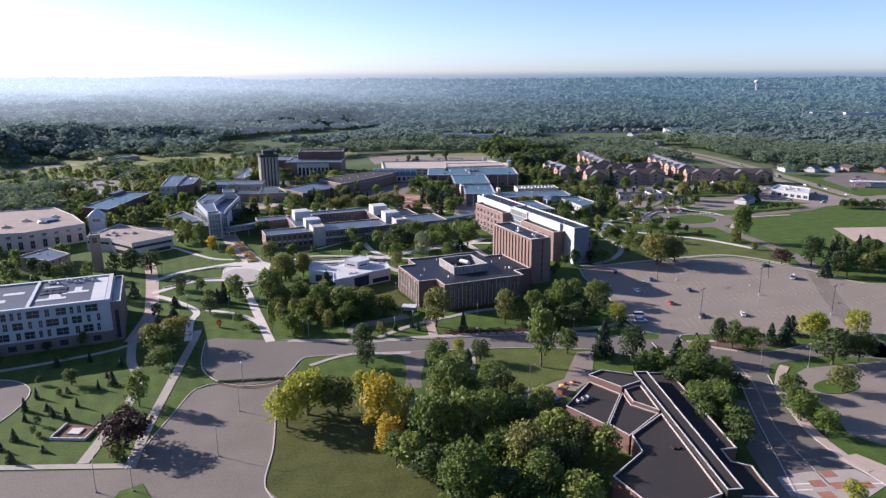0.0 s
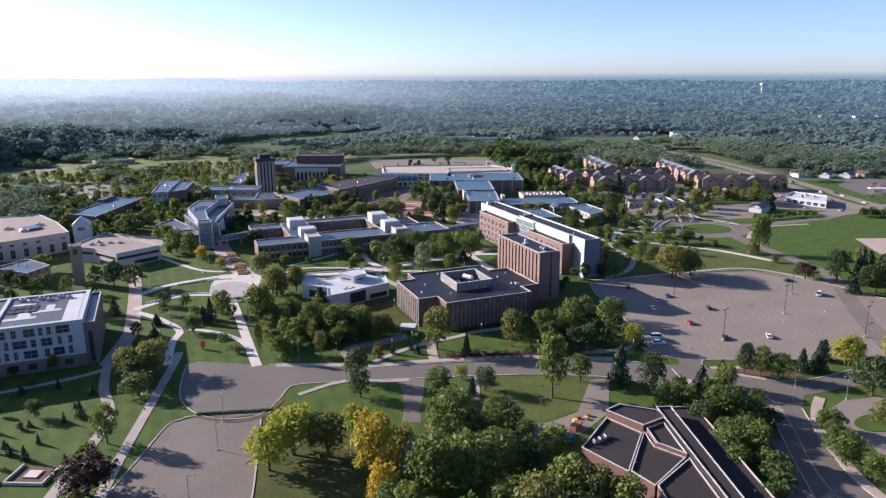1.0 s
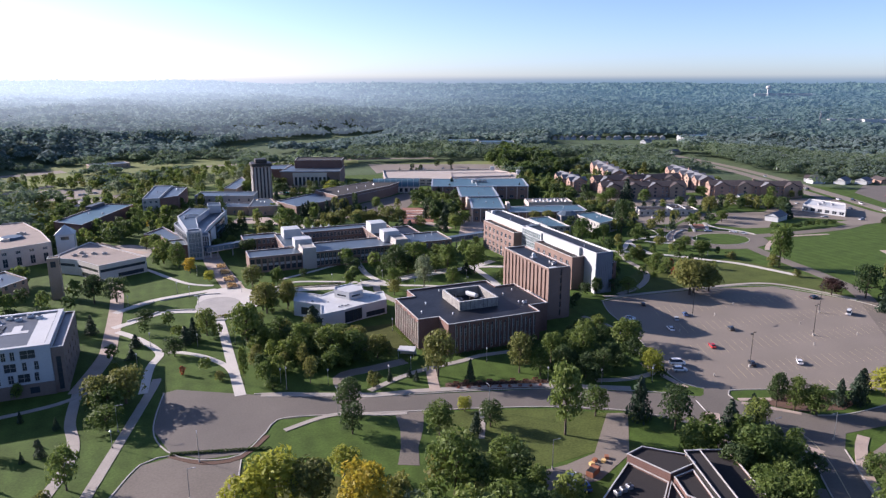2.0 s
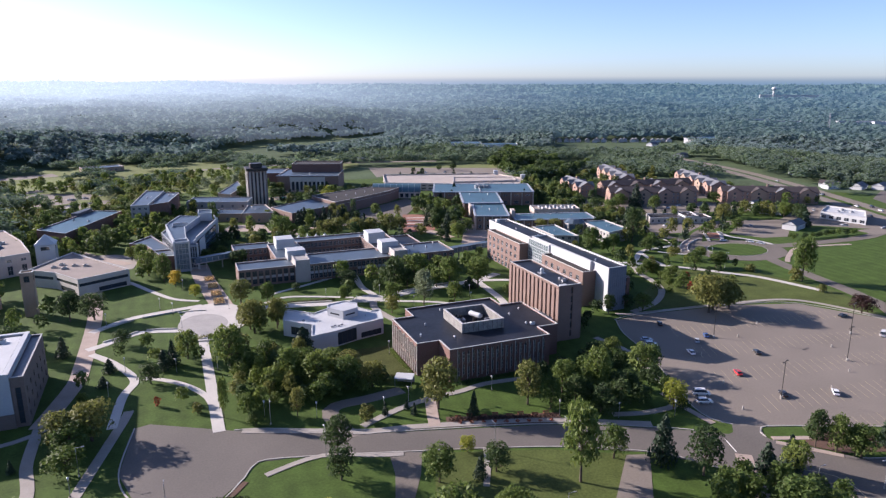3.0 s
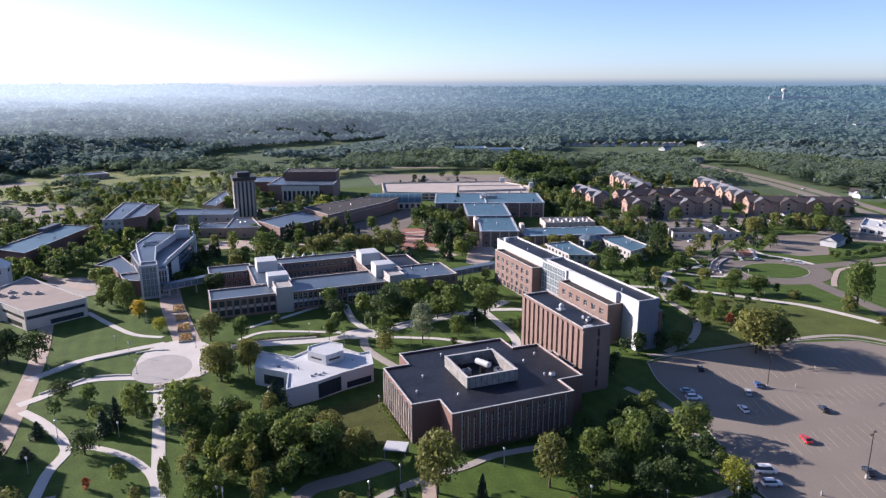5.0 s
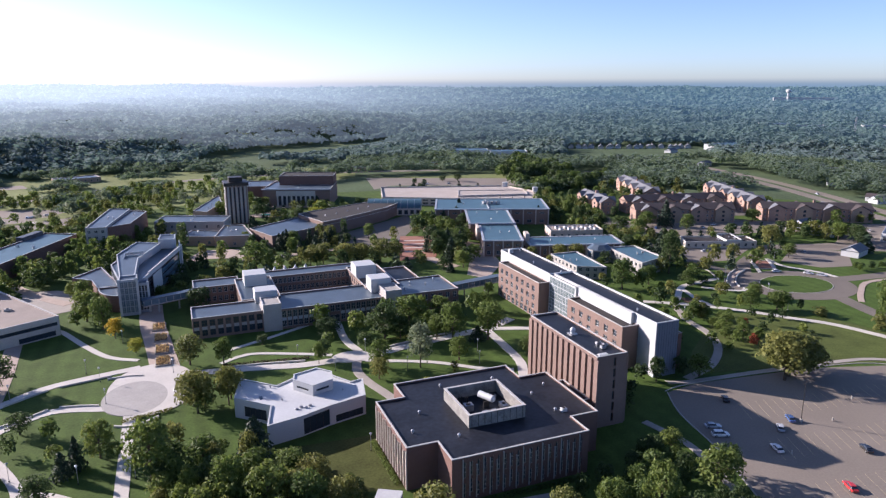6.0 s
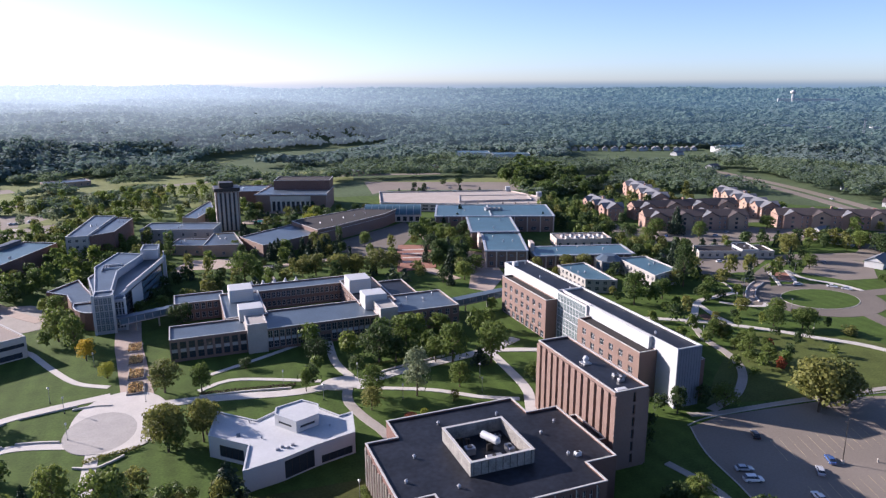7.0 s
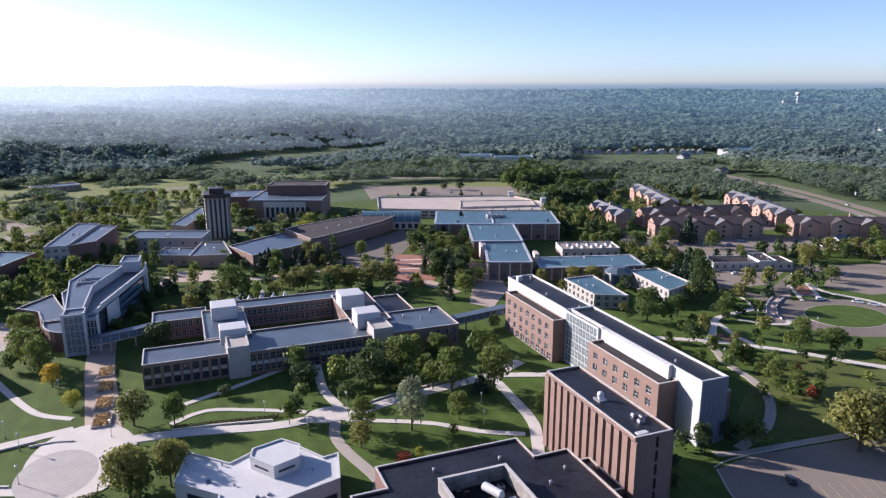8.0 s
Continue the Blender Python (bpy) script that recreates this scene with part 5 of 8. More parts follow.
plain_building("arts_studio", [(52, 548), (70, 540), (77, 556), (58, 565)], 6, TANBRICK, GREYROOF, "low tan studio with flat roof", two[:1], 6)
plain_building("arts_wing", [(70, 535), (92, 530), (90, 565), (78, 568)], 7, TANBRICK, GREYROOF, "low tan brick wing with flat roof", two[:1], 6)
plain_building("arts_store", [(61, 624), (83, 690), (83, 654), (70, 616)], 8, TANBRICK, GREYROOF, "flat-roofed building with pale roof", two[:1], 7)
br = plain_building("long_low_hall", [(102, 523), (150, 550), (190, 578), (207, 597), (181, 605), (135, 583), (92, 551)], 7, PINKBRICK, GREYROOF, "long low curving brown brick hall", (), vents=5)
mass(br, ccw(inset(rel(br, [(137, 542.7), (150, 550), (190, 578), (207, 597), (181, 605), (135, 583), (127, 577)]), 0.04)), 6.5, 9.2, PINKBRICK, BROWNROOF, parapet=0.4, wall_name="upper_wall")
for k in range(5):
    vent(br, -8 + k * 9.0, -6 + k * 5.6, 8.8, 0.5, 1.1)
part("entrance_panel", box(-0.4, -0.1, 0.5, 1.4, 0.1, 4.5), GLASS, br).matrix_local = pose(98.5 - br.location.x, 533 - br.location.y, 0, 0, 0, -72)


def piered(name, pts, z, label, pitch=6.0, roof=None, panel=None):
    """A flat-roofed block: dark brown panels between slim pale piers, under an overhanging bluish roof edge."""
    h = plain_building(name, pts, z, panel or PINKBRICK, roof or BLUEROOF, label, [(1.2, 2.2), (z - 3.6, 1.2)], pitch, pitch * 0.4, parapet=0.25, vents=3)
    P = rel(h, ccw(list(pts)))
    for i in range(len(P)):
        a, b = Vector(P[i]), Vector(P[(i + 1) % len(P)])
        L = (b - a).length
        n = max(2, int(L / pitch) + 1)
        ang = math.degrees(math.atan2(b.y - a.y, b.x - a.x))
        for k in range(n):
            p = a.lerp(b, k / (n - 1))
            fin(h, p.x, p.y, 0, z - 0.5, 0.7, 0.5, ang, PRECAST, "pier")
        part("fascia", box(-0.6, -0.9, z - 0.7, L + 0.6, 0.0, z - 0.1), GREYPANEL, h, "blue grey roof edge").matrix_local = pose(a.x, a.y, 0.15 + 0.004 * i, 0, 0, ang)
    return h


lib = piered("library", [(217, 549), (290, 521), (306, 560), (233, 588)], 11, "large library with pale piers and bluish roof", 8.0)
for i in range(4):
    roof_unit(lib, -4 + i * 3, 2 - i * 1.2, 10.8, 2.4, 3, 2.0)
part("roof_seam", box(-0.3, -20, 10.9, 0.3, 20, 11.5), PANEL, lib, "pale raised roof joint").matrix_local = pose(-3, 0, 0, 0, 0, -21)
piered("library_link", [(220, 497), (246, 488), (262, 530), (236, 541)], 10.6, "library wing with bluish roof", 8.0)
rd = piered("reading_room", [(210, 455), (230, 447), (246, 487), (226, 495)], 9.6, "library front wing with tall piers and bluish roof", 5.0)
part("stair_wall", bevel_box(-1.2, -4, 4, 1.2, 4, 11.4, 0.1), PRECAST, rd, "pale raised wall").matrix_local = pose(10, -14, 0, 0, 0, -20)
part("stair_wall", bevel_box(-0.8, -6, 4, 0.8, 6, 11.2, 0.1), PRECAST, rd, "pale raised wall").matrix_local = pose(-8.5, 14, 0, 0, 0, -20)
piered("library_low_wing", [(234, 444), (285, 429), (291, 449), (240, 463)], 7, "low wing with bluish roof", 5.0)
sh = plain_building("plant_building", [(268, 480), (300, 470), (305, 486), (273, 496)], 5.5, PRECAST, TANROOF, "low pale service building with roof vents", [(1.2, 1.8)], 4.5, vents=0)
for i in range(5):
    for j in range(2):
        roof_unit(sh, -11 + i * 5.4, -2.5 + j * 5 - i * 1.6, 4.9, 2.2, 2.2, 1.6, WHITE)
DECKP = [(206, 640), (262, 610), (318, 588), (335, 620), (326, 660), (220, 692)]
deck = plain_building("parking_deck", DECKP, 6.5, PRECAST, DECKTOP, "tan concrete parking deck", [(0.9, 1.7), (3.6, 1.4)], 6.0, 4.6, parapet=1.0, vents=0, fm=PRECAST)
plain_building("deck_ramp", [(264, 620), (321, 607), (328, 628), (275, 646)], 7.0, PRECAST, DECKTOP, "pale concrete ramp slab of the parking deck", (), parapet=0.5, z0=5.0, vents=0)
for i in range(7):
    x, y = 264 + 9 * i, 609 - 3.6 * i
    part("deck_post", box(-0.5, -0.5, 5, 0.5, 0.5, 8.0), PRECAST, deck, "pale parapet post").matrix_local = pose(x - deck.location.x, y - deck.location.y, 0, 0, 0, -22)
for x, y in ((336, 622), (326, 659)):
    part("deck_stair", bevel_box(-2, -2, 0, 2, 2, 9.5, 0.1), WHITE, deck, "white stair tower").matrix_local = pose(x - deck.location.x, y - deck.location.y, 0, 0, 0, -22)
ar = thing("vaulted_hall", 204, 601, -22, "barrel-vaulted glass and steel hall", "building")
bm = bmesh.new()
n = 12
ends = [[bm.verts.new((x, -9 * math.cos(math.pi * i / n), 5 + 6 * math.sin(math.pi * i / n))) for i in range(n + 1)] for x in (-20, 20)]
for i in range(n):
    bm.faces.new((ends[0][i], ends[0][i + 1], ends[1][i + 1], ends[1][i]))
bm.faces.new(ends[0]), bm.faces.new(ends[1][::-1])
part("vault", bm, BLUEROOF, ar)
mass(ar, rect(-20, -9, 20, 9), 0, 5.2, STONE, GREYROOF, wins={0: bays(40, 9, 2.6, [(0.8, 3.2)]), 1: bays(18, 4, 2.6, [(0.8, 3.2)]), 3: bays(18, 4, 2.6, [(0.8, 3.2)])}, parapet=0.3)
for i in range(9):
    bm = bmesh.new()
    for k in range(n):
        a, b = math.pi * k / n, math.pi * (k + 1) / n
        quad(bm, (-20 + i * 5 - 0.15, -9.1 * math.cos(a), 5 + 6.1 * math.sin(a)), (-20 + i * 5 + 0.15, -9.1 * math.cos(a), 5 + 6.1 * math.sin(a)), (-20 + i * 5 + 0.15, -9.1 * math.cos(b), 5 + 6.1 * math.sin(b)), (-20 + i * 5 - 0.15, -9.1 * math.cos(b), 5 + 6.1 * math.sin(b)))
    part("rib", bm, STEEL, ar)
ch = plain_building("concert_hall", [(115, 668), (165, 648), (180, 688), (130, 710)], 14, PINKBRICK, GREYROOF, "broad brick concert hall with a pale columned front", (), vents=4)
front_ = pose(115 - ch.location.x, 668 - ch.location.y, 0, 0, 0, math.degrees(math.atan2(-20, 50)))
part("frieze", box(11, -0.7, 8.6, 42, 0.1, 12.6), STONE, ch, "pale stone upper band").matrix_local = front_
part("glazing", box(11.5, -0.12, 1.4, 41.5, 0.08, 8.6), GLASS, ch, "tall dark windows").matrix_local = front_
for i in range(9):
    part("column", bevel_box(11.3 + i * 3.72, -0.7, 0, 12.6 + i * 3.72, 0.1, 8.6, 0.06), STONE, ch, "pale square column").matrix_local = front_
part("cornice", box(-0.8, -0.9, 13.4, 54.6, 0.6, 14.25), GREYPANEL, ch, "dark projecting cornice").matrix_local = front_
part("entrance_steps", box(8, -5, 0, 46, -0.8, 0.7), PAVER, ch, "broad paved steps").matrix_local = front_
plain_building("stage_house", [(132, 690), (174, 675), (182, 698), (140, 714)], 21, BRICK, BROWNROOF, "brick stage house above the concert hall", (), vents=0)
plain_building("concert_annexe", [(100, 690), (122, 684), (134, 716), (108, 722)], 14, BRICK, GREYROOF, "brick annexe with pale roof", ())
slab("pool_basin", oval(114, 628, 14, 9, 24), 0.5, PAVER, label="paved rim of a pool", category="pool")
slab("pool_water", [(106, 630), (116, 623), (124, 625), (113, 633)], 0.55, WATER, label="turquoise pool water", category="pool")
plain_building("teaching_block", [(234, 397), (247, 390), (251, 424), (235, 424)], 6.5, LIMESTONE, BLUEROOF, "low grey teaching block with blue-grey roof", [(1.0, 1.8), (4.0, 1.6)], 3.6, 1.8)
plain_building("faculty_block", [(266, 387), (284, 393), (286, 420), (270, 422)], 7.5, LIMESTONE, BLUEROOF, "low pale stone block with blue-grey roof", [(1.0, 1.8), (4.4, 1.8)], 3.6, 1.6)
oc = thing("octagon_entrance", 266, 424, 0, "octagonal glazed entrance with a faceted grey roof", "building")
mass(oc, oval(0, 0, 7, 7, 8, math.pi / 8), 0, 6.8, LIMESTONE, GREYROOF, wins={i: [(0.8, 4.4, 1, 6)] for i in range(8)}, parapet=0.3, glass=BLUEGLASS, bars=(2, 3))
bm = tube(7.2, 3.6, 6.9, 9.2, 8)
part("faceted_roof", bm, GREYROOF, oc)
plain_building("low_offices", [(329, 428), (369, 413), (374, 427), (336, 441)], 4.2, STONE, BROWNROOF, "single-storey offices with dark flat roof", [(1.0, 1.8)], 4)
plain_building("low_offices_wing", [(352, 419.5), (361, 416.3), (368, 433), (358, 436)], 5.0, WHITE, BROWNROOF, "raised white-edged roof of the offices", ())


def gable(bm, cx, cy, L, w, ze, zr, ang, mi=0, over=0.6):
    """A gabled roof of length L along its ridge."""
    m = pose(cx, cy, 0, 0, 0, ang)
    p = [m @ Vector(v) for v in ((-L / 2 - over, -w / 2 - over, ze), (L / 2 + over, -w / 2 - over, ze), (L / 2 + over, w / 2 + over, ze), (-L / 2 - over, w / 2 + over, ze), (-L / 2 - over, 0, zr), (L / 2 + over, 0, zr))]
    v = [bm.verts.new(q) for q in p]
    for f in ((0, 1, 5, 4), (2, 3, 4, 5)):
        bm.faces.new([v[i] for i in f]).material_index = mi


def dormitory(a, b, w, label, eave=9.0, ridge=13.0, gables=5, wall=None, roof=None):
    """A long three-storey brick house with cross gables along its fronts."""
    wall, roof = wall or DORMBRICK, roof or SHINGLE
    L = math.dist(a, b)
    h = thing("dormitory", (a[0] + b[0]) / 2, (a[1] + b[1]) / 2, math.degrees(math.atan2(b[1] - a[1], b[0] - a[0])), label, "dormitory", "brick dormitories")
    rows = [(0.9, 1.6), (3.9, 1.6), (6.8, 1.5)]
    mass(h, rect(-L / 2, -w / 2, L / 2, w / 2), 0, eave, wall, roof, wins={0: bays(L, int(L / 3.4), 1.3, rows), 2: bays(L, int(L / 3.4), 1.3, rows), 1: bays(w, 3, 1.2, rows), 3: bays(w, 3, 1.2, rows)}, parapet=0.0, frame_mat=WHITE, fine=False)
    bm = bmesh.new()
    gable(bm, 0, 0, L, w, eave, ridge, 0)
    part("main_roof", bm, roof, h)
    for s in (-1, 1):
        bm = bmesh.new()
        v = [bm.verts.new(p) for p in ((s * L / 2, -w / 2, eave), (s * L / 2, w / 2, eave), (s * L / 2, 0, ridge - 0.3))]
        bm.faces.new(v if s > 0 else v[::-1])
        part("gable_wall", bm, wall, h)
    for i in range(gables):
        x = -L / 2 + L * (i + 0.5) / gables
        for s in (-1, 1):
            gw = L / gables * 0.62
            bm = bmesh.new()
            mass_pts = rect(x - gw / 2, -w / 2 - 1.6, x + gw / 2, -w / 2 + 0.2) if s < 0 else rect(x - gw / 2, w / 2 - 0.2, x + gw / 2, w / 2 + 1.6)
            x0, y0, x1, y1 = mass_pts[0][0], mass_pts[0][1], mass_pts[2][0], mass_pts[2][1]
            add_box(bm, x0, y0, 0, x1, y1, eave)
            yo = y0 if s < 0 else y1
            bm.faces.new([bm.verts.new(p) for p in ((x0, yo, eave), (x1, yo, eave), (x, yo, ridge - 1.0))])
            bay = part("bay", bm, wall if i % 2 == 0 else TANBRICK, h)
            for zz in (0.9, 3.9, 6.8):
                bw = part("window", box(x - 0.9, yo + s * 0.0 - 0.06, zz, x + 0.9, yo + 0.06, zz + 1.6), GLASS, bay)
            bm = bmesh.new()
            gable(bm, x, s * w / 4, w / 2 + 3.6, gw, eave, ridge - 0.6, 90, over=0.4)
            part("cross_roof", bm, roof if i % 2 else LSHINGLE, h)
    part("chimney", box(-1, -0.6, ridge - 1, 0.4, 0.6, ridge + 1.5), wall, h)
    return h


dormitory((352, 509), (418, 485), 14, "long red brick dormitory with dark gabled roofs", gables=4)
dormitory((440, 480), (505, 445), 14, "red brick dormitory wing with dark gabled roofs", gables=4)
dormitory((486, 578), (456, 498), 13, "red brick dormitory with grey gabled roofs seen along its side", gables=5, roof=LSHINGLE)
dormitory((440, 640), (410, 562), 13, "red brick dormitory with steep grey gables", gables=4, roof=LSHINGLE)
dormitory((358, 580), (350, 536), 12, "short red brick dormitory with grey gables", gables=3, roof=LSHINGLE)
dormitory((366, 540), (446, 524), 13, "red brick dormitory with dark gabled roofs", gables=4)


def small_house(x, y, rz, L, w, wall, roof, label):
    h = thing("small_house", x, y, rz, label, "house", "small houses", hill(x, y))
    mass(h, rect(-L / 2, -w / 2, L / 2, w / 2), -2 if hill(x, y) > 0.5 else 0, 3.4, wall, roof, wins={0: bays(L, 3, 1.1, [(1.0, 1.3)]), 2: bays(L, 3, 1.1, [(1.0, 1.3)])}, parapet=0, frame_mat=WHITE, fine=False)
    bm = bmesh.new()
    gable(bm, 0, 0, L, w, 3.4, 6.2, 0)
    part("roof_slope", bm, roof, h)
    for s in (-1, 1):
        bm = bmesh.new()
        bm.faces.new([bm.verts.new(p) for p in ((s * L / 2, -w / 2, 3.4), (s * L / 2, w / 2, 3.4), (s * L / 2, 0, 6.0))])
        part("gable_wall", bm, wall, h)
    return h


small_house(407, 379, 20, 15, 9, WHITE, LSHINGLE, "white bungalow with grey roof beside the roundabout")
store = plain_building("white_store", [(453, 397), (461, 368), (484, 386), (478, 412)], 5.2, WHITE, WHITEROOF, "low white flat-roofed store beside the road", [(0.8, 2.2)], 5.0, 3.2, parapet=0.8, vents=2)
for u, v in ((-4, 2), (3, -3), (5, 6)):
    roof_unit(store, u, v, 4.4, 2.4, 1.8, 1.2)
canopy = thing("sales_canopy", 569, 388, -35, "long white canopy roof at the sales lot", "canopy")
part("roof", bevel_box(-22, -4, 4.2, 22, 4, 5.1, 0.1), WHITE, canopy)
for u in range(6):
    for v in (-3, 3):
        part("post", tube(0.25, 0.25, 0, 4.2, 8, -20 + u * 8, v), STEEL, canopy)
part("kiosk", bevel_box(-6, -2, 0, 6, 2, 3.4, 0.1), WHITE, canopy)
for hx, hy, ha, hw_, hr in ((604, 482, 20, WHITE, LSHINGLE), (622, 474, 20, WHITE, LSHINGLE), (640, 470, 70, DORMBRICK, SHINGLE), (664, 452, 20, DORMBRICK, LSHINGLE), (590, 500, 110, WHITE, SHINGLE)):
    small_house(hx, hy, ha, 16, 10, hw_, hr, "house with a gabled roof beyond the wide road")
small_house(444, 446, 10, 12, 8, WHITE, LSHINGLE, "small white house with grey roof")
small_house(436, 424, -60, 14, 9, WHITE, LSHINGLE, "white house with a pale roof")
small_house(455, 490, 60, 12, 9, WHITE, SHINGLE, "white gabled clubhouse with dark roof")
rnd = random.Random(5)
for i in range(18):
    f = i / 18
    x, y = 612 + 175 * f + rnd.uniform(-2, 2), 1003 - 70 * f + rnd.uniform(-6, 6)
    small_house(x, y, 56 + rnd.uniform(-6, 6), 13, 7.6, WHITE if i % 4 else STONE, LSHINGLE, "small pale house with grey roof in a row before the woods")
for i in range(12):
    a, r = radians(rnd.uniform(28, 48)), rnd.uniform(620, 1250)
    small_house(130 + r * math.cos(a), 60 + r * math.sin(a) * 0.95, rnd.uniform(0, 180), 13, 9, WHITE if i % 2 else TANBRICK, LSHINGLE, "small pale house with grey roof among trees")
for x, y, L, w, rz, z in ((430, 985, 60, 30, -20, 7), (480, 955, 50, 24, -20, 6), (820, 900, 70, 40, 10, 8), (1010, 1080, 60, 30, 30, 7), (-40, 880, 40, 20, 20, 5), (250, 860, 40, 16, -10, 5), (330, 870, 36, 16, -10, 5), (1163, 1140, 60, 24, -40, 14), (1210, 1100, 50, 20, -40, 13), (1295, 1026, 46, 20, -35, 14), (1330, 1008, 46, 20, -35, 14), (1337, 982, 46, 20, -35, 14), (1376, 961, 46, 20, -35, 14)):
    pts = [tuple((pose(x, y, 0, 0, 0, rz) @ Vector((u * L / 2, v * w / 2, 0)))[:2]) for u, v in ((-1, -1), (1, -1), (1, 1), (-1, 1))]
    plain_building("far_building", pts, z + hill(x, y), WHITE if L > 45 else TANBRICK, BLUEROOF if L > 45 else GREYROOF, "far low building with pale flat roof", [(1.2, 1.6)] if x * x + y * y < 1000 ** 2 else (), 5, vents=1)

for x, y in [(700, 680), (722, 671), (719, 647), (760, 656)]:
    small_house(x, y, -20, 20, 10, DORMBRICK, LSHINGLE, "long pinkish brick house among trees")
for x, y in [(574, 667), (636, 751), (706, 894)]:
    small_house(x, y, 20, 18, 10, WHITE, LSHINGLE, "white roofed house among trees")
plain_building("far_depot", [(2090, 2010), (2235, 1880), (2250, 1897), (2105, 2027)], 44, WHITE, WHITEROOF, "very long white depot in the far woods", (), vents=0, z0=20)


# ---- trees ----
def soup(name, verts, tris, material, parent=None, smooth=False):
    """A mesh from arrays of points and triangles."""
    me = bpy.data.meshes.new(name)
    me.vertices.add(len(verts))
    me.vertices.foreach_set("co", np.asarray(verts, np.float32).ravel())
    k = len(tris)
    me.loops.add(3 * k)
    me.loops.foreach_set("vertex_index", np.asarray(tris, np.int32).ravel())
    me.polygons.add(k)
    me.polygons.foreach_set("loop_start", np.arange(0, 3 * k, 3, dtype=np.int32))
    me.polygons.foreach_set("loop_total", np.full(k, 3, np.int32))
    me.update(calc_edges=True)
    me.materials.append(material)
    if smooth:
        me.polygons.foreach_set("use_smooth", [True] * k)
    return me


def leaf_cards(rng, centres, normals, size):
    """Bent leaf clumps: two triangles each, facing roughly along the normals."""
    k = len(centres)
    n = normals + rng.normal(0, 0.7, (k, 3))
    n /= np.linalg.norm(n, axis=1)[:, None]
    a = np.cross(n, rng.normal(0, 1, (k, 3)))
    a /= np.linalg.norm(a, axis=1)[:, None]
    b = np.cross(n, a)
    s = (size * rng.uniform(0.5, 1.5, k))[:, None]
    t = s * rng.uniform(0.35, 0.75, (k, 1))
    p = np.stack([centres - a * s, centres + b * t + n * s * 0.2, centres + a * s, centres - b * t + n * s * 0.2], 1).reshape(-1, 3)
    i = np.arange(k)[:, None] * 4
    tri = np.concatenate([i + [0, 1, 2], i + [0, 2, 3]], 0)
    return p, tri


def branch(bm, a, b, r0, r1, n=6):
    d = (b - a).normalized()
    u = d.orthogonal().normalized()
    v = d.cross(u)
    lo, hi = ([bm.verts.new(p + (u * math.cos(2 * math.pi * i / n) + v * math.sin(2 * math.pi * i / n)) * r) for i in range(n)] for p, r in ((a, r0), (b, r1)))
    for i in range(n):
        bm.faces.new((lo[i], lo[(i + 1) % n], hi[(i + 1) % n], hi[i]))


def broadleaf(kind, seed, lobes=16, per=95, card=0.036, low=0.16, name="tree", label="", airy=0.0):
    """A broadleaf tree one unit high and one wide: trunk, limbs, and a lobed leafy crown."""
    rng = np.random.default_rng(seed)
    t = thing(name, 0, 0, 0, label, "tree")
    bm = bmesh.new()
    fork = Vector((rng.normal(0, 0.01), rng.normal(0, 0.01), low + 0.16))
    branch(bm, Vector((0, 0, -0.02)), fork, 0.032, 0.022)
    cs, rs = [], []
    for i in range(lobes):
        f = i / lobes
        a = i * 2.4 + rng.uniform(-0.4, 0.4)
        z = low + 0.1 + (0.94 - low - 0.14) * (f ** 0.8)
        prof = math.sin(math.pi * min(1, (z - low + 0.08) / (1.06 - low))) ** 0.6
        r = 0.33 * prof * rng.uniform(0.55, 1.05)
        c = Vector((r * math.cos(a), r * math.sin(a), z - 0.03))
        cs.append(c)
        rs.append(rng.uniform(0.1, 0.19) * (0.75 + 0.4 * prof))
        if i % 2 == 0:
            branch(bm, fork + Vector((0, 0, max(0, (z - fork.z) * 0.35))), c, 0.013, 0.004, 5)
    branch(bm, fork, Vector((0, 0, 0.75)), 0.022, 0.006)
    part("trunk", bm, BARK, t)
    pts, nrm = [], []
    for c, r in zip(cs, rs):
        d = rng.normal(0, 1, (per, 3))
        d /= np.linalg.norm(d, axis=1)[:, None]
        d[:, 2] = np.where(d[:, 2] < -0.35, -d[:, 2] * 0.6, d[:, 2])
        rad = r * (0.5 - airy + (0.75 + 2 * airy) * rng.beta(2.6, 1.4, (per, 1)))
        pts.append(np.array(c) + d * rad * [1, 1, 0.86])
        nrm.append(d + [0, 0, 0.35])
    p, tri = leaf_cards(rng, np.concatenate(pts), np.concatenate(nrm), card)
    share("crown", soup("crown", p, tri, LEAF[kind]), t)
    return t


def spruce(seed, label):
    """A spruce one unit high and one wide: trunk and drooping tiers."""
    rng = np.random.default_rng(seed)
    t = thing("spruce", 0, 0, 0, label, "tree")
    bm = bmesh.new()
    branch(bm, Vector((0, 0, -0.02)), Vector((0, 0, 0.98)), 0.03, 0.004)
    part("trunk", bm, BARK, t)
    pts, nrm = [], []
    for k in range(15):
        z = 0.08 + 0.9 * k / 15
        R = 0.5 * (1 - z) ** 0.85 * rng.uniform(0.9, 1.08) + 0.02
        m = max(5, int(26 * (1 - z)) + 4)
        for j in range(m):
            a = 2 * math.pi * (j + rng.uniform(-0.3, 0.3)) / m
            reach = R * rng.uniform(0.8, 1.1)
            for f in (0.35, 0.65, 0.92):
                pts.append((reach * f * math.cos(a), reach * f * math.sin(a), z - 0.05 * f + rng.normal(0, 0.012)))
                nrm.append((math.cos(a) * 0.5, math.sin(a) * 0.5, 0.8))
    p, tri = leaf_cards(rng, np.array(pts), np.array(nrm), 0.055)
    share("crown", soup("crown", p, tri, LEAF["needle"]), t)
    return t


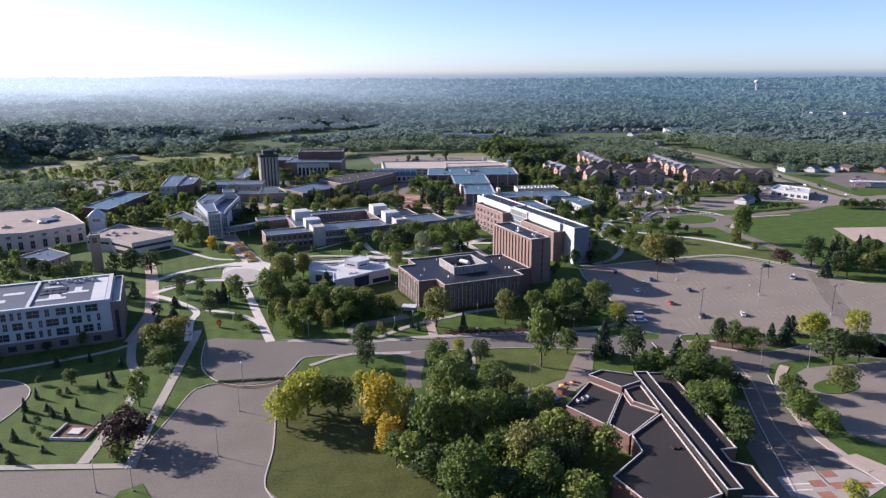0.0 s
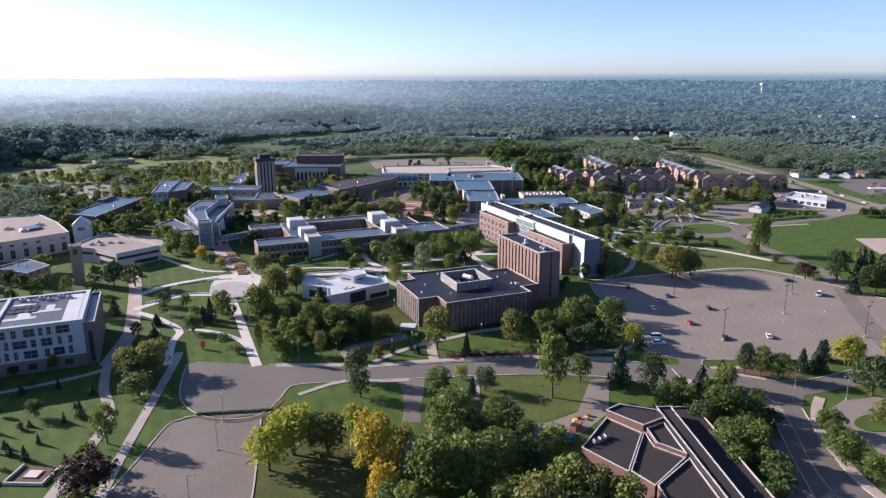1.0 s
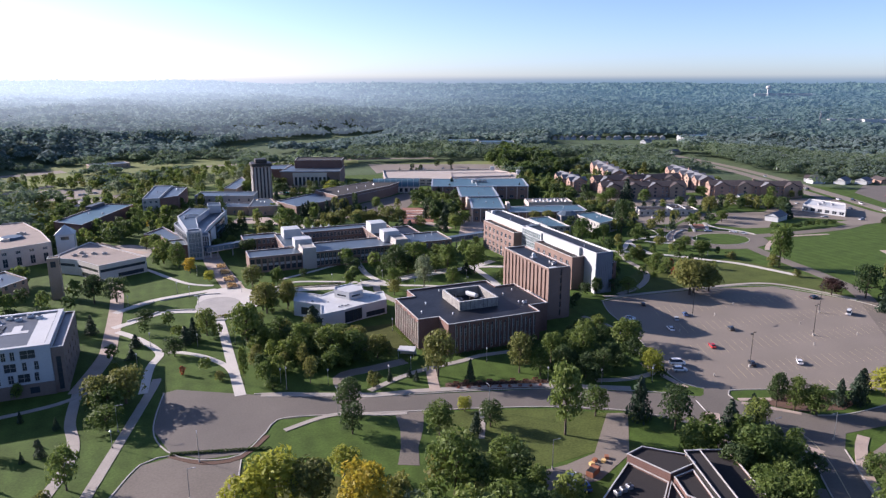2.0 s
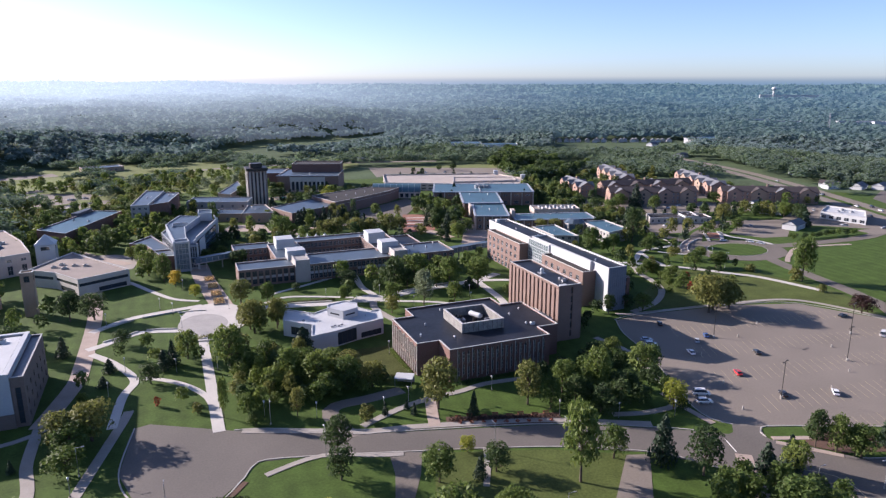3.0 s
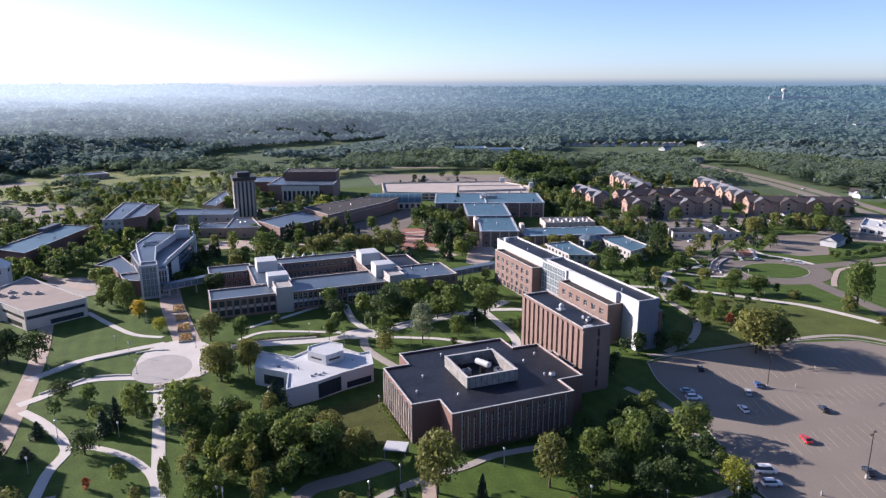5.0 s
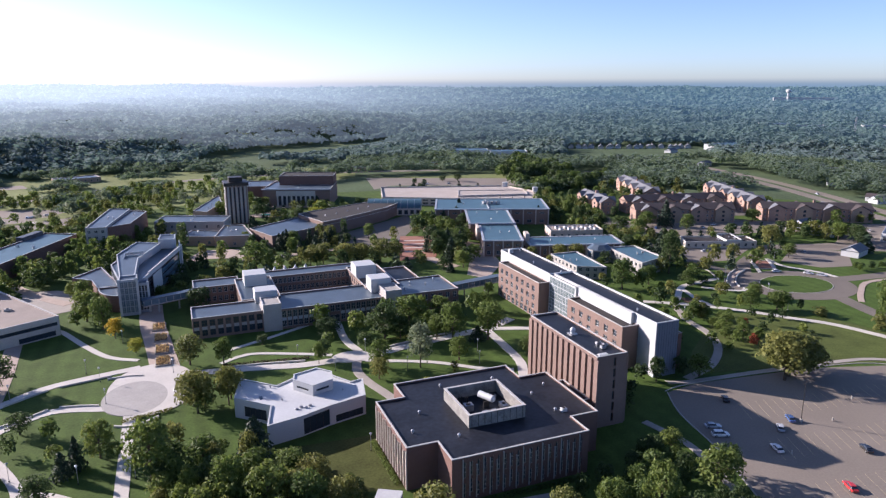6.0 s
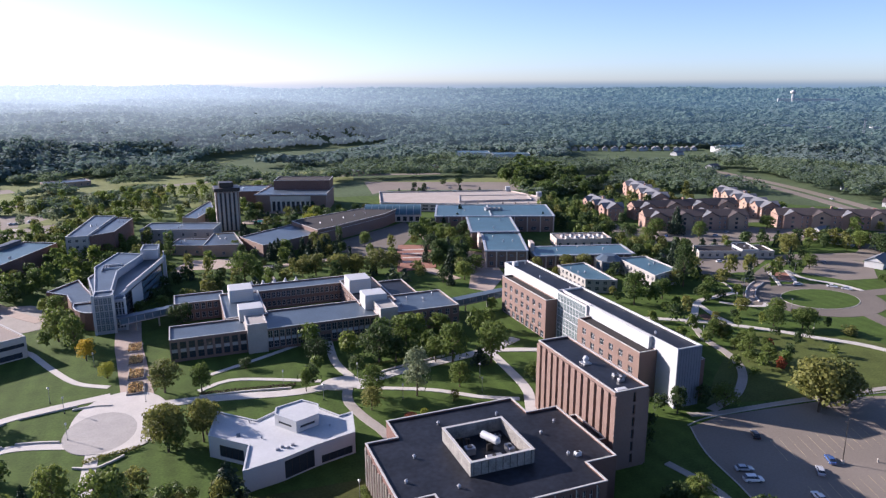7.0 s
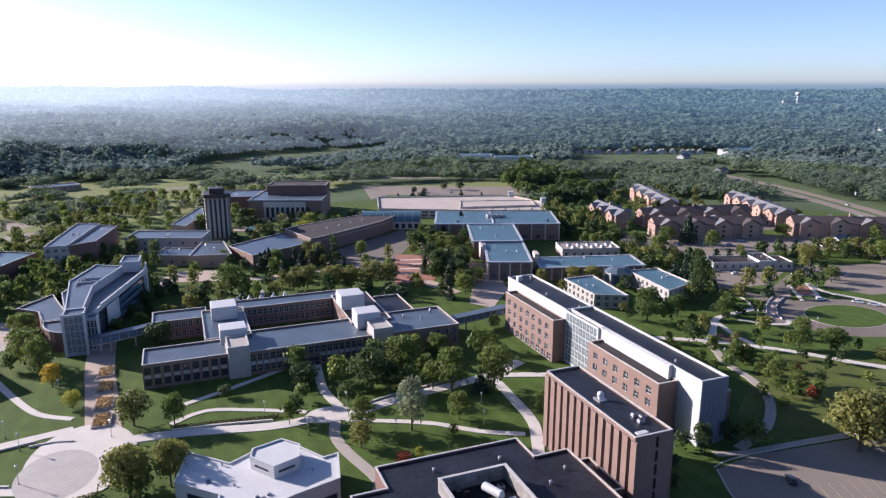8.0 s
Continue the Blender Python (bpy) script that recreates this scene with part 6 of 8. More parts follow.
LABELS = {"green": "leafy green broadleaf tree on the grounds", "dark": "dense dark green broadleaf tree", "light": "light green leafy tree", "olive": "olive green tree turning yellow",
          "yellow": "autumn tree with yellow-green leaves", "orange": "golden orange autumn tree", "red": "small bright red autumn shrub", "purple": "dark purple-leaved beech tree", "grey": "thin grey-green leafy tree", "shrub": "low rounded green shrub"}
PROTO = {}
for k, kind in enumerate(LABELS):
    col = "olive" if kind == "shrub" else kind
    PROTO[kind] = [broadleaf(col, 10 * k + s, 12 if kind in ("shrub", "red") else 23 + 3 * s, 60 if kind in ("shrub", "red") else 76, 0.06 if kind in ("shrub", "red") else 0.034, 0.0 if kind in ("shrub", "red") else 0.12 + 0.05 * s,
                             "shrub" if kind in ("shrub", "red") else "tree", LABELS[kind], 0.12 if kind == "grey" else 0.0) for s in range(2)]
PROTO["spruce"] = [spruce(77 + s, "dark green conical spruce") for s in range(2)]
USED = set()
plant_rng = random.Random(11)


def plant(kind, rows):
    """Stand trees of a kind at (x, y), so high and so wide."""
    for x, y, h, w in rows:
        proto = plant_rng.choice(PROTO[kind])
        m = pose(x, y, 0, 0, 0, plant_rng.uniform(0, 360)) @ Matrix.Diagonal((w * 1.08, w * 1.08, h, 1))
        if proto.name not in USED:
            USED.add(proto.name)
            proto.matrix_world = m
        else:
            keep = proto.scale.copy()
            proto.scale = (1, 1, 1)
            c = copy_thing(proto, m)
            proto.scale = keep


# trees: place, height and width
plant("spruce", [(-43, 215, 4.7, 2.3), (-42, 208, 3.1, 1.6), (-37, 213, 2.6, 2.0), (-35, 208, 3.1, 1.8), (-31, 204, 4.5, 2.6), (-29, 212, 3.4, 1.5), (-43, 197, 4.0, 2.4), (-42, 185, 3.8, 2.6), (-20, 224, 5.7, 3.2), (-22, 231, 2.1, 1.5), (-18, 239, 4.0, 2.3), (-38, 247, 4.0, 2.7), (-28, 247, 4.1, 1.9), (18, 292, 8.0, 5.8), (21, 295, 10.2, 5.1), (1, 297, 5.2, 5.0), (-15, 317, 8.2, 5.6), (0, 285, 4.1, 4.4), (64, 285, 12.2, 10.5), (78, 233, 4.7, 2.1)])
plant("spruce", [(85, 234, 3.5, 2.0), (86, 230, 4.2, 2.3), (102, 223, 8.5, 3.6), (90, 193, 6.6, 3.9), (156, 167, 10.0, 6.9), (163, 165, 8.9, 4.7), (198, 166, 9.0, 5.0), (203, 164, 11.8, 6.4), (156, 147, 4.9, 3.0), (213, 170, 8.2, 6.4), (307, 227, 18.1, 9.1), (325, 227, 17.0, 6.4), (291, 218, 9.7, 7.1), (153, 339, 6.3, 6.9), (135, 526, 7.2, 7.6), (128, 522, 8.7, 6.2), (141, 531, 8.9, 6.5), (147, 528, 9.6, 7.1), (196, 476, 12.9, 9.5), (190, 456, 13.6, 10.1)])
plant("spruce", [(233, 550, 12.6, 10.2), (300, 415, 17.3, 9.6), (361, 485, 19.6, 12.7)])
plant("shrub", [(-35, 223, 2.4, 2.4), (-37, 196, 2.0, 1.8), (-17, 176, 4.2, 5.2), (-16, 195, 6.8, 6.1), (27, 255, 3.5, 3.4), (72, 231, 5.8, 5.2), (172, 137, 5.6, 3.6), (306, 289, 6.7, 7.9), (302, 271, 3.9, 4.4), (250, 327, 6.9, 6.8), (298, 310, 4.2, 6.9), (134, 316, 3.8, 2.9)])
plant("green", [(-32, 229, 5.8, 5.4), (-12, 205, 12.4, 7.6), (-5, 233, 7.6, 10.5), (-5, 243, 9.5, 11.0), (41, 252, 6.3, 6.9), (42, 241, 4.5, 5.4), (51, 282, 10.0, 10.2), (40, 289, 5.5, 6.8), (71, 271, 8.1, 8.3), (134, 226, 11.6, 8.4), (125, 218, 11.0, 7.2), (208, 281, 7.9, 8.6), (80, 195, 10.2, 9.1), (126, 188, 9.9, 8.1), (182, 168, 11.5, 6.2), (185, 165, 9.3, 6.1), (147, 150, 11.8, 11.5), (137, 135, 9.6, 10.9), (141, 131, 11.2, 8.1), (140, 127, 6.9, 7.3), (162, 125, 8.8, 8.2)])
plant("green", [(160, 121, 7.2, 6.7), (186, 164, 9.5, 9.5), (146, 140, 7.7, 7.2), (158, 157, 3.9, 7.4), (162, 122, 8.5, 9.7), (171, 134, 7.3, 8.6), (160, 113, 7.3, 7.7), (73, 168, 17.1, 14.0), (77, 149, 13.4, 12.0), (57, 124, 15.9, 13.6), (70, 132, 11.6, 10.9), (74, 118, 13.1, 10.2), (48, 145, 9.4, 7.9), (89, 173, 9.5, 10.6), (73, 176, 11.2, 8.7), (309, 288, 22.6, 12.5), (247, 310, 9.0, 6.5), (248, 302, 7.2, 6.4), (278, 328, 9.6, 8.4), (288, 323, 8.5, 8.4)])
plant("green", [(324, 214, 11.4, 8.4), (92, 339, 8.3, 3.9), (134, 364, 13.5, 15.3), (151, 373, 8.3, 9.9), (144, 342, 16.4, 12.0), (111, 328, 10.8, 9.0), (139, 324, 9.4, 8.0), (157, 338, 15.9, 12.4), (168, 358, 7.9, 8.8), (164, 320, 7.0, 6.5), (182, 390, 6.3, 5.5), (139, 346, 9.8, 7.3), (61, 351, 10.0, 7.2), (87, 477, 15.6, 16.5), (8, 446, 11.3, 8.8), (53, 316, 7.3, 8.1), (216, 494, 8.8, 8.9), (162, 525, 10.0, 7.8), (114, 524, 9.5, 9.3), (244, 373, 16.2, 12.6)])
plant("green", [(364, 467, 12.1, 10.2), (429, 475, 9.2, 12.4), (325, 468, 11.7, 11.9), (279, 368, 7.5, 7.2), (261, 375, 10.0, 8.7), (247, 328, 7.4, 6.0), (247, 317, 4.1, 4.6), (242, 305, 4.8, 4.7), (248, 298, 3.8, 3.6), (293, 340, 7.0, 8.1), (290, 322, 8.7, 9.2), (254, 320, 5.2, 5.1), (367, 388, 8.6, 8.5), (349, 490, 10.8, 12.7), (433, 410, 11.2, 12.7), (258, 313, 4.1, 4.6)])
plant("green", [(56, 266, 12.8, 10.1), (72, 254, 11.6, 10.0)])
plant("light", [(64, 259, 13.0, 11.0)])
plant("olive", [(80, 253, 9.2, 8.6), (76, 265, 8.7, 8.8)])
plant("purple", [(-15, 181, 10.5, 15.5), (291, 243, 8.3, 11.0)])
plant("olive", [(-0.5, 249, 12.2, 12.5), (-8, 248, 11.0, 11.0), (51, 316, 14.3, 12.1), (60, 318, 13.6, 7.9), (54, 242, 9.7, 4.5), (94, 231, 16.4, 12.6), (120, 223, 15.0, 9.4), (187, 129, 9.1, 9.4), (41, 176, 12.3, 12.2), (74, 126, 15.8, 11.8), (92, 131, 11.2, 9.6), (240, 272, 14.2, 21.4), (108, 319, 7.9, 7.4), (50, 355, 11.3, 11.1), (50, 321, 11.2, 12.2), (61, 322, 10.7, 9.1), (122, 473, 12.4, 11.5), (133, 468, 12.4, 11.5), (142, 467, 11.4, 9.9), (152, 465, 13.7, 15.5), (162, 469, 10.2, 11.3)])
plant("olive", [(115, 472, 9.8, 9.8), (247, 434, 9.0, 8.7), (255, 431, 9.0, 10.0), (268, 427, 8.1, 9.0), (231, 438, 8.1, 8.0), (374, 408, 15.2, 12.0), (232, 268, 17.5, 16.7)])
plant("dark", [(14, 282, 7.5, 7.9), (4, 321, 6.7, 7.0), (-17, 358, 13.7, 10.3), (-8, 356, 12.2, 11.4), (144, 210, 10.1, 7.2), (133, 217, 10.3, 8.1), (138, 211, 9.3, 7.1), (60, 217, 11.6, 8.4), (58, 205, 9.5, 7.6), (142, 173, 13.7, 9.8), (179, 172, 11.7, 6.0), (140, 149, 8.8, 8.9), (203, 145, 12.9, 14.9), (213, 143, 11.0, 11.5), (53, 135, 9.8, 10.6)])
plant("dark", [(65, 117, 10.7, 11.4), (85, 148, 10.2, 9.4), (83, 123, 10.6, 9.6), (95, 194, 8.3, 7.7), (301, 234, 16.6, 11.5), (298, 217, 13.4, 9.3), (338, 229, 12.5, 11.2), (301, 214, 11.1, 9.3), (101, 364, 7.9, 10.0), (120, 352, 14.9, 13.8), (126, 351, 9.8, 9.1), (192, 283, 9.0, 6.1), (76, 365, 4.2, 5.0), (56, 420, 9.4, 11.6), (71, 461, 9.5, 8.5), (188, 468, 15.5, 12.7), (192, 493, 12.7, 9.9), (283, 387, 22.3, 11.3), (323, 484, 10.4, 12.3), (319, 501, 9.0, 12.7)])
plant("light", [(26, 299, 11.4, 8.7), (39, 282, 17.5, 12.4), (34, 249, 13.6, 3.3), (144, 222, 16.4, 9.1), (166, 228, 11.4, 11.8), (150, 274, 6.2, 5.8), (167, 246, 6.6, 7.1), (112, 182, 22.0, 10.6), (164, 165, 9.3, 7.4), (59, 147, 17.6, 12.9), (68, 146, 16.3, 13.1), (88, 135, 12.1, 11.2), (79, 109, 11.2, 11.0), (12, 418, 14.4, 11.6), (19, 405, 14.9, 9.2), (3, 455, 8.1, 8.1), (213, 524, 9.4, 9.5), (203, 453, 8.8, 10.2), (190, 438, 9.7, 10.7)])
plant("red", [(16, 264, 3.6, 2.0), (259, 312, 4.1, 3.0), (117, 308, 2.6, 5.0), (247, 296, 4.8, 3.4)])
plant("yellow", [(159, 204, 9.6, 8.6), (92, 205, 5.0, 5.1), (144, 162, 4.8, 6.7), (216, 164, 9.5, 10.3), (219, 164, 10.4, 9.2), (235, 160, 10.3, 10.2), (140, 90, 4.5, 6.5), (26, 175, 12.8, 11.4), (33, 180, 14.1, 15.5), (51, 186, 7.5, 8.7), (121, 308, 3.6, 2.7), (32, 374, 5.8, 6.6)])
plant("spruce", [(137, 182.4, 14.0, 8.0), (165, 168, 9.5, 5.5)])
plant("grey", [(58, 155, 12.5, 8.9), (124, 323, 16.8, 9.0)])
plant("orange", [(49, 161, 19.1, 13.1), (48, 150, 11.2, 8.2), (24, 393, 8.7, 7.0)])
plant("orange", [(-10, 606, 9.0, 8.0), (5, 517, 6.0, 5.5), (81, 566, 7.0, 5.5), (27, 602, 7.0, 6.0), (70, 556, 5.0, 5.0)])
plant("yellow", [(144, 600, 9.5, 14.0), (152, 636, 8.0, 8.0)])
plant("spruce", [(105, 515, 11, 7), (115, 503, 9.0, 6), (124, 507, 9, 6), (131, 509, 11, 7), (141, 510, 10, 6), (119, 599, 8, 4), (184, 478, 10, 6), (201, 488, 12, 8), (199, 505, 11, 7), (214, 549, 11, 6), (222, 547, 12, 7), (243, 569, 15, 9), (287, 530, 13, 7), (205, 478, 12, 8), (180, 432, 8, 5), (110, 520, 12, 7), (136, 517, 12, 8)])
plant("dark", [(230, 531, 11, 12), (225, 508, 10, 10), (208, 487, 12, 11), (199, 470, 12, 10), (193, 452, 9, 8), (110, 628, 10, 9), (130, 594, 10, 12), (178, 437, 7, 7), (269, 741, 6, 6), (278, 738, 5, 5), (301, 748, 7, 7), (315, 742, 8, 9), (434, 398, 12, 12), (440, 404, 11, 11), (430, 392, 10, 10)])
plant("light", [(213, 512, 12, 9), (88, 540, 8, 7)])
plant("shrub", [(100, 505, 3, 4), (108, 500, 3, 4), (128, 497, 3.5, 4.5), (144, 499, 4, 5), (150, 500, 3, 4)])
plant("olive", [(236, 270, 15.0, 17.0), (244, 269, 11.0, 12.0)])


def thicket(kinds, outline, n, high, wide, seed, apart=4.0, clear=1.0):
    """n trees strewn loosely over free ground inside an outline."""
    r = random.Random(seed)
    xs, ys = [p[0] for p in outline], [p[1] for p in outline]
    got, tries, rows = [], 0, []
    while len(got) < n and tries < n * 30:
        tries += 1
        x, y = r.uniform(min(xs), max(xs)), r.uniform(min(ys), max(ys))
        if inside(x, y, outline) and free(x, y, clear) and all((x - a) ** 2 + (y - b) ** 2 > apart * apart for a, b in got):
            got.append((x, y))
            h = r.uniform(*high)
            rows.append((r.choice(kinds), x, y, h, min(h * 0.95, r.uniform(*wide)), r.uniform(0, 6.28)))
    for kind in sorted(set(kinds)):
        vs, fs, count = [], [], 0
        for k, x, y, h, w, a in rows:
            if k == kind:
                proto = r.choice(PROTO[kind])
                m = np.array(pose(x, y, 0, 0, 0, math.degrees(a)) @ Matrix.Diagonal((w * 1.08, w * 1.08, h, 1)))
                for v, f in (NEAR if min(ys) < 230 or seed in (21, 22) else AWAY)[proto.name]:
                    vs.append(v @ m[:3, :3].T + m[:3, 3])
                    fs.append(f + count)
                    count += len(v)
        if vs:
            mat_ = LEAF["needle"] if kind == "spruce" else LEAF["olive"] if kind == "shrub" else LEAF[kind]
            tagged(new("thicket", soup("thicket", np.concatenate(vs), np.concatenate(fs), mat_)), "loose thicket of " + (LABELS.get(kind) or "dark green conical spruce trees"), "trees", kind="stuff")


CROWNS = {}
for protos in PROTO.values():
    for p in protos:
        CROWNS[p.name] = []
        for o in p.children:
            me = o.data
            me.calc_loop_triangles()
            co, tr = np.zeros(len(me.vertices) * 3, np.float32), np.zeros(len(me.loop_triangles) * 3, np.int32)
            me.vertices.foreach_get("co", co)
            me.loop_triangles.foreach_get("vertices", tr)
            if o.name.startswith("crown"):
                CROWNS[p.name].append((co.reshape(-1, 3).astype(float), tr.reshape(-1, 3)))


def thinned(v, f, share_, grow):
    """Fewer, larger leaf clumps for trees far from the path."""
    q = v.reshape(-1, 4, 3)
    pick = np.random.default_rng(4).permutation(len(q))[:int(len(q) * share_)]
    q = q[pick]
    mid = q.mean(1, keepdims=True)
    q = mid + (q - mid) * grow
    i = np.arange(len(q))[:, None] * 4
    return q.reshape(-1, 3), np.concatenate([i + [0, 1, 2], i + [0, 2, 3]], 0)


NEAR = {k: [thinned(*c, 0.4, 1.5) for c in v] for k, v in CROWNS.items()}
AWAY = {k: [thinned(*c, 0.14, 2.4) for c in v] for k, v in CROWNS.items()}

thicket(["green", "light", "olive", "dark"], [(38, 246), (58, 246), (74, 256), (72, 272), (62, 288), (40, 304)], 36, (4, 10), (4.5, 8.5), 21, 3.6)
thicket(["green", "dark", "light"], [(58, 247), (84, 251), (86, 261), (66, 268), (52, 262)], 26, (3.5, 7.5), (5, 8), 22, 2.8)
thicket(["dark", "dark", "green"], [(128, 206), (160, 200), (173, 226), (172, 244), (160, 248), (150, 244), (130, 236)], 34, (3.5, 9.5), (4, 7.5), 23, 3.6)
thicket(["green", "dark", "light", "olive"], [(46, 110), (64, 108), (98, 118), (98, 160), (84, 184), (64, 182), (50, 150)], 34, (5, 11), (6, 10), 24, 5.5)
thicket(["green", "dark"], [(126, 108), (150, 118), (160, 150), (148, 166), (134, 160)], 22, (6, 10), (6, 9), 25, 4.0)
thicket(["green", "dark", "light", "dark"], [(-60, 458), (-24, 470), (-8, 486), (0, 500), (-30, 506), (-60, 492)], 26, (6, 11), (6, 9), 26, 4.5)
thicket(["green", "light"], [(6, 412), (16, 412), (22, 440), (14, 446)], 7, (4, 8), (4, 6.5), 53, 4)
thicket(["green", "light", "olive", "dark", "green"], [(-80, 480), (40, 470), (60, 560), (-10, 640), (-90, 600)], 120, (6, 13), (6, 10), 27, 6)
thicket(["green", "olive", "dark", "spruce"], [(60, 442), (200, 442), (210, 500), (180, 560), (100, 520), (60, 520)], 60, (5, 12), (5, 9), 28, 7)
thicket(["dark", "green"], [(184, 440), (204, 440), (212, 500), (222, 545), (205, 560), (186, 500)], 30, (7, 13), (6, 10), 29, 4.5)
thicket(["green", "dark", "olive", "light"], [(206, 296), (262, 330), (300, 360), (300, 420), (250, 440), (208, 400)], 44, (4, 10), (4, 8), 30, 7)
thicket(["green", "dark", "olive", "spruce"], [(290, 380), (480, 380), (500, 440), (380, 470), (320, 470), (290, 440)], 60, (5, 12), (5, 10), 31, 8)
thicket(["green", "dark", "light"], [(300, 470), (345, 500), (352, 620), (330, 640), (296, 520)], 40, (6, 12), (6, 10), 32, 6)
thicket(["green", "dark", "olive"], [(350, 520), (480, 500), (500, 640), (440, 660), (360, 620)], 50, (6, 12), (6, 10), 33, 8)
thicket(["green", "dark", "spruce", "olive"], [(300, 206), (400, 222), (440, 250), (400, 240), (330, 250)], 26, (6, 13), (5, 10), 34, 6)
thicket(["green", "dark"], [(-120, 205), (-20, 260), (-18, 268), (-110, 262)], 12, (3, 6), (3, 5), 35, 6)
thicket(["green", "dark"], [(-140, 300), (-20, 302), (-12, 360), (-40, 400), (-140, 430)], 50, (6, 12), (6, 10), 36, 6)
thicket(["green", "dark", "light"], [(86, 340), (160, 352), (176, 375), (130, 374), (90, 374)], 14, (6, 12), (5, 9), 37, 7)
thicket(["spruce", "dark"], [(-60, 186), (-20, 186), (-16, 215), (-40, 240), (-70, 235)], 10, (2, 4), (1.6, 2.6), 38, 5)
thicket(["green", "light", "olive", "light", "grey"], [(-90, 600), (110, 640), (120, 720), (230, 800), (60, 800), (-140, 760), (-300, 700), (-280, 620)], 260, (6, 13), (6, 11), 39, 6.5)
thicket(["green", "dark", "olive", "spruce"], [(92, 560), (180, 608), (205, 640), (110, 665), (96, 620)], 40, (6, 12), (6, 10), 40, 6)
thicket(["green", "olive", "dark"], [(292, 470), (340, 520), (345, 640), (312, 590), (296, 520)], 40, (5, 11), (5, 9), 41, 6)
thicket(["green", "light", "dark", "dark"], [(206, 290), (300, 300), (300, 340), (250, 335), (210, 330)], 26, (3, 7), (3, 6), 42, 6)
thicket(["green", "dark", "light"], [(-12, 270), (30, 256), (30, 318), (-4, 318)], 8, (4, 8), (4, 6), 43, 9)
thicket(["dark", "green", "olive"], [(424, 424), (452, 404), (462, 420), (444, 446), (430, 446)], 22, (6, 10), (6, 9), 44, 4)
thicket(["green", "dark", "green", "dark"], [(20, 430), (60, 440), (60, 520), (30, 540), (-10, 500)], 36, (5, 10), (5, 9), 45, 5)
thicket(["green", "light", "olive"], [(-60, 690), (10, 690), (60, 740), (40, 800), (-40, 770), (-90, 730)], 60, (4, 9), (5, 9), 46, 5.5)
thicket(["dark", "green"], [(452, 336), (474, 318), (480, 324), (458, 342)], 12, (5, 8), (5, 7), 52, 3.4)
thicket(["dark", "green"], [(374, 352), (428, 350), (430, 354), (376, 357)], 16, (3, 5), (3.5, 5), 47, 2.8)
thicket(["dark", "green", "spruce"], [(236, 690), (330, 670), (350, 690), (344, 700), (250, 735)], 12, (4, 7), (4, 6), 48, 8)
thicket(["dark", "green"], [(348, 640), (392, 640), (455, 690), (450, 880), (395, 790), (352, 740)], 150, (9, 15), (9, 13), 49, 6.5)
thicket(["dark", "green", "olive"], [(296, 430), (330, 440), (325, 470), (300, 466)], 18, (5, 10), (5, 8), 50, 4)

thicket(["dark", "dark", "spruce"], [(176, 262), (204, 280), (208, 292), (203, 296), (182, 292), (170, 272)], 4, (4, 8), (4, 7), 51, 3.6)
for protos in PROTO.values():
    for p in protos:
        if p.name not in USED:
            for o in (*p.children_recursive, p):
                bpy.data.objects.remove(o)


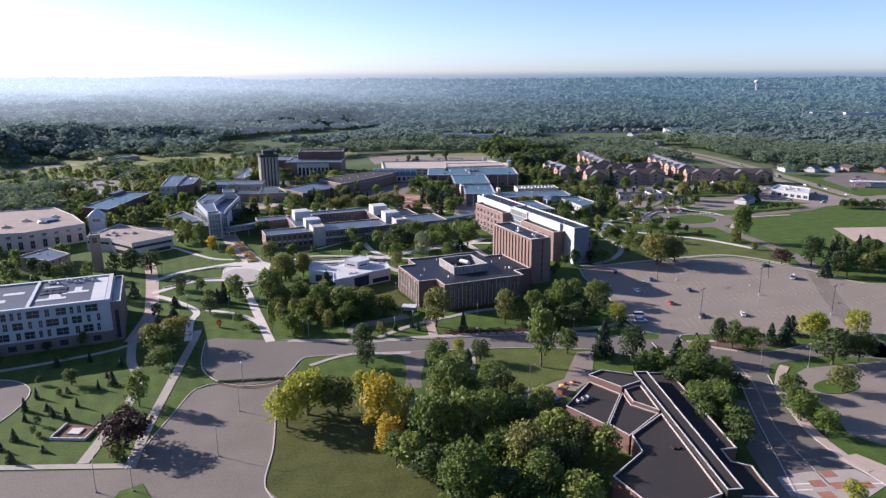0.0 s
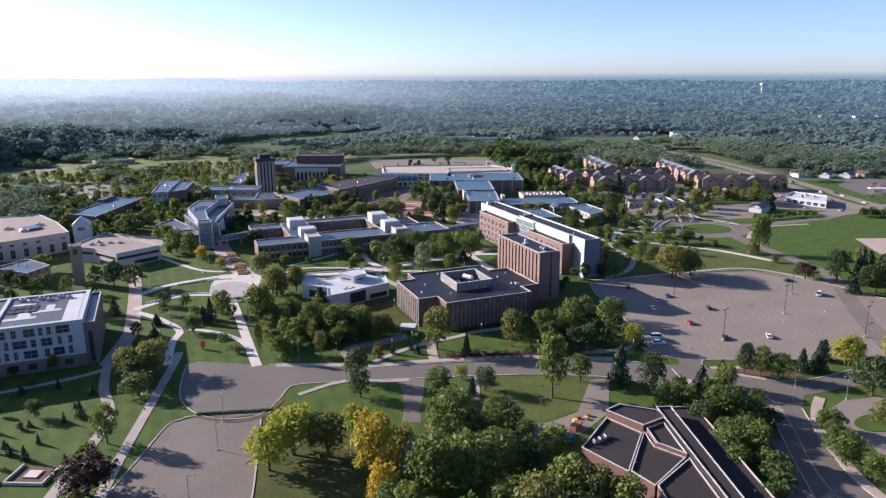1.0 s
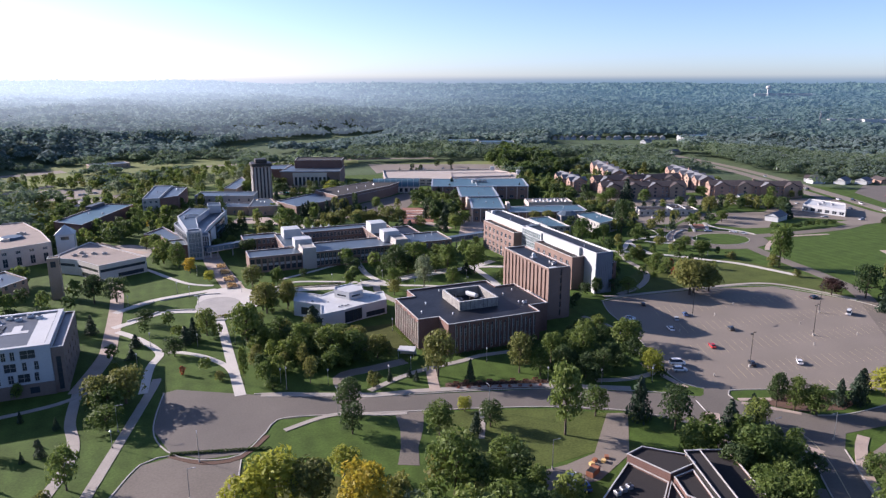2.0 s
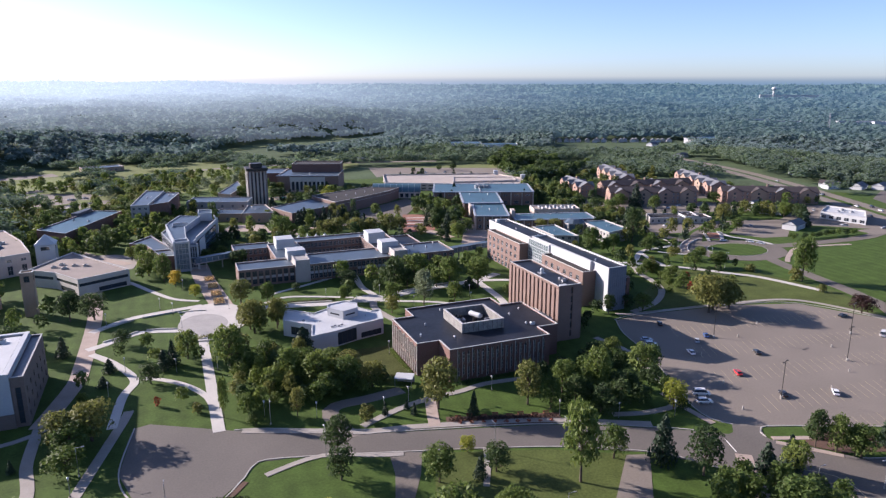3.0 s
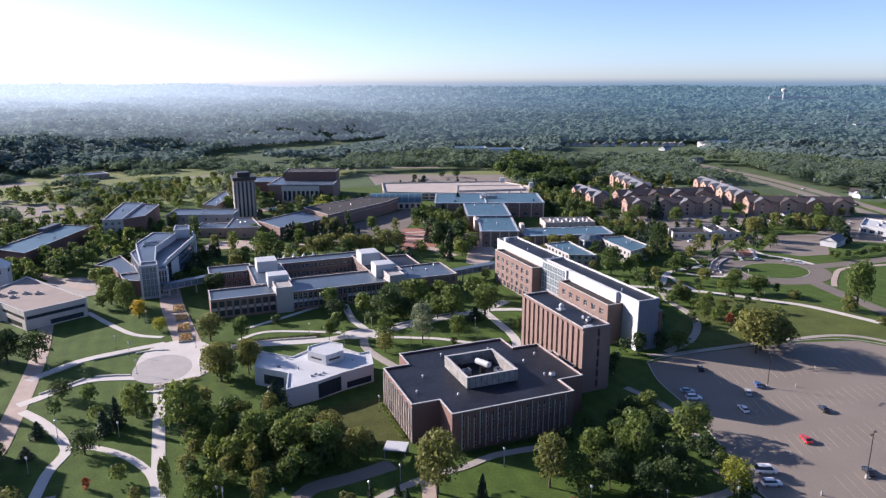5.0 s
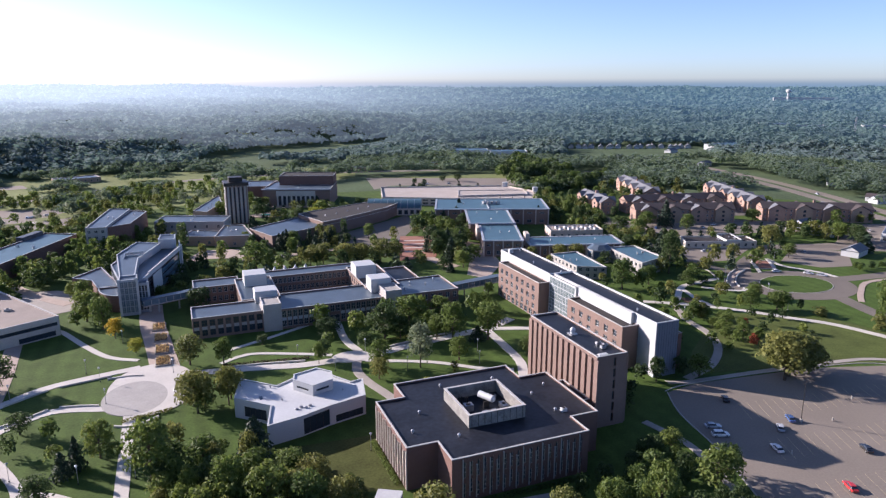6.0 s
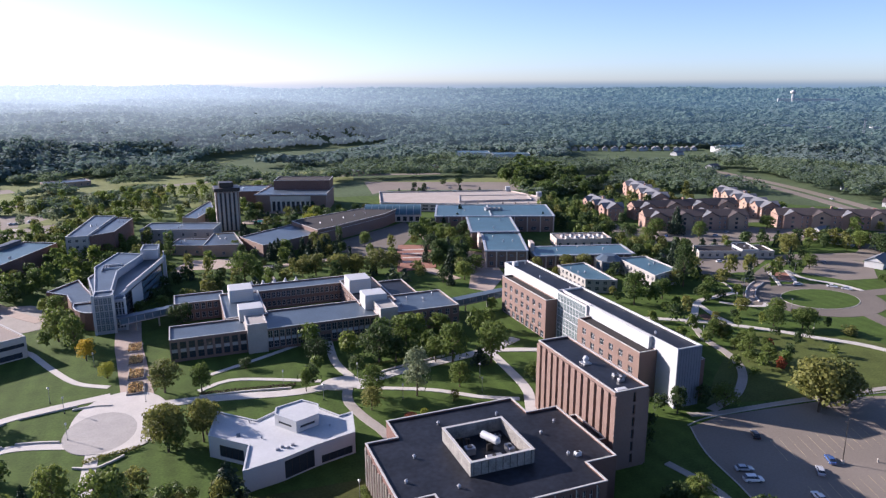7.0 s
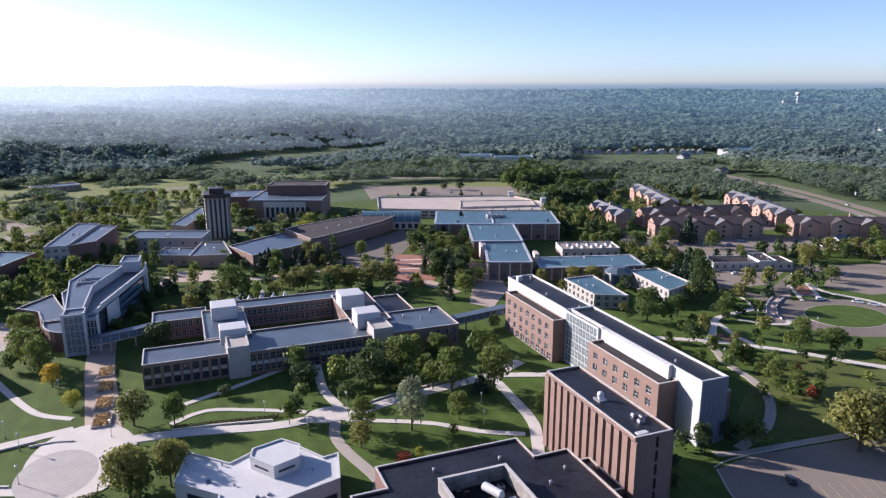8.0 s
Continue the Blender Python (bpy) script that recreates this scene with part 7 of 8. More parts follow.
# ---- woods ----
def far_leaf(name, dark, light, sheen, thin=0.55, raised=0.0):
    """Foliage seen from far off: stands of different green, tufted; bluish sheen imitates haze, raised normals soften
    shade.
    """
    m = leaf_mat(name, dark, light, thin, 0.9, 0.1)
    b = m.node_tree.nodes["Principled BSDF"]
    b.inputs["Sheen Weight"].default_value, b.inputs["Sheen Roughness"].default_value = sheen, 0.6
    n, ln = m.node_tree.nodes, m.node_tree.links
    mix = next(x for x in n if x.type == "MIX")
    tc, tx, span, stand = n.new("ShaderNodeTexCoord"), n.new("ShaderNodeTexNoise"), n.new("ShaderNodeMapRange"), n.new("ShaderNodeMix")
    tx.inputs["Scale"].default_value, tx.inputs["Detail"].default_value = 1 / 130, 4
    ln.new(tc.outputs["Object"], tx.inputs["Vector"])
    span.inputs["From Min"].default_value, span.inputs["From Max"].default_value = 0.35, 0.65
    ln.new(tx.outputs["Fac"], span.inputs["Value"])
    stand.data_type, stand.blend_type, stand.inputs["Factor"].default_value = "RGBA", "MULTIPLY", 1.0
    shade = n.new("ShaderNodeMix")
    shade.data_type = "RGBA"
    shade.inputs["A"].default_value, shade.inputs["B"].default_value = (0.55, 0.62, 0.66, 1), (1.25, 1.2, 1.05, 1)
    ln.new(span.outputs[0], shade.inputs["Factor"])
    ln.new(mix.outputs["Result"], stand.inputs["A"])
    ln.new(shade.outputs["Result"], stand.inputs["B"])
    ln.new(stand.outputs["Result"], b.inputs["Base Color"])
    # blue tint, so the sheen passes for haze over the crowns
    b.inputs["Sheen Tint"].default_value = (0.75, 0.9, 1.0, 1)
    tuft, bump_ = n.new("ShaderNodeTexNoise"), n.new("ShaderNodeBump")
    tuft.inputs["Scale"].default_value, tuft.inputs["Detail"].default_value = 1 / 3.2, 3
    ln.new(tc.outputs["Object"], tuft.inputs["Vector"])
    bump_.inputs["Strength"].default_value, bump_.inputs["Distance"].default_value = 0.9 - 0.5 * raised, 2.4
    ln.new(tuft.outputs["Fac"], bump_.inputs["Height"])
    shape, lift, level = n.new("ShaderNodeNewGeometry"), n.new("ShaderNodeVectorMath"), n.new("ShaderNodeVectorMath")
    # normals tipped upwards to flatten the crowns' light and shade
    lift.operation, lift.inputs[1].default_value = "ADD", (0, 0, raised)
    level.operation = "NORMALIZE"
    ln.new(shape.outputs["Normal"], lift.inputs[0])
    ln.new(lift.outputs["Vector"], level.inputs[0])
    ln.new(level.outputs["Vector"], bump_.inputs["Normal"])
    ln.new(bump_.outputs[0], b.inputs["Normal"])
    return m


WOODS = far_leaf("wood_foliage", (0.055, 0.1, 0.045), (0.17, 0.22, 0.1), 0.3, 0.5, 0.3)
# bluish haze is mixed into these two base colours
MIDDLE = far_leaf("hazed_middle_foliage", (0.085, 0.142, 0.12), (0.15, 0.215, 0.165), 0.3, 0.45, 0.9)
FAR = far_leaf("hazed_far_foliage", (0.062, 0.115, 0.1), (0.11, 0.17, 0.13), 0.12, 0.3, 1.0)
CLEARINGS = [(-460, 590), (-60, 640), (60, 700), (228, 812), (250, 900), (20, 935), (-420, 920)]
OPEN = [[(-60, 520), (90, 500), (210, 440), (330, 380), (480, 280), (520, 430), (600, 560), (480, 620), (470, 660), (330, 640), (390, 790), (230, 810), (60, 740), (-60, 640)],
        [(62, 1010), (110, 1086), (175, 1164), (255, 1190), (370, 1236), (380, 1210), (260, 1158), (196, 1128), (140, 1046), (84, 990)], [(-30, 1002), (40, 1016), (52, 1003), (-20, 982)],
        [(330, 150), (470, 180), (500, 330), (330, 400), (280, 300)], [(490, 280), (640, 320), (640, 380), (680, 440), (620, 480), (540, 460)], [(500, 380), (530, 400), (640, 700), (600, 740), (560, 640)],
        [(505, 845), (665, 775), (810, 925), (790, 960), (640, 1030), (590, 1000)], [(380, 900), (462, 866), (515, 935), (505, 985), (405, 1018)],
        [(62, 1010), (84, 950), (120, 935), (170, 990), (230, 1062), (300, 1096), (400, 1150), (380, 1236), (255, 1190), (140, 1100)]]


def crowns(rng, xs, ys, rad, high, k, card):
    """Tree crowns as many leaf triangles on uneven domes."""
    n = len(xs)
    d = rng.normal(0, 1, (n, k, 3))
    d[..., 2] = np.abs(d[..., 2]) * 0.9 + 0.05
    d /= np.linalg.norm(d, axis=2)[..., None]
    wob = 1 + 0.3 * np.sin(3 * d[..., :1] + rng.uniform(0, 6, (n, 1, 1))) * np.cos(4 * d[..., 1:2] + rng.uniform(0, 6, (n, 1, 1)))
    c = d * wob * rad[:, None, None] * rng.uniform(0.8, 1.08, (n, k, 1))
    c[..., 2] = c[..., 2] * (high * 0.45 / rad)[:, None] + high[:, None] * 0.5
    c[..., 0] += xs[:, None]
    c[..., 1] += ys[:, None]
    nn = (d * 0.8 + [0, 0, 0.55] + rng.normal(0, 0.3, d.shape)).reshape(-1, 3)
    nn /= np.linalg.norm(nn, axis=1)[:, None]
    a = np.cross(nn, rng.normal(0, 1, nn.shape))
    a /= np.linalg.norm(a, axis=1)[:, None]
    b = np.cross(nn, a)
    s = (np.repeat(rad, k) * card * rng.uniform(0.7, 1.3, n * k))[:, None]
    p = c.reshape(-1, 3)
    v = np.stack([p - a * s - b * s * 0.6, p + a * s - b * s * 0.6, p + b * s], 1).reshape(-1, 3)
    return v, np.arange(len(v)).reshape(-1, 3)


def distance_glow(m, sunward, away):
    """Far haze painted as emission: paler towards the sun, bluer away, deeper with distance."""
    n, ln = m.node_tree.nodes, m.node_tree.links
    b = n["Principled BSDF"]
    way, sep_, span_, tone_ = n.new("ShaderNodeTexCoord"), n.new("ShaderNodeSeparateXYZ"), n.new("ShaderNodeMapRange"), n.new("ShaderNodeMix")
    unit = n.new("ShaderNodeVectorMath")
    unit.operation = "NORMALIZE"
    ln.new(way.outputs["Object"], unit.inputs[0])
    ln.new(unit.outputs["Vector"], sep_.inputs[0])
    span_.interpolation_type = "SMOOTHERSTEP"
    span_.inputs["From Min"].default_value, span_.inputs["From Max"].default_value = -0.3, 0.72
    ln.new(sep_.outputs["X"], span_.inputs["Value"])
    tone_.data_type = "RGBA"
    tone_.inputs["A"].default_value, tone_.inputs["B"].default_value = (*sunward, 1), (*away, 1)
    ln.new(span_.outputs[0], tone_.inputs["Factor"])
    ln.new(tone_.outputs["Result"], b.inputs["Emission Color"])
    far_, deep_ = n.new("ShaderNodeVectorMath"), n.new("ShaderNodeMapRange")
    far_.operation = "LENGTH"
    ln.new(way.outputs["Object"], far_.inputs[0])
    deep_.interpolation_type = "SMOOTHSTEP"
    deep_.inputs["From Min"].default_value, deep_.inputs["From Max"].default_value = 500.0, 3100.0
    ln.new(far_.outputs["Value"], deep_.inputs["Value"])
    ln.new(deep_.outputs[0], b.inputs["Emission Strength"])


# far trees give off painted haze; they are no light source
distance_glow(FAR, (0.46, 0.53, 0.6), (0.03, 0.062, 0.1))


def scatter(rng, r0, r1, step, a0, a1, gap=0.0):
    """Places on a loose grid in a ring sector round the middle of the grounds."""
    n = int((a1 - a0) / 2 * (r1 * r1 - r0 * r0) / (step * step))
    r = np.sqrt(rng.uniform(r0 * r0, r1 * r1, n))
    a = rng.uniform(a0, a1, n)
    x, y = 130 + r * np.cos(a), 60 + r * np.sin(a)
    ok = np.ones(n, bool)
    for i in range(n):
        if r[i] > 700 and hill(x[i], y[i]) > 2.5:
            continue
        if any(inside(x[i], y[i], o) for o in OPEN):
            ok[i] = False
        elif not free(x[i], y[i], 4):
            ok[i] = False
        elif noise.noise((x[i] / 170, y[i] / 170, 3.0)) < gap - 0.45 or (inside(x[i], y[i], CLEARINGS) and noise.noise((x[i] / 45, y[i] / 45, 6.0)) < 0.1):
            ok[i] = False
    return x[ok], y[ok]


rng = np.random.default_rng(3)
# woods past 1060 m carry the painted haze and count as backdrop
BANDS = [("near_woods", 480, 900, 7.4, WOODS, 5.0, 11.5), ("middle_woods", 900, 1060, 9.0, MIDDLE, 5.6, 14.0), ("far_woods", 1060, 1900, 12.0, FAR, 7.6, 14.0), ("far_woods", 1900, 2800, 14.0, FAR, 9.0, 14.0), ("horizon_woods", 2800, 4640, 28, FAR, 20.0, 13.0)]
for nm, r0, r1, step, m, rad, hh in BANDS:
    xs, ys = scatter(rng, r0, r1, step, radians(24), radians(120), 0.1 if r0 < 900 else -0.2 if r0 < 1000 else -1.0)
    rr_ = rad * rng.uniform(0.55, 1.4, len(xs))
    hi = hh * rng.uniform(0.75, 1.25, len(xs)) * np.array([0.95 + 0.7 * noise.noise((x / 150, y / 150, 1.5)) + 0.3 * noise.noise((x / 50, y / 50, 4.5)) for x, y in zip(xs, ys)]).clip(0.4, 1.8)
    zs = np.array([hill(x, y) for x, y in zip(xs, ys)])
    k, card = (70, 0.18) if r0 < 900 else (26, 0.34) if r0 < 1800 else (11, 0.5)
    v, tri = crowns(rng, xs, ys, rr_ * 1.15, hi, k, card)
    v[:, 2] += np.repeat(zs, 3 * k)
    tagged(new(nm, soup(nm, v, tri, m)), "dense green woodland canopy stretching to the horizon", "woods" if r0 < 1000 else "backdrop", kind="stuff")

# ring of haze painted as emission at the horizon, clearing upwards into the sky
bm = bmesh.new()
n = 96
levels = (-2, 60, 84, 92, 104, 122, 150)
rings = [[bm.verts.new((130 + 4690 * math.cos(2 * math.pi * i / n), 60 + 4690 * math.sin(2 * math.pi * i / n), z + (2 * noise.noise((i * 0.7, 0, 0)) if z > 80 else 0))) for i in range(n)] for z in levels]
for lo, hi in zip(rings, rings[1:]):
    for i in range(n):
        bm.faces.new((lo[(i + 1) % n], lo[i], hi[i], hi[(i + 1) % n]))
HORIZON_HAZE = bpy.data.materials.new("horizon_haze")
HORIZON_HAZE.use_nodes = True
rn, rl = HORIZON_HAZE.node_tree.nodes, HORIZON_HAZE.node_tree.links
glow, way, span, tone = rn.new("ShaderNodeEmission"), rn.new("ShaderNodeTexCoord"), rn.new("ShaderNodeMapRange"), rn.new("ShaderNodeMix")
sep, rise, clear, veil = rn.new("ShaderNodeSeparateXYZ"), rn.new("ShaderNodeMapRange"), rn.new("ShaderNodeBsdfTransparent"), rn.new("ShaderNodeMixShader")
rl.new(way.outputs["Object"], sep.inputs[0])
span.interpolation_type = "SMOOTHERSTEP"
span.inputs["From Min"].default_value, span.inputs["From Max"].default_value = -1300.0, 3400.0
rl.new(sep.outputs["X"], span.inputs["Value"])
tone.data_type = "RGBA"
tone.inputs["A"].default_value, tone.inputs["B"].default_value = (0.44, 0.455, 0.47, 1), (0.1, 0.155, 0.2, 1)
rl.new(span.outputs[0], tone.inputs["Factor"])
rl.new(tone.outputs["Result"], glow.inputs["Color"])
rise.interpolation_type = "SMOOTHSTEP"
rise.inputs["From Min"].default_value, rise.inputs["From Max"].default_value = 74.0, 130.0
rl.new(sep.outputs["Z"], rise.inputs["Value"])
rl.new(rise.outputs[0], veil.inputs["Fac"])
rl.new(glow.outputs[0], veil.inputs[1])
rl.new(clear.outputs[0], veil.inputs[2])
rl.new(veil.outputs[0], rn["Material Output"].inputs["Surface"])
tagged(part("backdrop", bm, HORIZON_HAZE, None), "glowing bluish haze ring at the horizon", "backdrop", kind="structure")


# ---- vehicles ----
def paint(name, c, rough=0.25):
    m = mat(name, c, rough, 0.05, 2, 0.3, spec=0.6)
    m.node_tree.nodes["Principled BSDF"].inputs["Coat Weight"].default_value = 0.6
    return m


CARPAINT = {"white": paint("white_car_paint", (0.72, 0.72, 0.72)), "black": paint("black_car_paint", (0.02, 0.021, 0.024)), "red": paint("red_car_paint", (0.45, 0.03, 0.03)),
            "silver": paint("silver_car_paint", (0.4, 0.42, 0.45)), "blue": paint("blue_car_paint", (0.05, 0.1, 0.25))}
LIGHTS = mat("lamp_glass", (0.7, 0.7, 0.68), 0.1, 0.05)
REDLIGHT = mat("red_lamp_glass", (0.35, 0.02, 0.02), 0.2, 0.05)


def loft(sections):
    """A closed body through cross-sections of (x, half width, low, high, half width at the top)."""
    bm = bmesh.new()
    rings = []
    for x, hw, lo, hi, tw in sections:
        mid = lo + (hi - lo) * 0.55
        rings.append([bm.verts.new((x, y, z)) for y, z in ((-hw * 0.92, lo), (-hw, mid), (-tw, hi), (tw, hi), (hw, mid), (hw * 0.92, lo))])
    for a, b in zip(rings, rings[1:]):
        for i in range(6):
            bm.faces.new((a[i], b[i], b[(i + 1) % 6], a[(i + 1) % 6]))
    bm.faces.new(rings[0]), bm.faces.new(rings[-1][::-1])
    bmesh.ops.recalc_face_normals(bm, faces=bm.faces[:])
    return bm


def make_car(kind, colour, label):
    L, W, H = {"car": (4.6, 1.82, 1.45), "suv": (4.8, 1.95, 1.75), "van": (5.4, 2.0, 2.15), "truck": (6.8, 2.2, 2.8)}[kind]
    c = thing("car" if kind in ("car", "suv") else kind, 0, 0, 0, label, "car" if kind != "truck" else "truck", "parked vehicles")
    p, hw, belt = CARPAINT[colour], W / 2, 0.62 * H if kind != "van" else 0.55 * H
    part("body", loft([(-L / 2, hw * 0.86, 0.35, belt * 0.9, hw * 0.8), (-L / 2 + 0.25, hw, 0.25, belt, hw * 0.9), (L * 0.15, hw, 0.25, belt, hw * 0.9), (L / 2 - 0.35, hw * 0.97, 0.25, belt * 0.88, hw * 0.82), (L / 2, hw * 0.82, 0.35, belt * 0.72, hw * 0.7)]), p, c)
    back = {"car": -0.4, "suv": -0.48, "van": -0.49, "truck": -0.49}[kind]
    front = {"car": 0.2, "suv": 0.24, "van": 0.34, "truck": 0.1}[kind]
    part("cabin_glass", loft([(L * back, hw * 0.86, belt - 0.06, belt + 0.1, hw * 0.8), (L * (back + 0.12), hw * 0.88, belt - 0.06, H - 0.08, hw * 0.7), (L * (front - 0.14), hw * 0.88, belt - 0.06, H - 0.08, hw * 0.7), (L * front, hw * 0.84, belt - 0.06, belt + 0.04, hw * 0.76)]), GLASS, c, "dark car windows")
    part("roof_panel", loft([(L * (back + 0.1), hw * 0.72, H - 0.1, H - 0.02, hw * 0.6), (L * (back + 0.14), hw * 0.73, H - 0.1, H, hw * 0.66), (L * (front - 0.18), hw * 0.73, H - 0.1, H, hw * 0.66), (L * (front - 0.13), hw * 0.7, H - 0.12, H - 0.04, hw * 0.6)]), p, c)
    for sx in (-1, 1):
        for sy in (-1, 1):
            bm = bmesh.new()
            bmesh.ops.create_cone(bm, cap_ends=True, segments=12, radius1=0.34, radius2=0.34, depth=0.24, matrix=pose(sx * L * 0.3, sy * (hw - 0.12), 0.34, 90))
            tyre = part("wheel", bm, RUBBER, c)
            bm = bmesh.new()
            bmesh.ops.create_cone(bm, cap_ends=True, segments=10, radius1=0.2, radius2=0.2, depth=0.02, matrix=pose(sx * L * 0.3, sy * (hw + 0.005), 0.34, 90))
            part("rim", bm, STEEL, tyre)
    for sy in (-1, 1):
        part("headlight", bevel_box(L / 2 - 0.2, sy * hw * 0.6 - 0.17, belt * 0.62, L / 2 + 0.01, sy * hw * 0.6 + 0.17, belt * 0.74, 0.03), LIGHTS, c)
        part("tail_light", bevel_box(-L / 2 - 0.01, sy * hw * 0.66 - 0.12, belt * 0.66, -L / 2 + 0.1, sy * hw * 0.66 + 0.12, belt * 0.86, 0.03), REDLIGHT, c)
    if kind == "truck":
        part("box_body", bevel_box(-L / 2, -1.1, 0.8, L * 0.12, 1.1, 3.1, 0.06), CARPAINT["white"], c, "white box body")
    return c


CARS = [("car", "red", 196, 216, 67), ("car", "black", 216, 227, 64), ("car", "white", 194, 236, 72), ("car", "silver", 204, 244, 50), ("car", "blue", 211, 247, 60), ("car", "black", 203, 264, 60), ("car", "silver", 187, 252, -22), ("suv", "white", 185.4, 247.4, -22),
        ("car", "black", 197, 198.5, 60), ("van", "white", 173.4, 208.3, -25), ("suv", "white", 170.4, 203.6, -22), ("car", "white", 213, 193, 50), ("van", "white", 275, 222, 30), ("car", "black", 280, 243, 0), ("truck", "white", 100.5, 161, 65), ("car", "blue", 103, 158.5, 75),
        ("car", "black", 334, 496, 30), ("car", "silver", 337, 490, 30), ("car", "black", 346, 485, 60), ("car", "blue", 350, 481, 60), ("car", "silver", 394, 475, 10), ("car", "white", 334, 417, -10), ("suv", "black", 456, 441, -25),
        ("car", "black", 430, 524, 20), ("car", "silver", 433, 530, 20), ("car", "black", 436, 537, 20), ("car", "silver", 440, 545, 20), ("car", "black", 444, 553, 20), ("car", "white", 448, 561, 20), ("car", "black", 427, 516, 20), ("car", "white", 450, 520, 20), ("car", "black", 454, 528, 20),
        ("car", "white", 337, 368.5, -15), ("car", "white", 349, 359.5, -50), ("car", "silver", 352, 354, -60), ("suv", "silver", 342, 503, 45), ("car", "white", 431, 446, 0), ("car", "black", 400, 462, 15), ("car", "silver", 380, 470, 15),
        ("car", "white", 360, 404, 60), ("car", "black", 367, 401, 60), ("car", "silver", 385, 394, 60), ("car", "black", 240, 720, 30), ("car", "white", 280, 735, 40), ("car", "silver", 300, 728, 40), ("car", "black", 545, 470, 65), ("car", "white", 520, 400, 70), ("car", "white", -51, 683, 30), ("car", "silver", -48, 683, 30), ("car", "white", -40, 689, 30), ("car", "silver", -28, 699, 30), ("car", "silver", 575, 545, 70)]
lot_rng = random.Random(8)
for row in range(2):
    for k in range(6):
        if lot_rng.random() < 0.85:
            CARS.append(("car", lot_rng.choice(("white", "black", "silver", "red", "blue", "silver")), 566 + k * 6.6 + row * 7, 404 + k * 4.0 + row * 11.0, 128))
CARS += [("car", "white", 520, 420, 68), ("car", "silver", 543, 470, 68), ("suv", "black", 527, 412, 248), ("car", "red", 560, 494, 248), ("car", "white", 508, 372, 70), ("car", "silver", 462, 356, 178), ("suv", "white", 480, 349, 0), ("car", "white", 474, 420, 30), ("car", "black", 492, 388, 75), ("car", "silver", 446, 372, 140)]
MADE = {}
for kind, col, x, y, rz in CARS:
    m = pose(x, y, 0.06, 0, 0, rz)
    if (kind, col) in MADE:
        copy_thing(MADE[kind, col], m)
    else:
        noun = {"car": "saloon car", "suv": "tall estate car", "van": "delivery van", "truck": "box lorry"}[kind]
        c = make_car(kind, col, f"{col} {noun} standing on asphalt")
        c.matrix_world = m
        MADE[kind, col] = c


# ---- lamps, signs, seats ----
def lot_lamp():
    t = thing("car_park_lamp", 0, 0, 0, "tall dark twin-headed lamp post on a concrete base", "lamp post", "car park lamps")
    part("base", tube(0.42, 0.4, 0, 0.9, 14), KERB, t, "round concrete base")
    part("pole", tube(0.13, 0.08, 0.9, 12.4, 10), DARKMETAL, t)
    part("arm", box(-1.3, -0.05, 12.2, 1.3, 0.05, 12.32), DARKMETAL, t)
    for s in (-1, 1):
        hd = part("head", bevel_box(s * 1.25 - 0.4, -0.3, 12.15, s * 1.25 + 0.4, 0.3, 12.4, 0.05), DARKMETAL, t)
        part("lens", box(s * 1.25 - 0.3, -0.2, 12.11, s * 1.25 + 0.3, 0.2, 12.16), LIGHTS, hd)
    return t


def path_lamp():
    t = thing("path_lamp", 0, 0, 0, "slim pale lamp post beside a walk", "lamp post", "path lamps")
    part("base", tube(0.2, 0.16, 0, 0.4, 10), DARKMETAL, t)
    part("pole", tube(0.08, 0.06, 0.4, 4.6, 8), STEEL, t)
    part("collar", tube(0.12, 0.16, 4.55, 4.7, 10), STEEL, t)
    part("globe", tube(0.2, 0.3, 4.7, 5.2, 12), LIGHTS, t, "frosted lamp glass")
    part("cap", tube(0.36, 0.1, 5.2, 5.4, 12), STEEL, t)
    return t


def street_lamp():
    t = thing("street_lamp", 0, 0, 0, "tall grey street lamp with a single arm", "lamp post", "street lamps")
    part("base", tube(0.25, 0.22, 0, 0.5, 10), KERB, t)
    part("pole", tube(0.1, 0.07, 0.5, 8.0, 8), STEEL, t)
    part("arm", box(0, -0.04, 7.85, 1.6, 0.04, 7.95), STEEL, t)
    part("head", bevel_box(1.3, -0.15, 7.82, 2.0, 0.15, 7.98, 0.04), STEEL, t)
    return t


def several(make, places):
    t = make()
    for i, (x, y, rz) in enumerate(places):
        if i == 0:
            t.matrix_world = pose(x, y, 0.05, 0, 0, rz)
        else:
            copy_thing(t, pose(x, y, 0.05, 0, 0, rz))


several(lot_lamp, [(213, 245, 20), (194.5, 197, 20), (265, 228, 20), (246, 179, 20), (297, 178, 20), (240, 210, 20)])
several(street_lamp, [(15, 190, 0), (7, 167, 0), (18, 206, 90), (-13, 159, 90), (-21, 162, 90), (57, 217.5, 90), (46, 240, -90), (100, 169, 0), (99, 203, 90), (118, 197.5, 90), (193, 146, 180), (160, 156, 0), (-2, 231, 0), (178, 152, 180), (232, 157, 90), (292, 321, 0), (300, 366, 0), (345, 378, 0)])
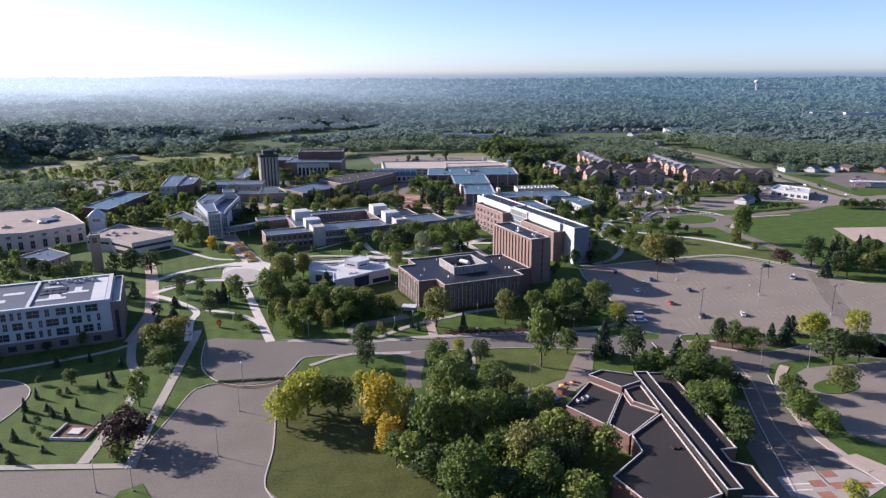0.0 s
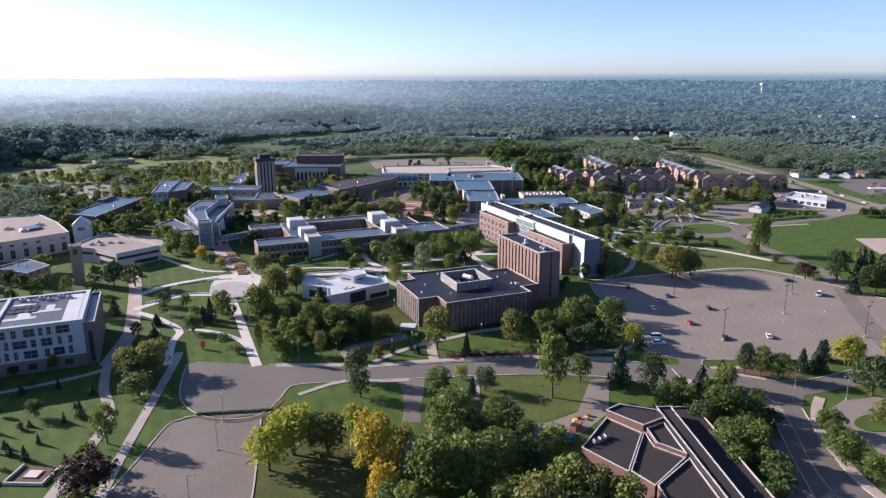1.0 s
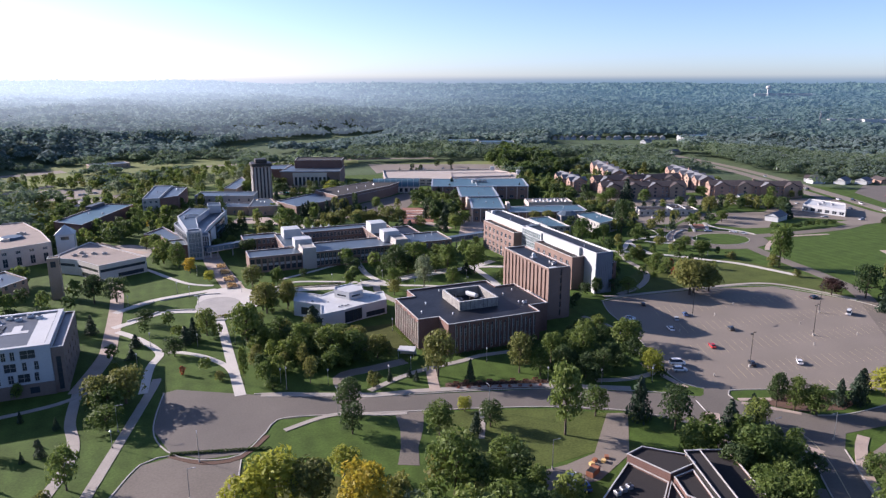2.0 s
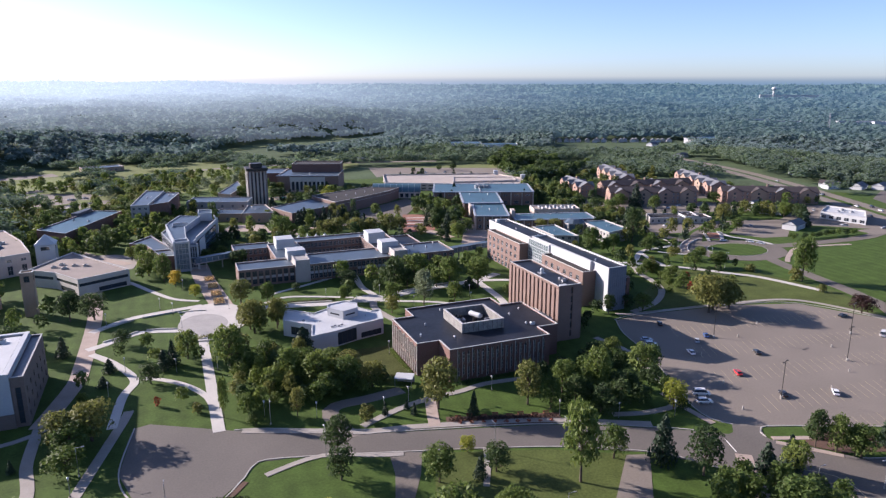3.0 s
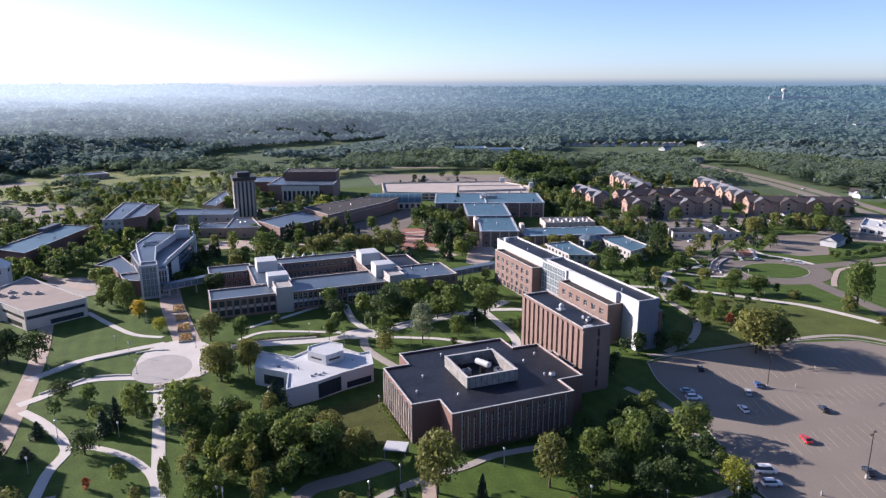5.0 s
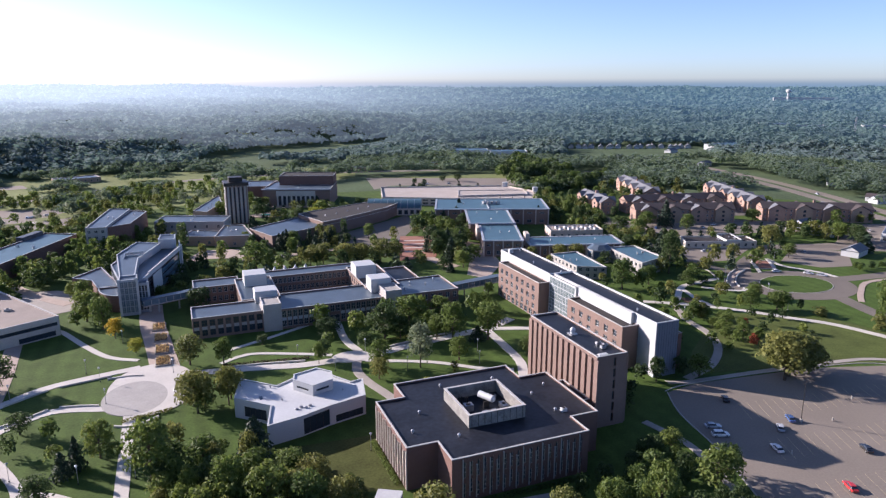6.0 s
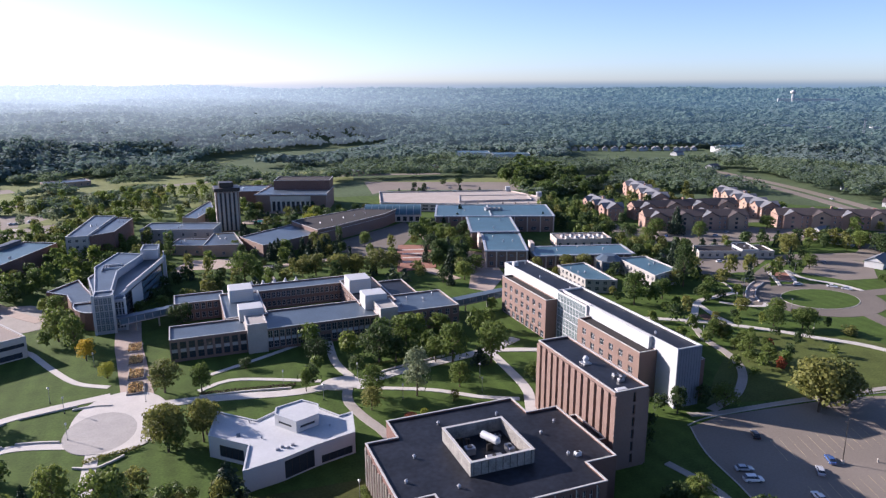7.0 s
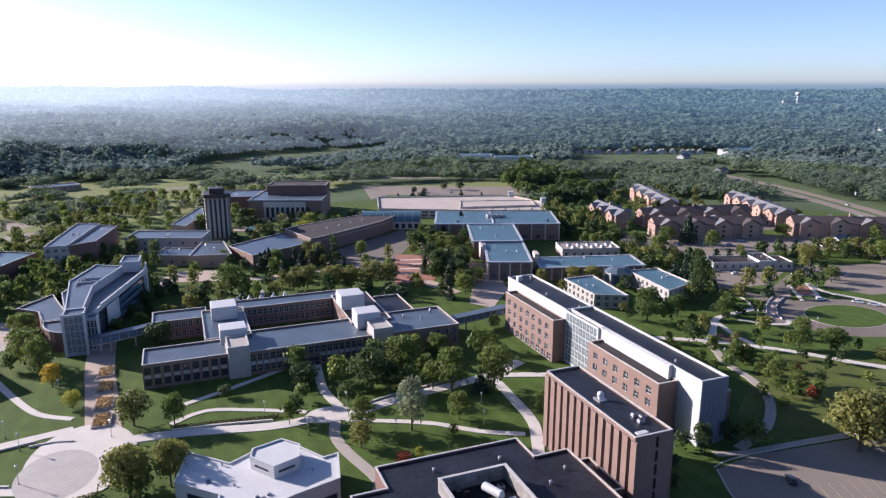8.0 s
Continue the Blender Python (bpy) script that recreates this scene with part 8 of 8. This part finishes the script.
several(path_lamp, [(114, 235.5, 0), (78, 234, 0), (87, 238, 0), (125, 213, 0), (140, 205, 0), (156, 200, 0), (45, 245, 0), (59, 238.6, 0), (35, 285, 0), (22, 287.5, 0), (6, 295, 0), (2, 276, 0), (25, 332.6, 0), (-3, 346.5, 0), (93, 276, 0), (148, 328, 0), (17, 360, 0),
                    (44.5, 350, 0), (96, 331, 0), (119, 322, 0), (27, 386, 0), (22, 351, 0), (45, 324, 0), (144, 317.5, 0), (154, 393, 0), (191, 349, 0), (243, 329, 0), (287, 357, 0), (302, 341, 0), (171, 236, 0), (-3, 222, 0), (-31, 268, 0), (152, 221, 0), (86, 346.5, 0), (110, 343.5, 0), (258, 349, 0)])


def seat_wall(pts, label="low pale concrete seat wall beside a walk"):
    ribbon("seat_wall", pts, 0.55, 0.55, PALE, label, "seat wall")


for pts in ([(-4, 342), (2, 346.5), (7, 350)], [(10, 351.2), (18, 353), (25, 354.6)], [(-3, 327), (4, 331), (9, 334.6)], [(12, 335), (18, 333.8), (23, 332)], [(28, 316), (34, 314), (40, 318)], [(60, 347.6), (74, 346), (88, 343.2)], [(112, 342.6), (128, 347), (150, 350.6)], [(24, 352), (30, 352.4), (35, 351)]):
    seat_wall(pts)


def hedge_row(a, b, n, r, h, colour, label):
    """A clipped row of grasses or low bushes, told apart one by one only when near."""
    rng_ = np.random.default_rng(int(a[0] * 7 + b[1]))
    cs = [(a[0] + (b[0] - a[0]) * (i + 0.5) / n, a[1] + (b[1] - a[1]) * (i + 0.5) / n) for i in range(n)]
    pts, nr = [], []
    for x, y in cs:
        d = rng_.normal(0, 1, (46, 3))
        d[:, 2] = np.abs(d[:, 2])
        d /= np.linalg.norm(d, axis=1)[:, None]
        pts.append(d * [r, r, h] * rng_.uniform(0.7, 1.05, (46, 1)) + [x, y, 0.1])
        nr.append(d)
    p, tri = leaf_cards(rng_, np.concatenate(pts), np.concatenate(nr), 0.22)
    tagged(new("hedge", soup("hedge", p, tri, LEAF[colour])), label, "hedge", kind="stuff")


hedge_row((60, 349.4), (90, 345), 26, 0.7, 0.9, "purple", "row of brownish ornamental grasses")
hedge_row((111, 350.5), (132, 352), 18, 0.6, 0.9, "olive", "row of straw-coloured ornamental grasses")
hedge_row((30, 318), (44, 321), 14, 0.7, 1.0, "olive", "row of low green bushes by the plaza")
hedge_row((11, 212.6), (36, 212.6 - 7), 30, 0.6, 0.7, "dark", "low dark bushes along the kerb")
hedge_row((94, 222.5), (124, 213), 26, 0.9, 1.1, "purple", "low reddish bushes in the roadside bed")
hedge_row((95, 220.6), (123, 211), 9, 0.6, 0.7, "red", "low red autumn bushes in the roadside bed")
hedge_row((140, 243.8), (108, 243.8), 26, 0.9, 1.2, "dark", "dark bushes along the brick hall")
hedge_row((94.6, 258), (94.6, 280), 18, 0.8, 1.1, "green", "green bushes along the brick hall")
hedge_row((182, 176), (198, 167), 16, 1.1, 1.0, "purple", "reddish bushes under the hedge trees")


def planter(x, y):
    t = thing("planter", x, y, 0, "long raised planter of straw-coloured grasses on the mall", "planter", "mall planters")
    bm = bmesh.new()
    for c in ((-2.6, -4.2, 0, 2.6, -3.9, 0.7), (-2.6, 3.9, 0, 2.6, 4.2, 0.7), (-2.6, -3.9, 0, -2.3, 3.9, 0.7), (2.3, -3.9, 0, 2.6, 3.9, 0.7)):
        add_box(bm, *c)
    part("rim", bm, CONCRETE, t)
    part("soil", box(-2.3, -3.9, 0, 2.3, 3.9, 0.55), MULCH, t)
    rng_ = np.random.default_rng(int(y))
    q = np.column_stack([rng_.uniform(-2.2, 2.2, 420), rng_.uniform(-3.8, 3.8, 420), rng_.uniform(0.6, 1.5, 420)])
    p, tri = leaf_cards(rng_, q, np.tile([0.2, -0.2, 1.0], (420, 1)), 0.26)
    share("planting", soup("planting", p, tri, STRAW), t)


for x, y in ((41.2, 361), (41, 373), (40.4, 386), (39.6, 399)):
    planter(x, y)


def shed(x, y, rz):
    t = thing("white_canopy", x, y, rz, "small white canopy with posts beside a drive", "canopy")
    part("roof", bevel_box(-3, -2.4, 2.8, 3, 2.4, 3.0, 0.05), WHITEROOF, t)
    for sx in (-1, 1):
        for sy in (-1, 1):
            part("post", tube(0.09, 0.09, 0, 2.8, 8, sx * 2.7, sy * 2.1), STEEL, t)
    part("back_wall", box(-2.9, 2.15, 0, 2.9, 2.3, 2.8), STONE, t)


shed(90, 250.5, -30)


def monument():
    t = thing("memorial_plot", -28, 195.5, -25, "small paved memorial plot with low stone walls and a pale slab", "memorial")
    part("paving", box(-4.6, -4, 0, 4.6, 4, 0.14), MULCH, t)
    part("pale_slab", bevel_box(-1.7, -1.6, 0.14, 1.7, 1.6, 0.5, 0.05), PALE, t, "pale stone slab")
    part("wall", box(-5, -4.4, 0, 5, -4, 0.75), STONE, t)
    part("wall", box(-5, -4, 0, -4.6, 4, 0.75), STONE, t)
    part("wall", box(4.6, -4, 0, 5, 4, 0.75), STONE, t)


monument()


def picnic_frame(x, y, rz):
    """Red-painted rack or bench frame in the roadside bed."""
    t = thing("garden_bench", x, y, rz, "rust red bench frame in the planting bed", "bench", "bed benches")
    part("seat", box(-0.9, -0.25, 0.42, 0.9, 0.25, 0.5), TERRACOTTA, t)
    part("backrest", box(-0.9, 0.22, 0.55, 0.9, 0.3, 0.95), TERRACOTTA, t)
    for s in (-0.75, 0.75):
        part("leg", box(s - 0.06, -0.22, 0.08, s + 0.06, 0.3, 0.42), TERRACOTTA, t)


for i in range(8):
    picnic_frame(97 + i * 3.6, 223 - i * 1.15 + (i % 2), -18)
t = thing("rubble_skip", 108, 163, 30, "rust-brown skip with boards in the service yard", "skip")
part("body", bevel_box(-2, -1, 0.1, 2, 1, 1.5, 0.05), TERRACOTTA, t)
part("lid", box(-1.9, -0.9, 1.5, 0.4, 0.9, 1.58), DARKMETAL, t)
for i in range(4):
    t = thing("pallet_stack", 110 + i * 1.8, 166.5 + (i % 2) * 1.2, 20 * i, "stack of wooden pallets in the service yard", "pallets", "stacked pallets")
    for k in range(5):
        part("pallet", box(-0.6, -0.5, 0.07 + k * 0.15, 0.6, 0.5, 0.2 + k * 0.15), TERRACOTTA if i % 2 else STRAW, t)

# lot islands: short concrete posts and kerb stops
t = thing("bollard", 0, 0, 0, "short pale concrete post in the car park", "bollard", "car park bollards")
part("post", tube(0.22, 0.2, 0, 1.0, 10), KERB, t)
part("cap", tube(0.2, 0.05, 1.0, 1.12, 10), KERB, t)
for i, (x, y) in enumerate(((196, 233), (222, 242), (240, 250), (186, 212), (178, 196), (215, 196), (232, 203), (246, 221), (256, 204))):
    m = pose(x, y, 0.05)
    if i:
        copy_thing(t, m)
    else:
        t.matrix_world = m


# far landmarks
t = thing("water_tower", 2125, 1980, 0, "distant white water tower above the woods", "water tower", z=20)
part("stem", tube(4.5, 3.2, 0, 40, 16), WHITE, t)
bm = bmesh.new()
bmesh.ops.create_uvsphere(bm, u_segments=20, v_segments=12, radius=9.5, matrix=Matrix.Translation((0, 0, 46)) @ Matrix.Diagonal((1, 1, 0.75, 1)))
part("tank", bm, WHITE, t, smooth=True)
t = thing("radio_mast", 1170, 972, 0, "slender lattice radio mast", "mast", z=hill(1170, 972))
for k in range(3):
    a = 2 * math.pi * k / 3
    bm = bmesh.new()
    branch(bm, Vector((2.4 * math.cos(a), 2.4 * math.sin(a), 0)), Vector((1.0 * math.cos(a), 1.0 * math.sin(a), 36)), 0.4, 0.3, 5)
    part("leg", bm, STEEL, t)
for k in range(12):
    r = 2.2 - 1.3 * k / 12
    part("brace", box(-r, -0.2, k * 3.0, r, 0.2, k * 3.0 + 0.5), STEEL, t)
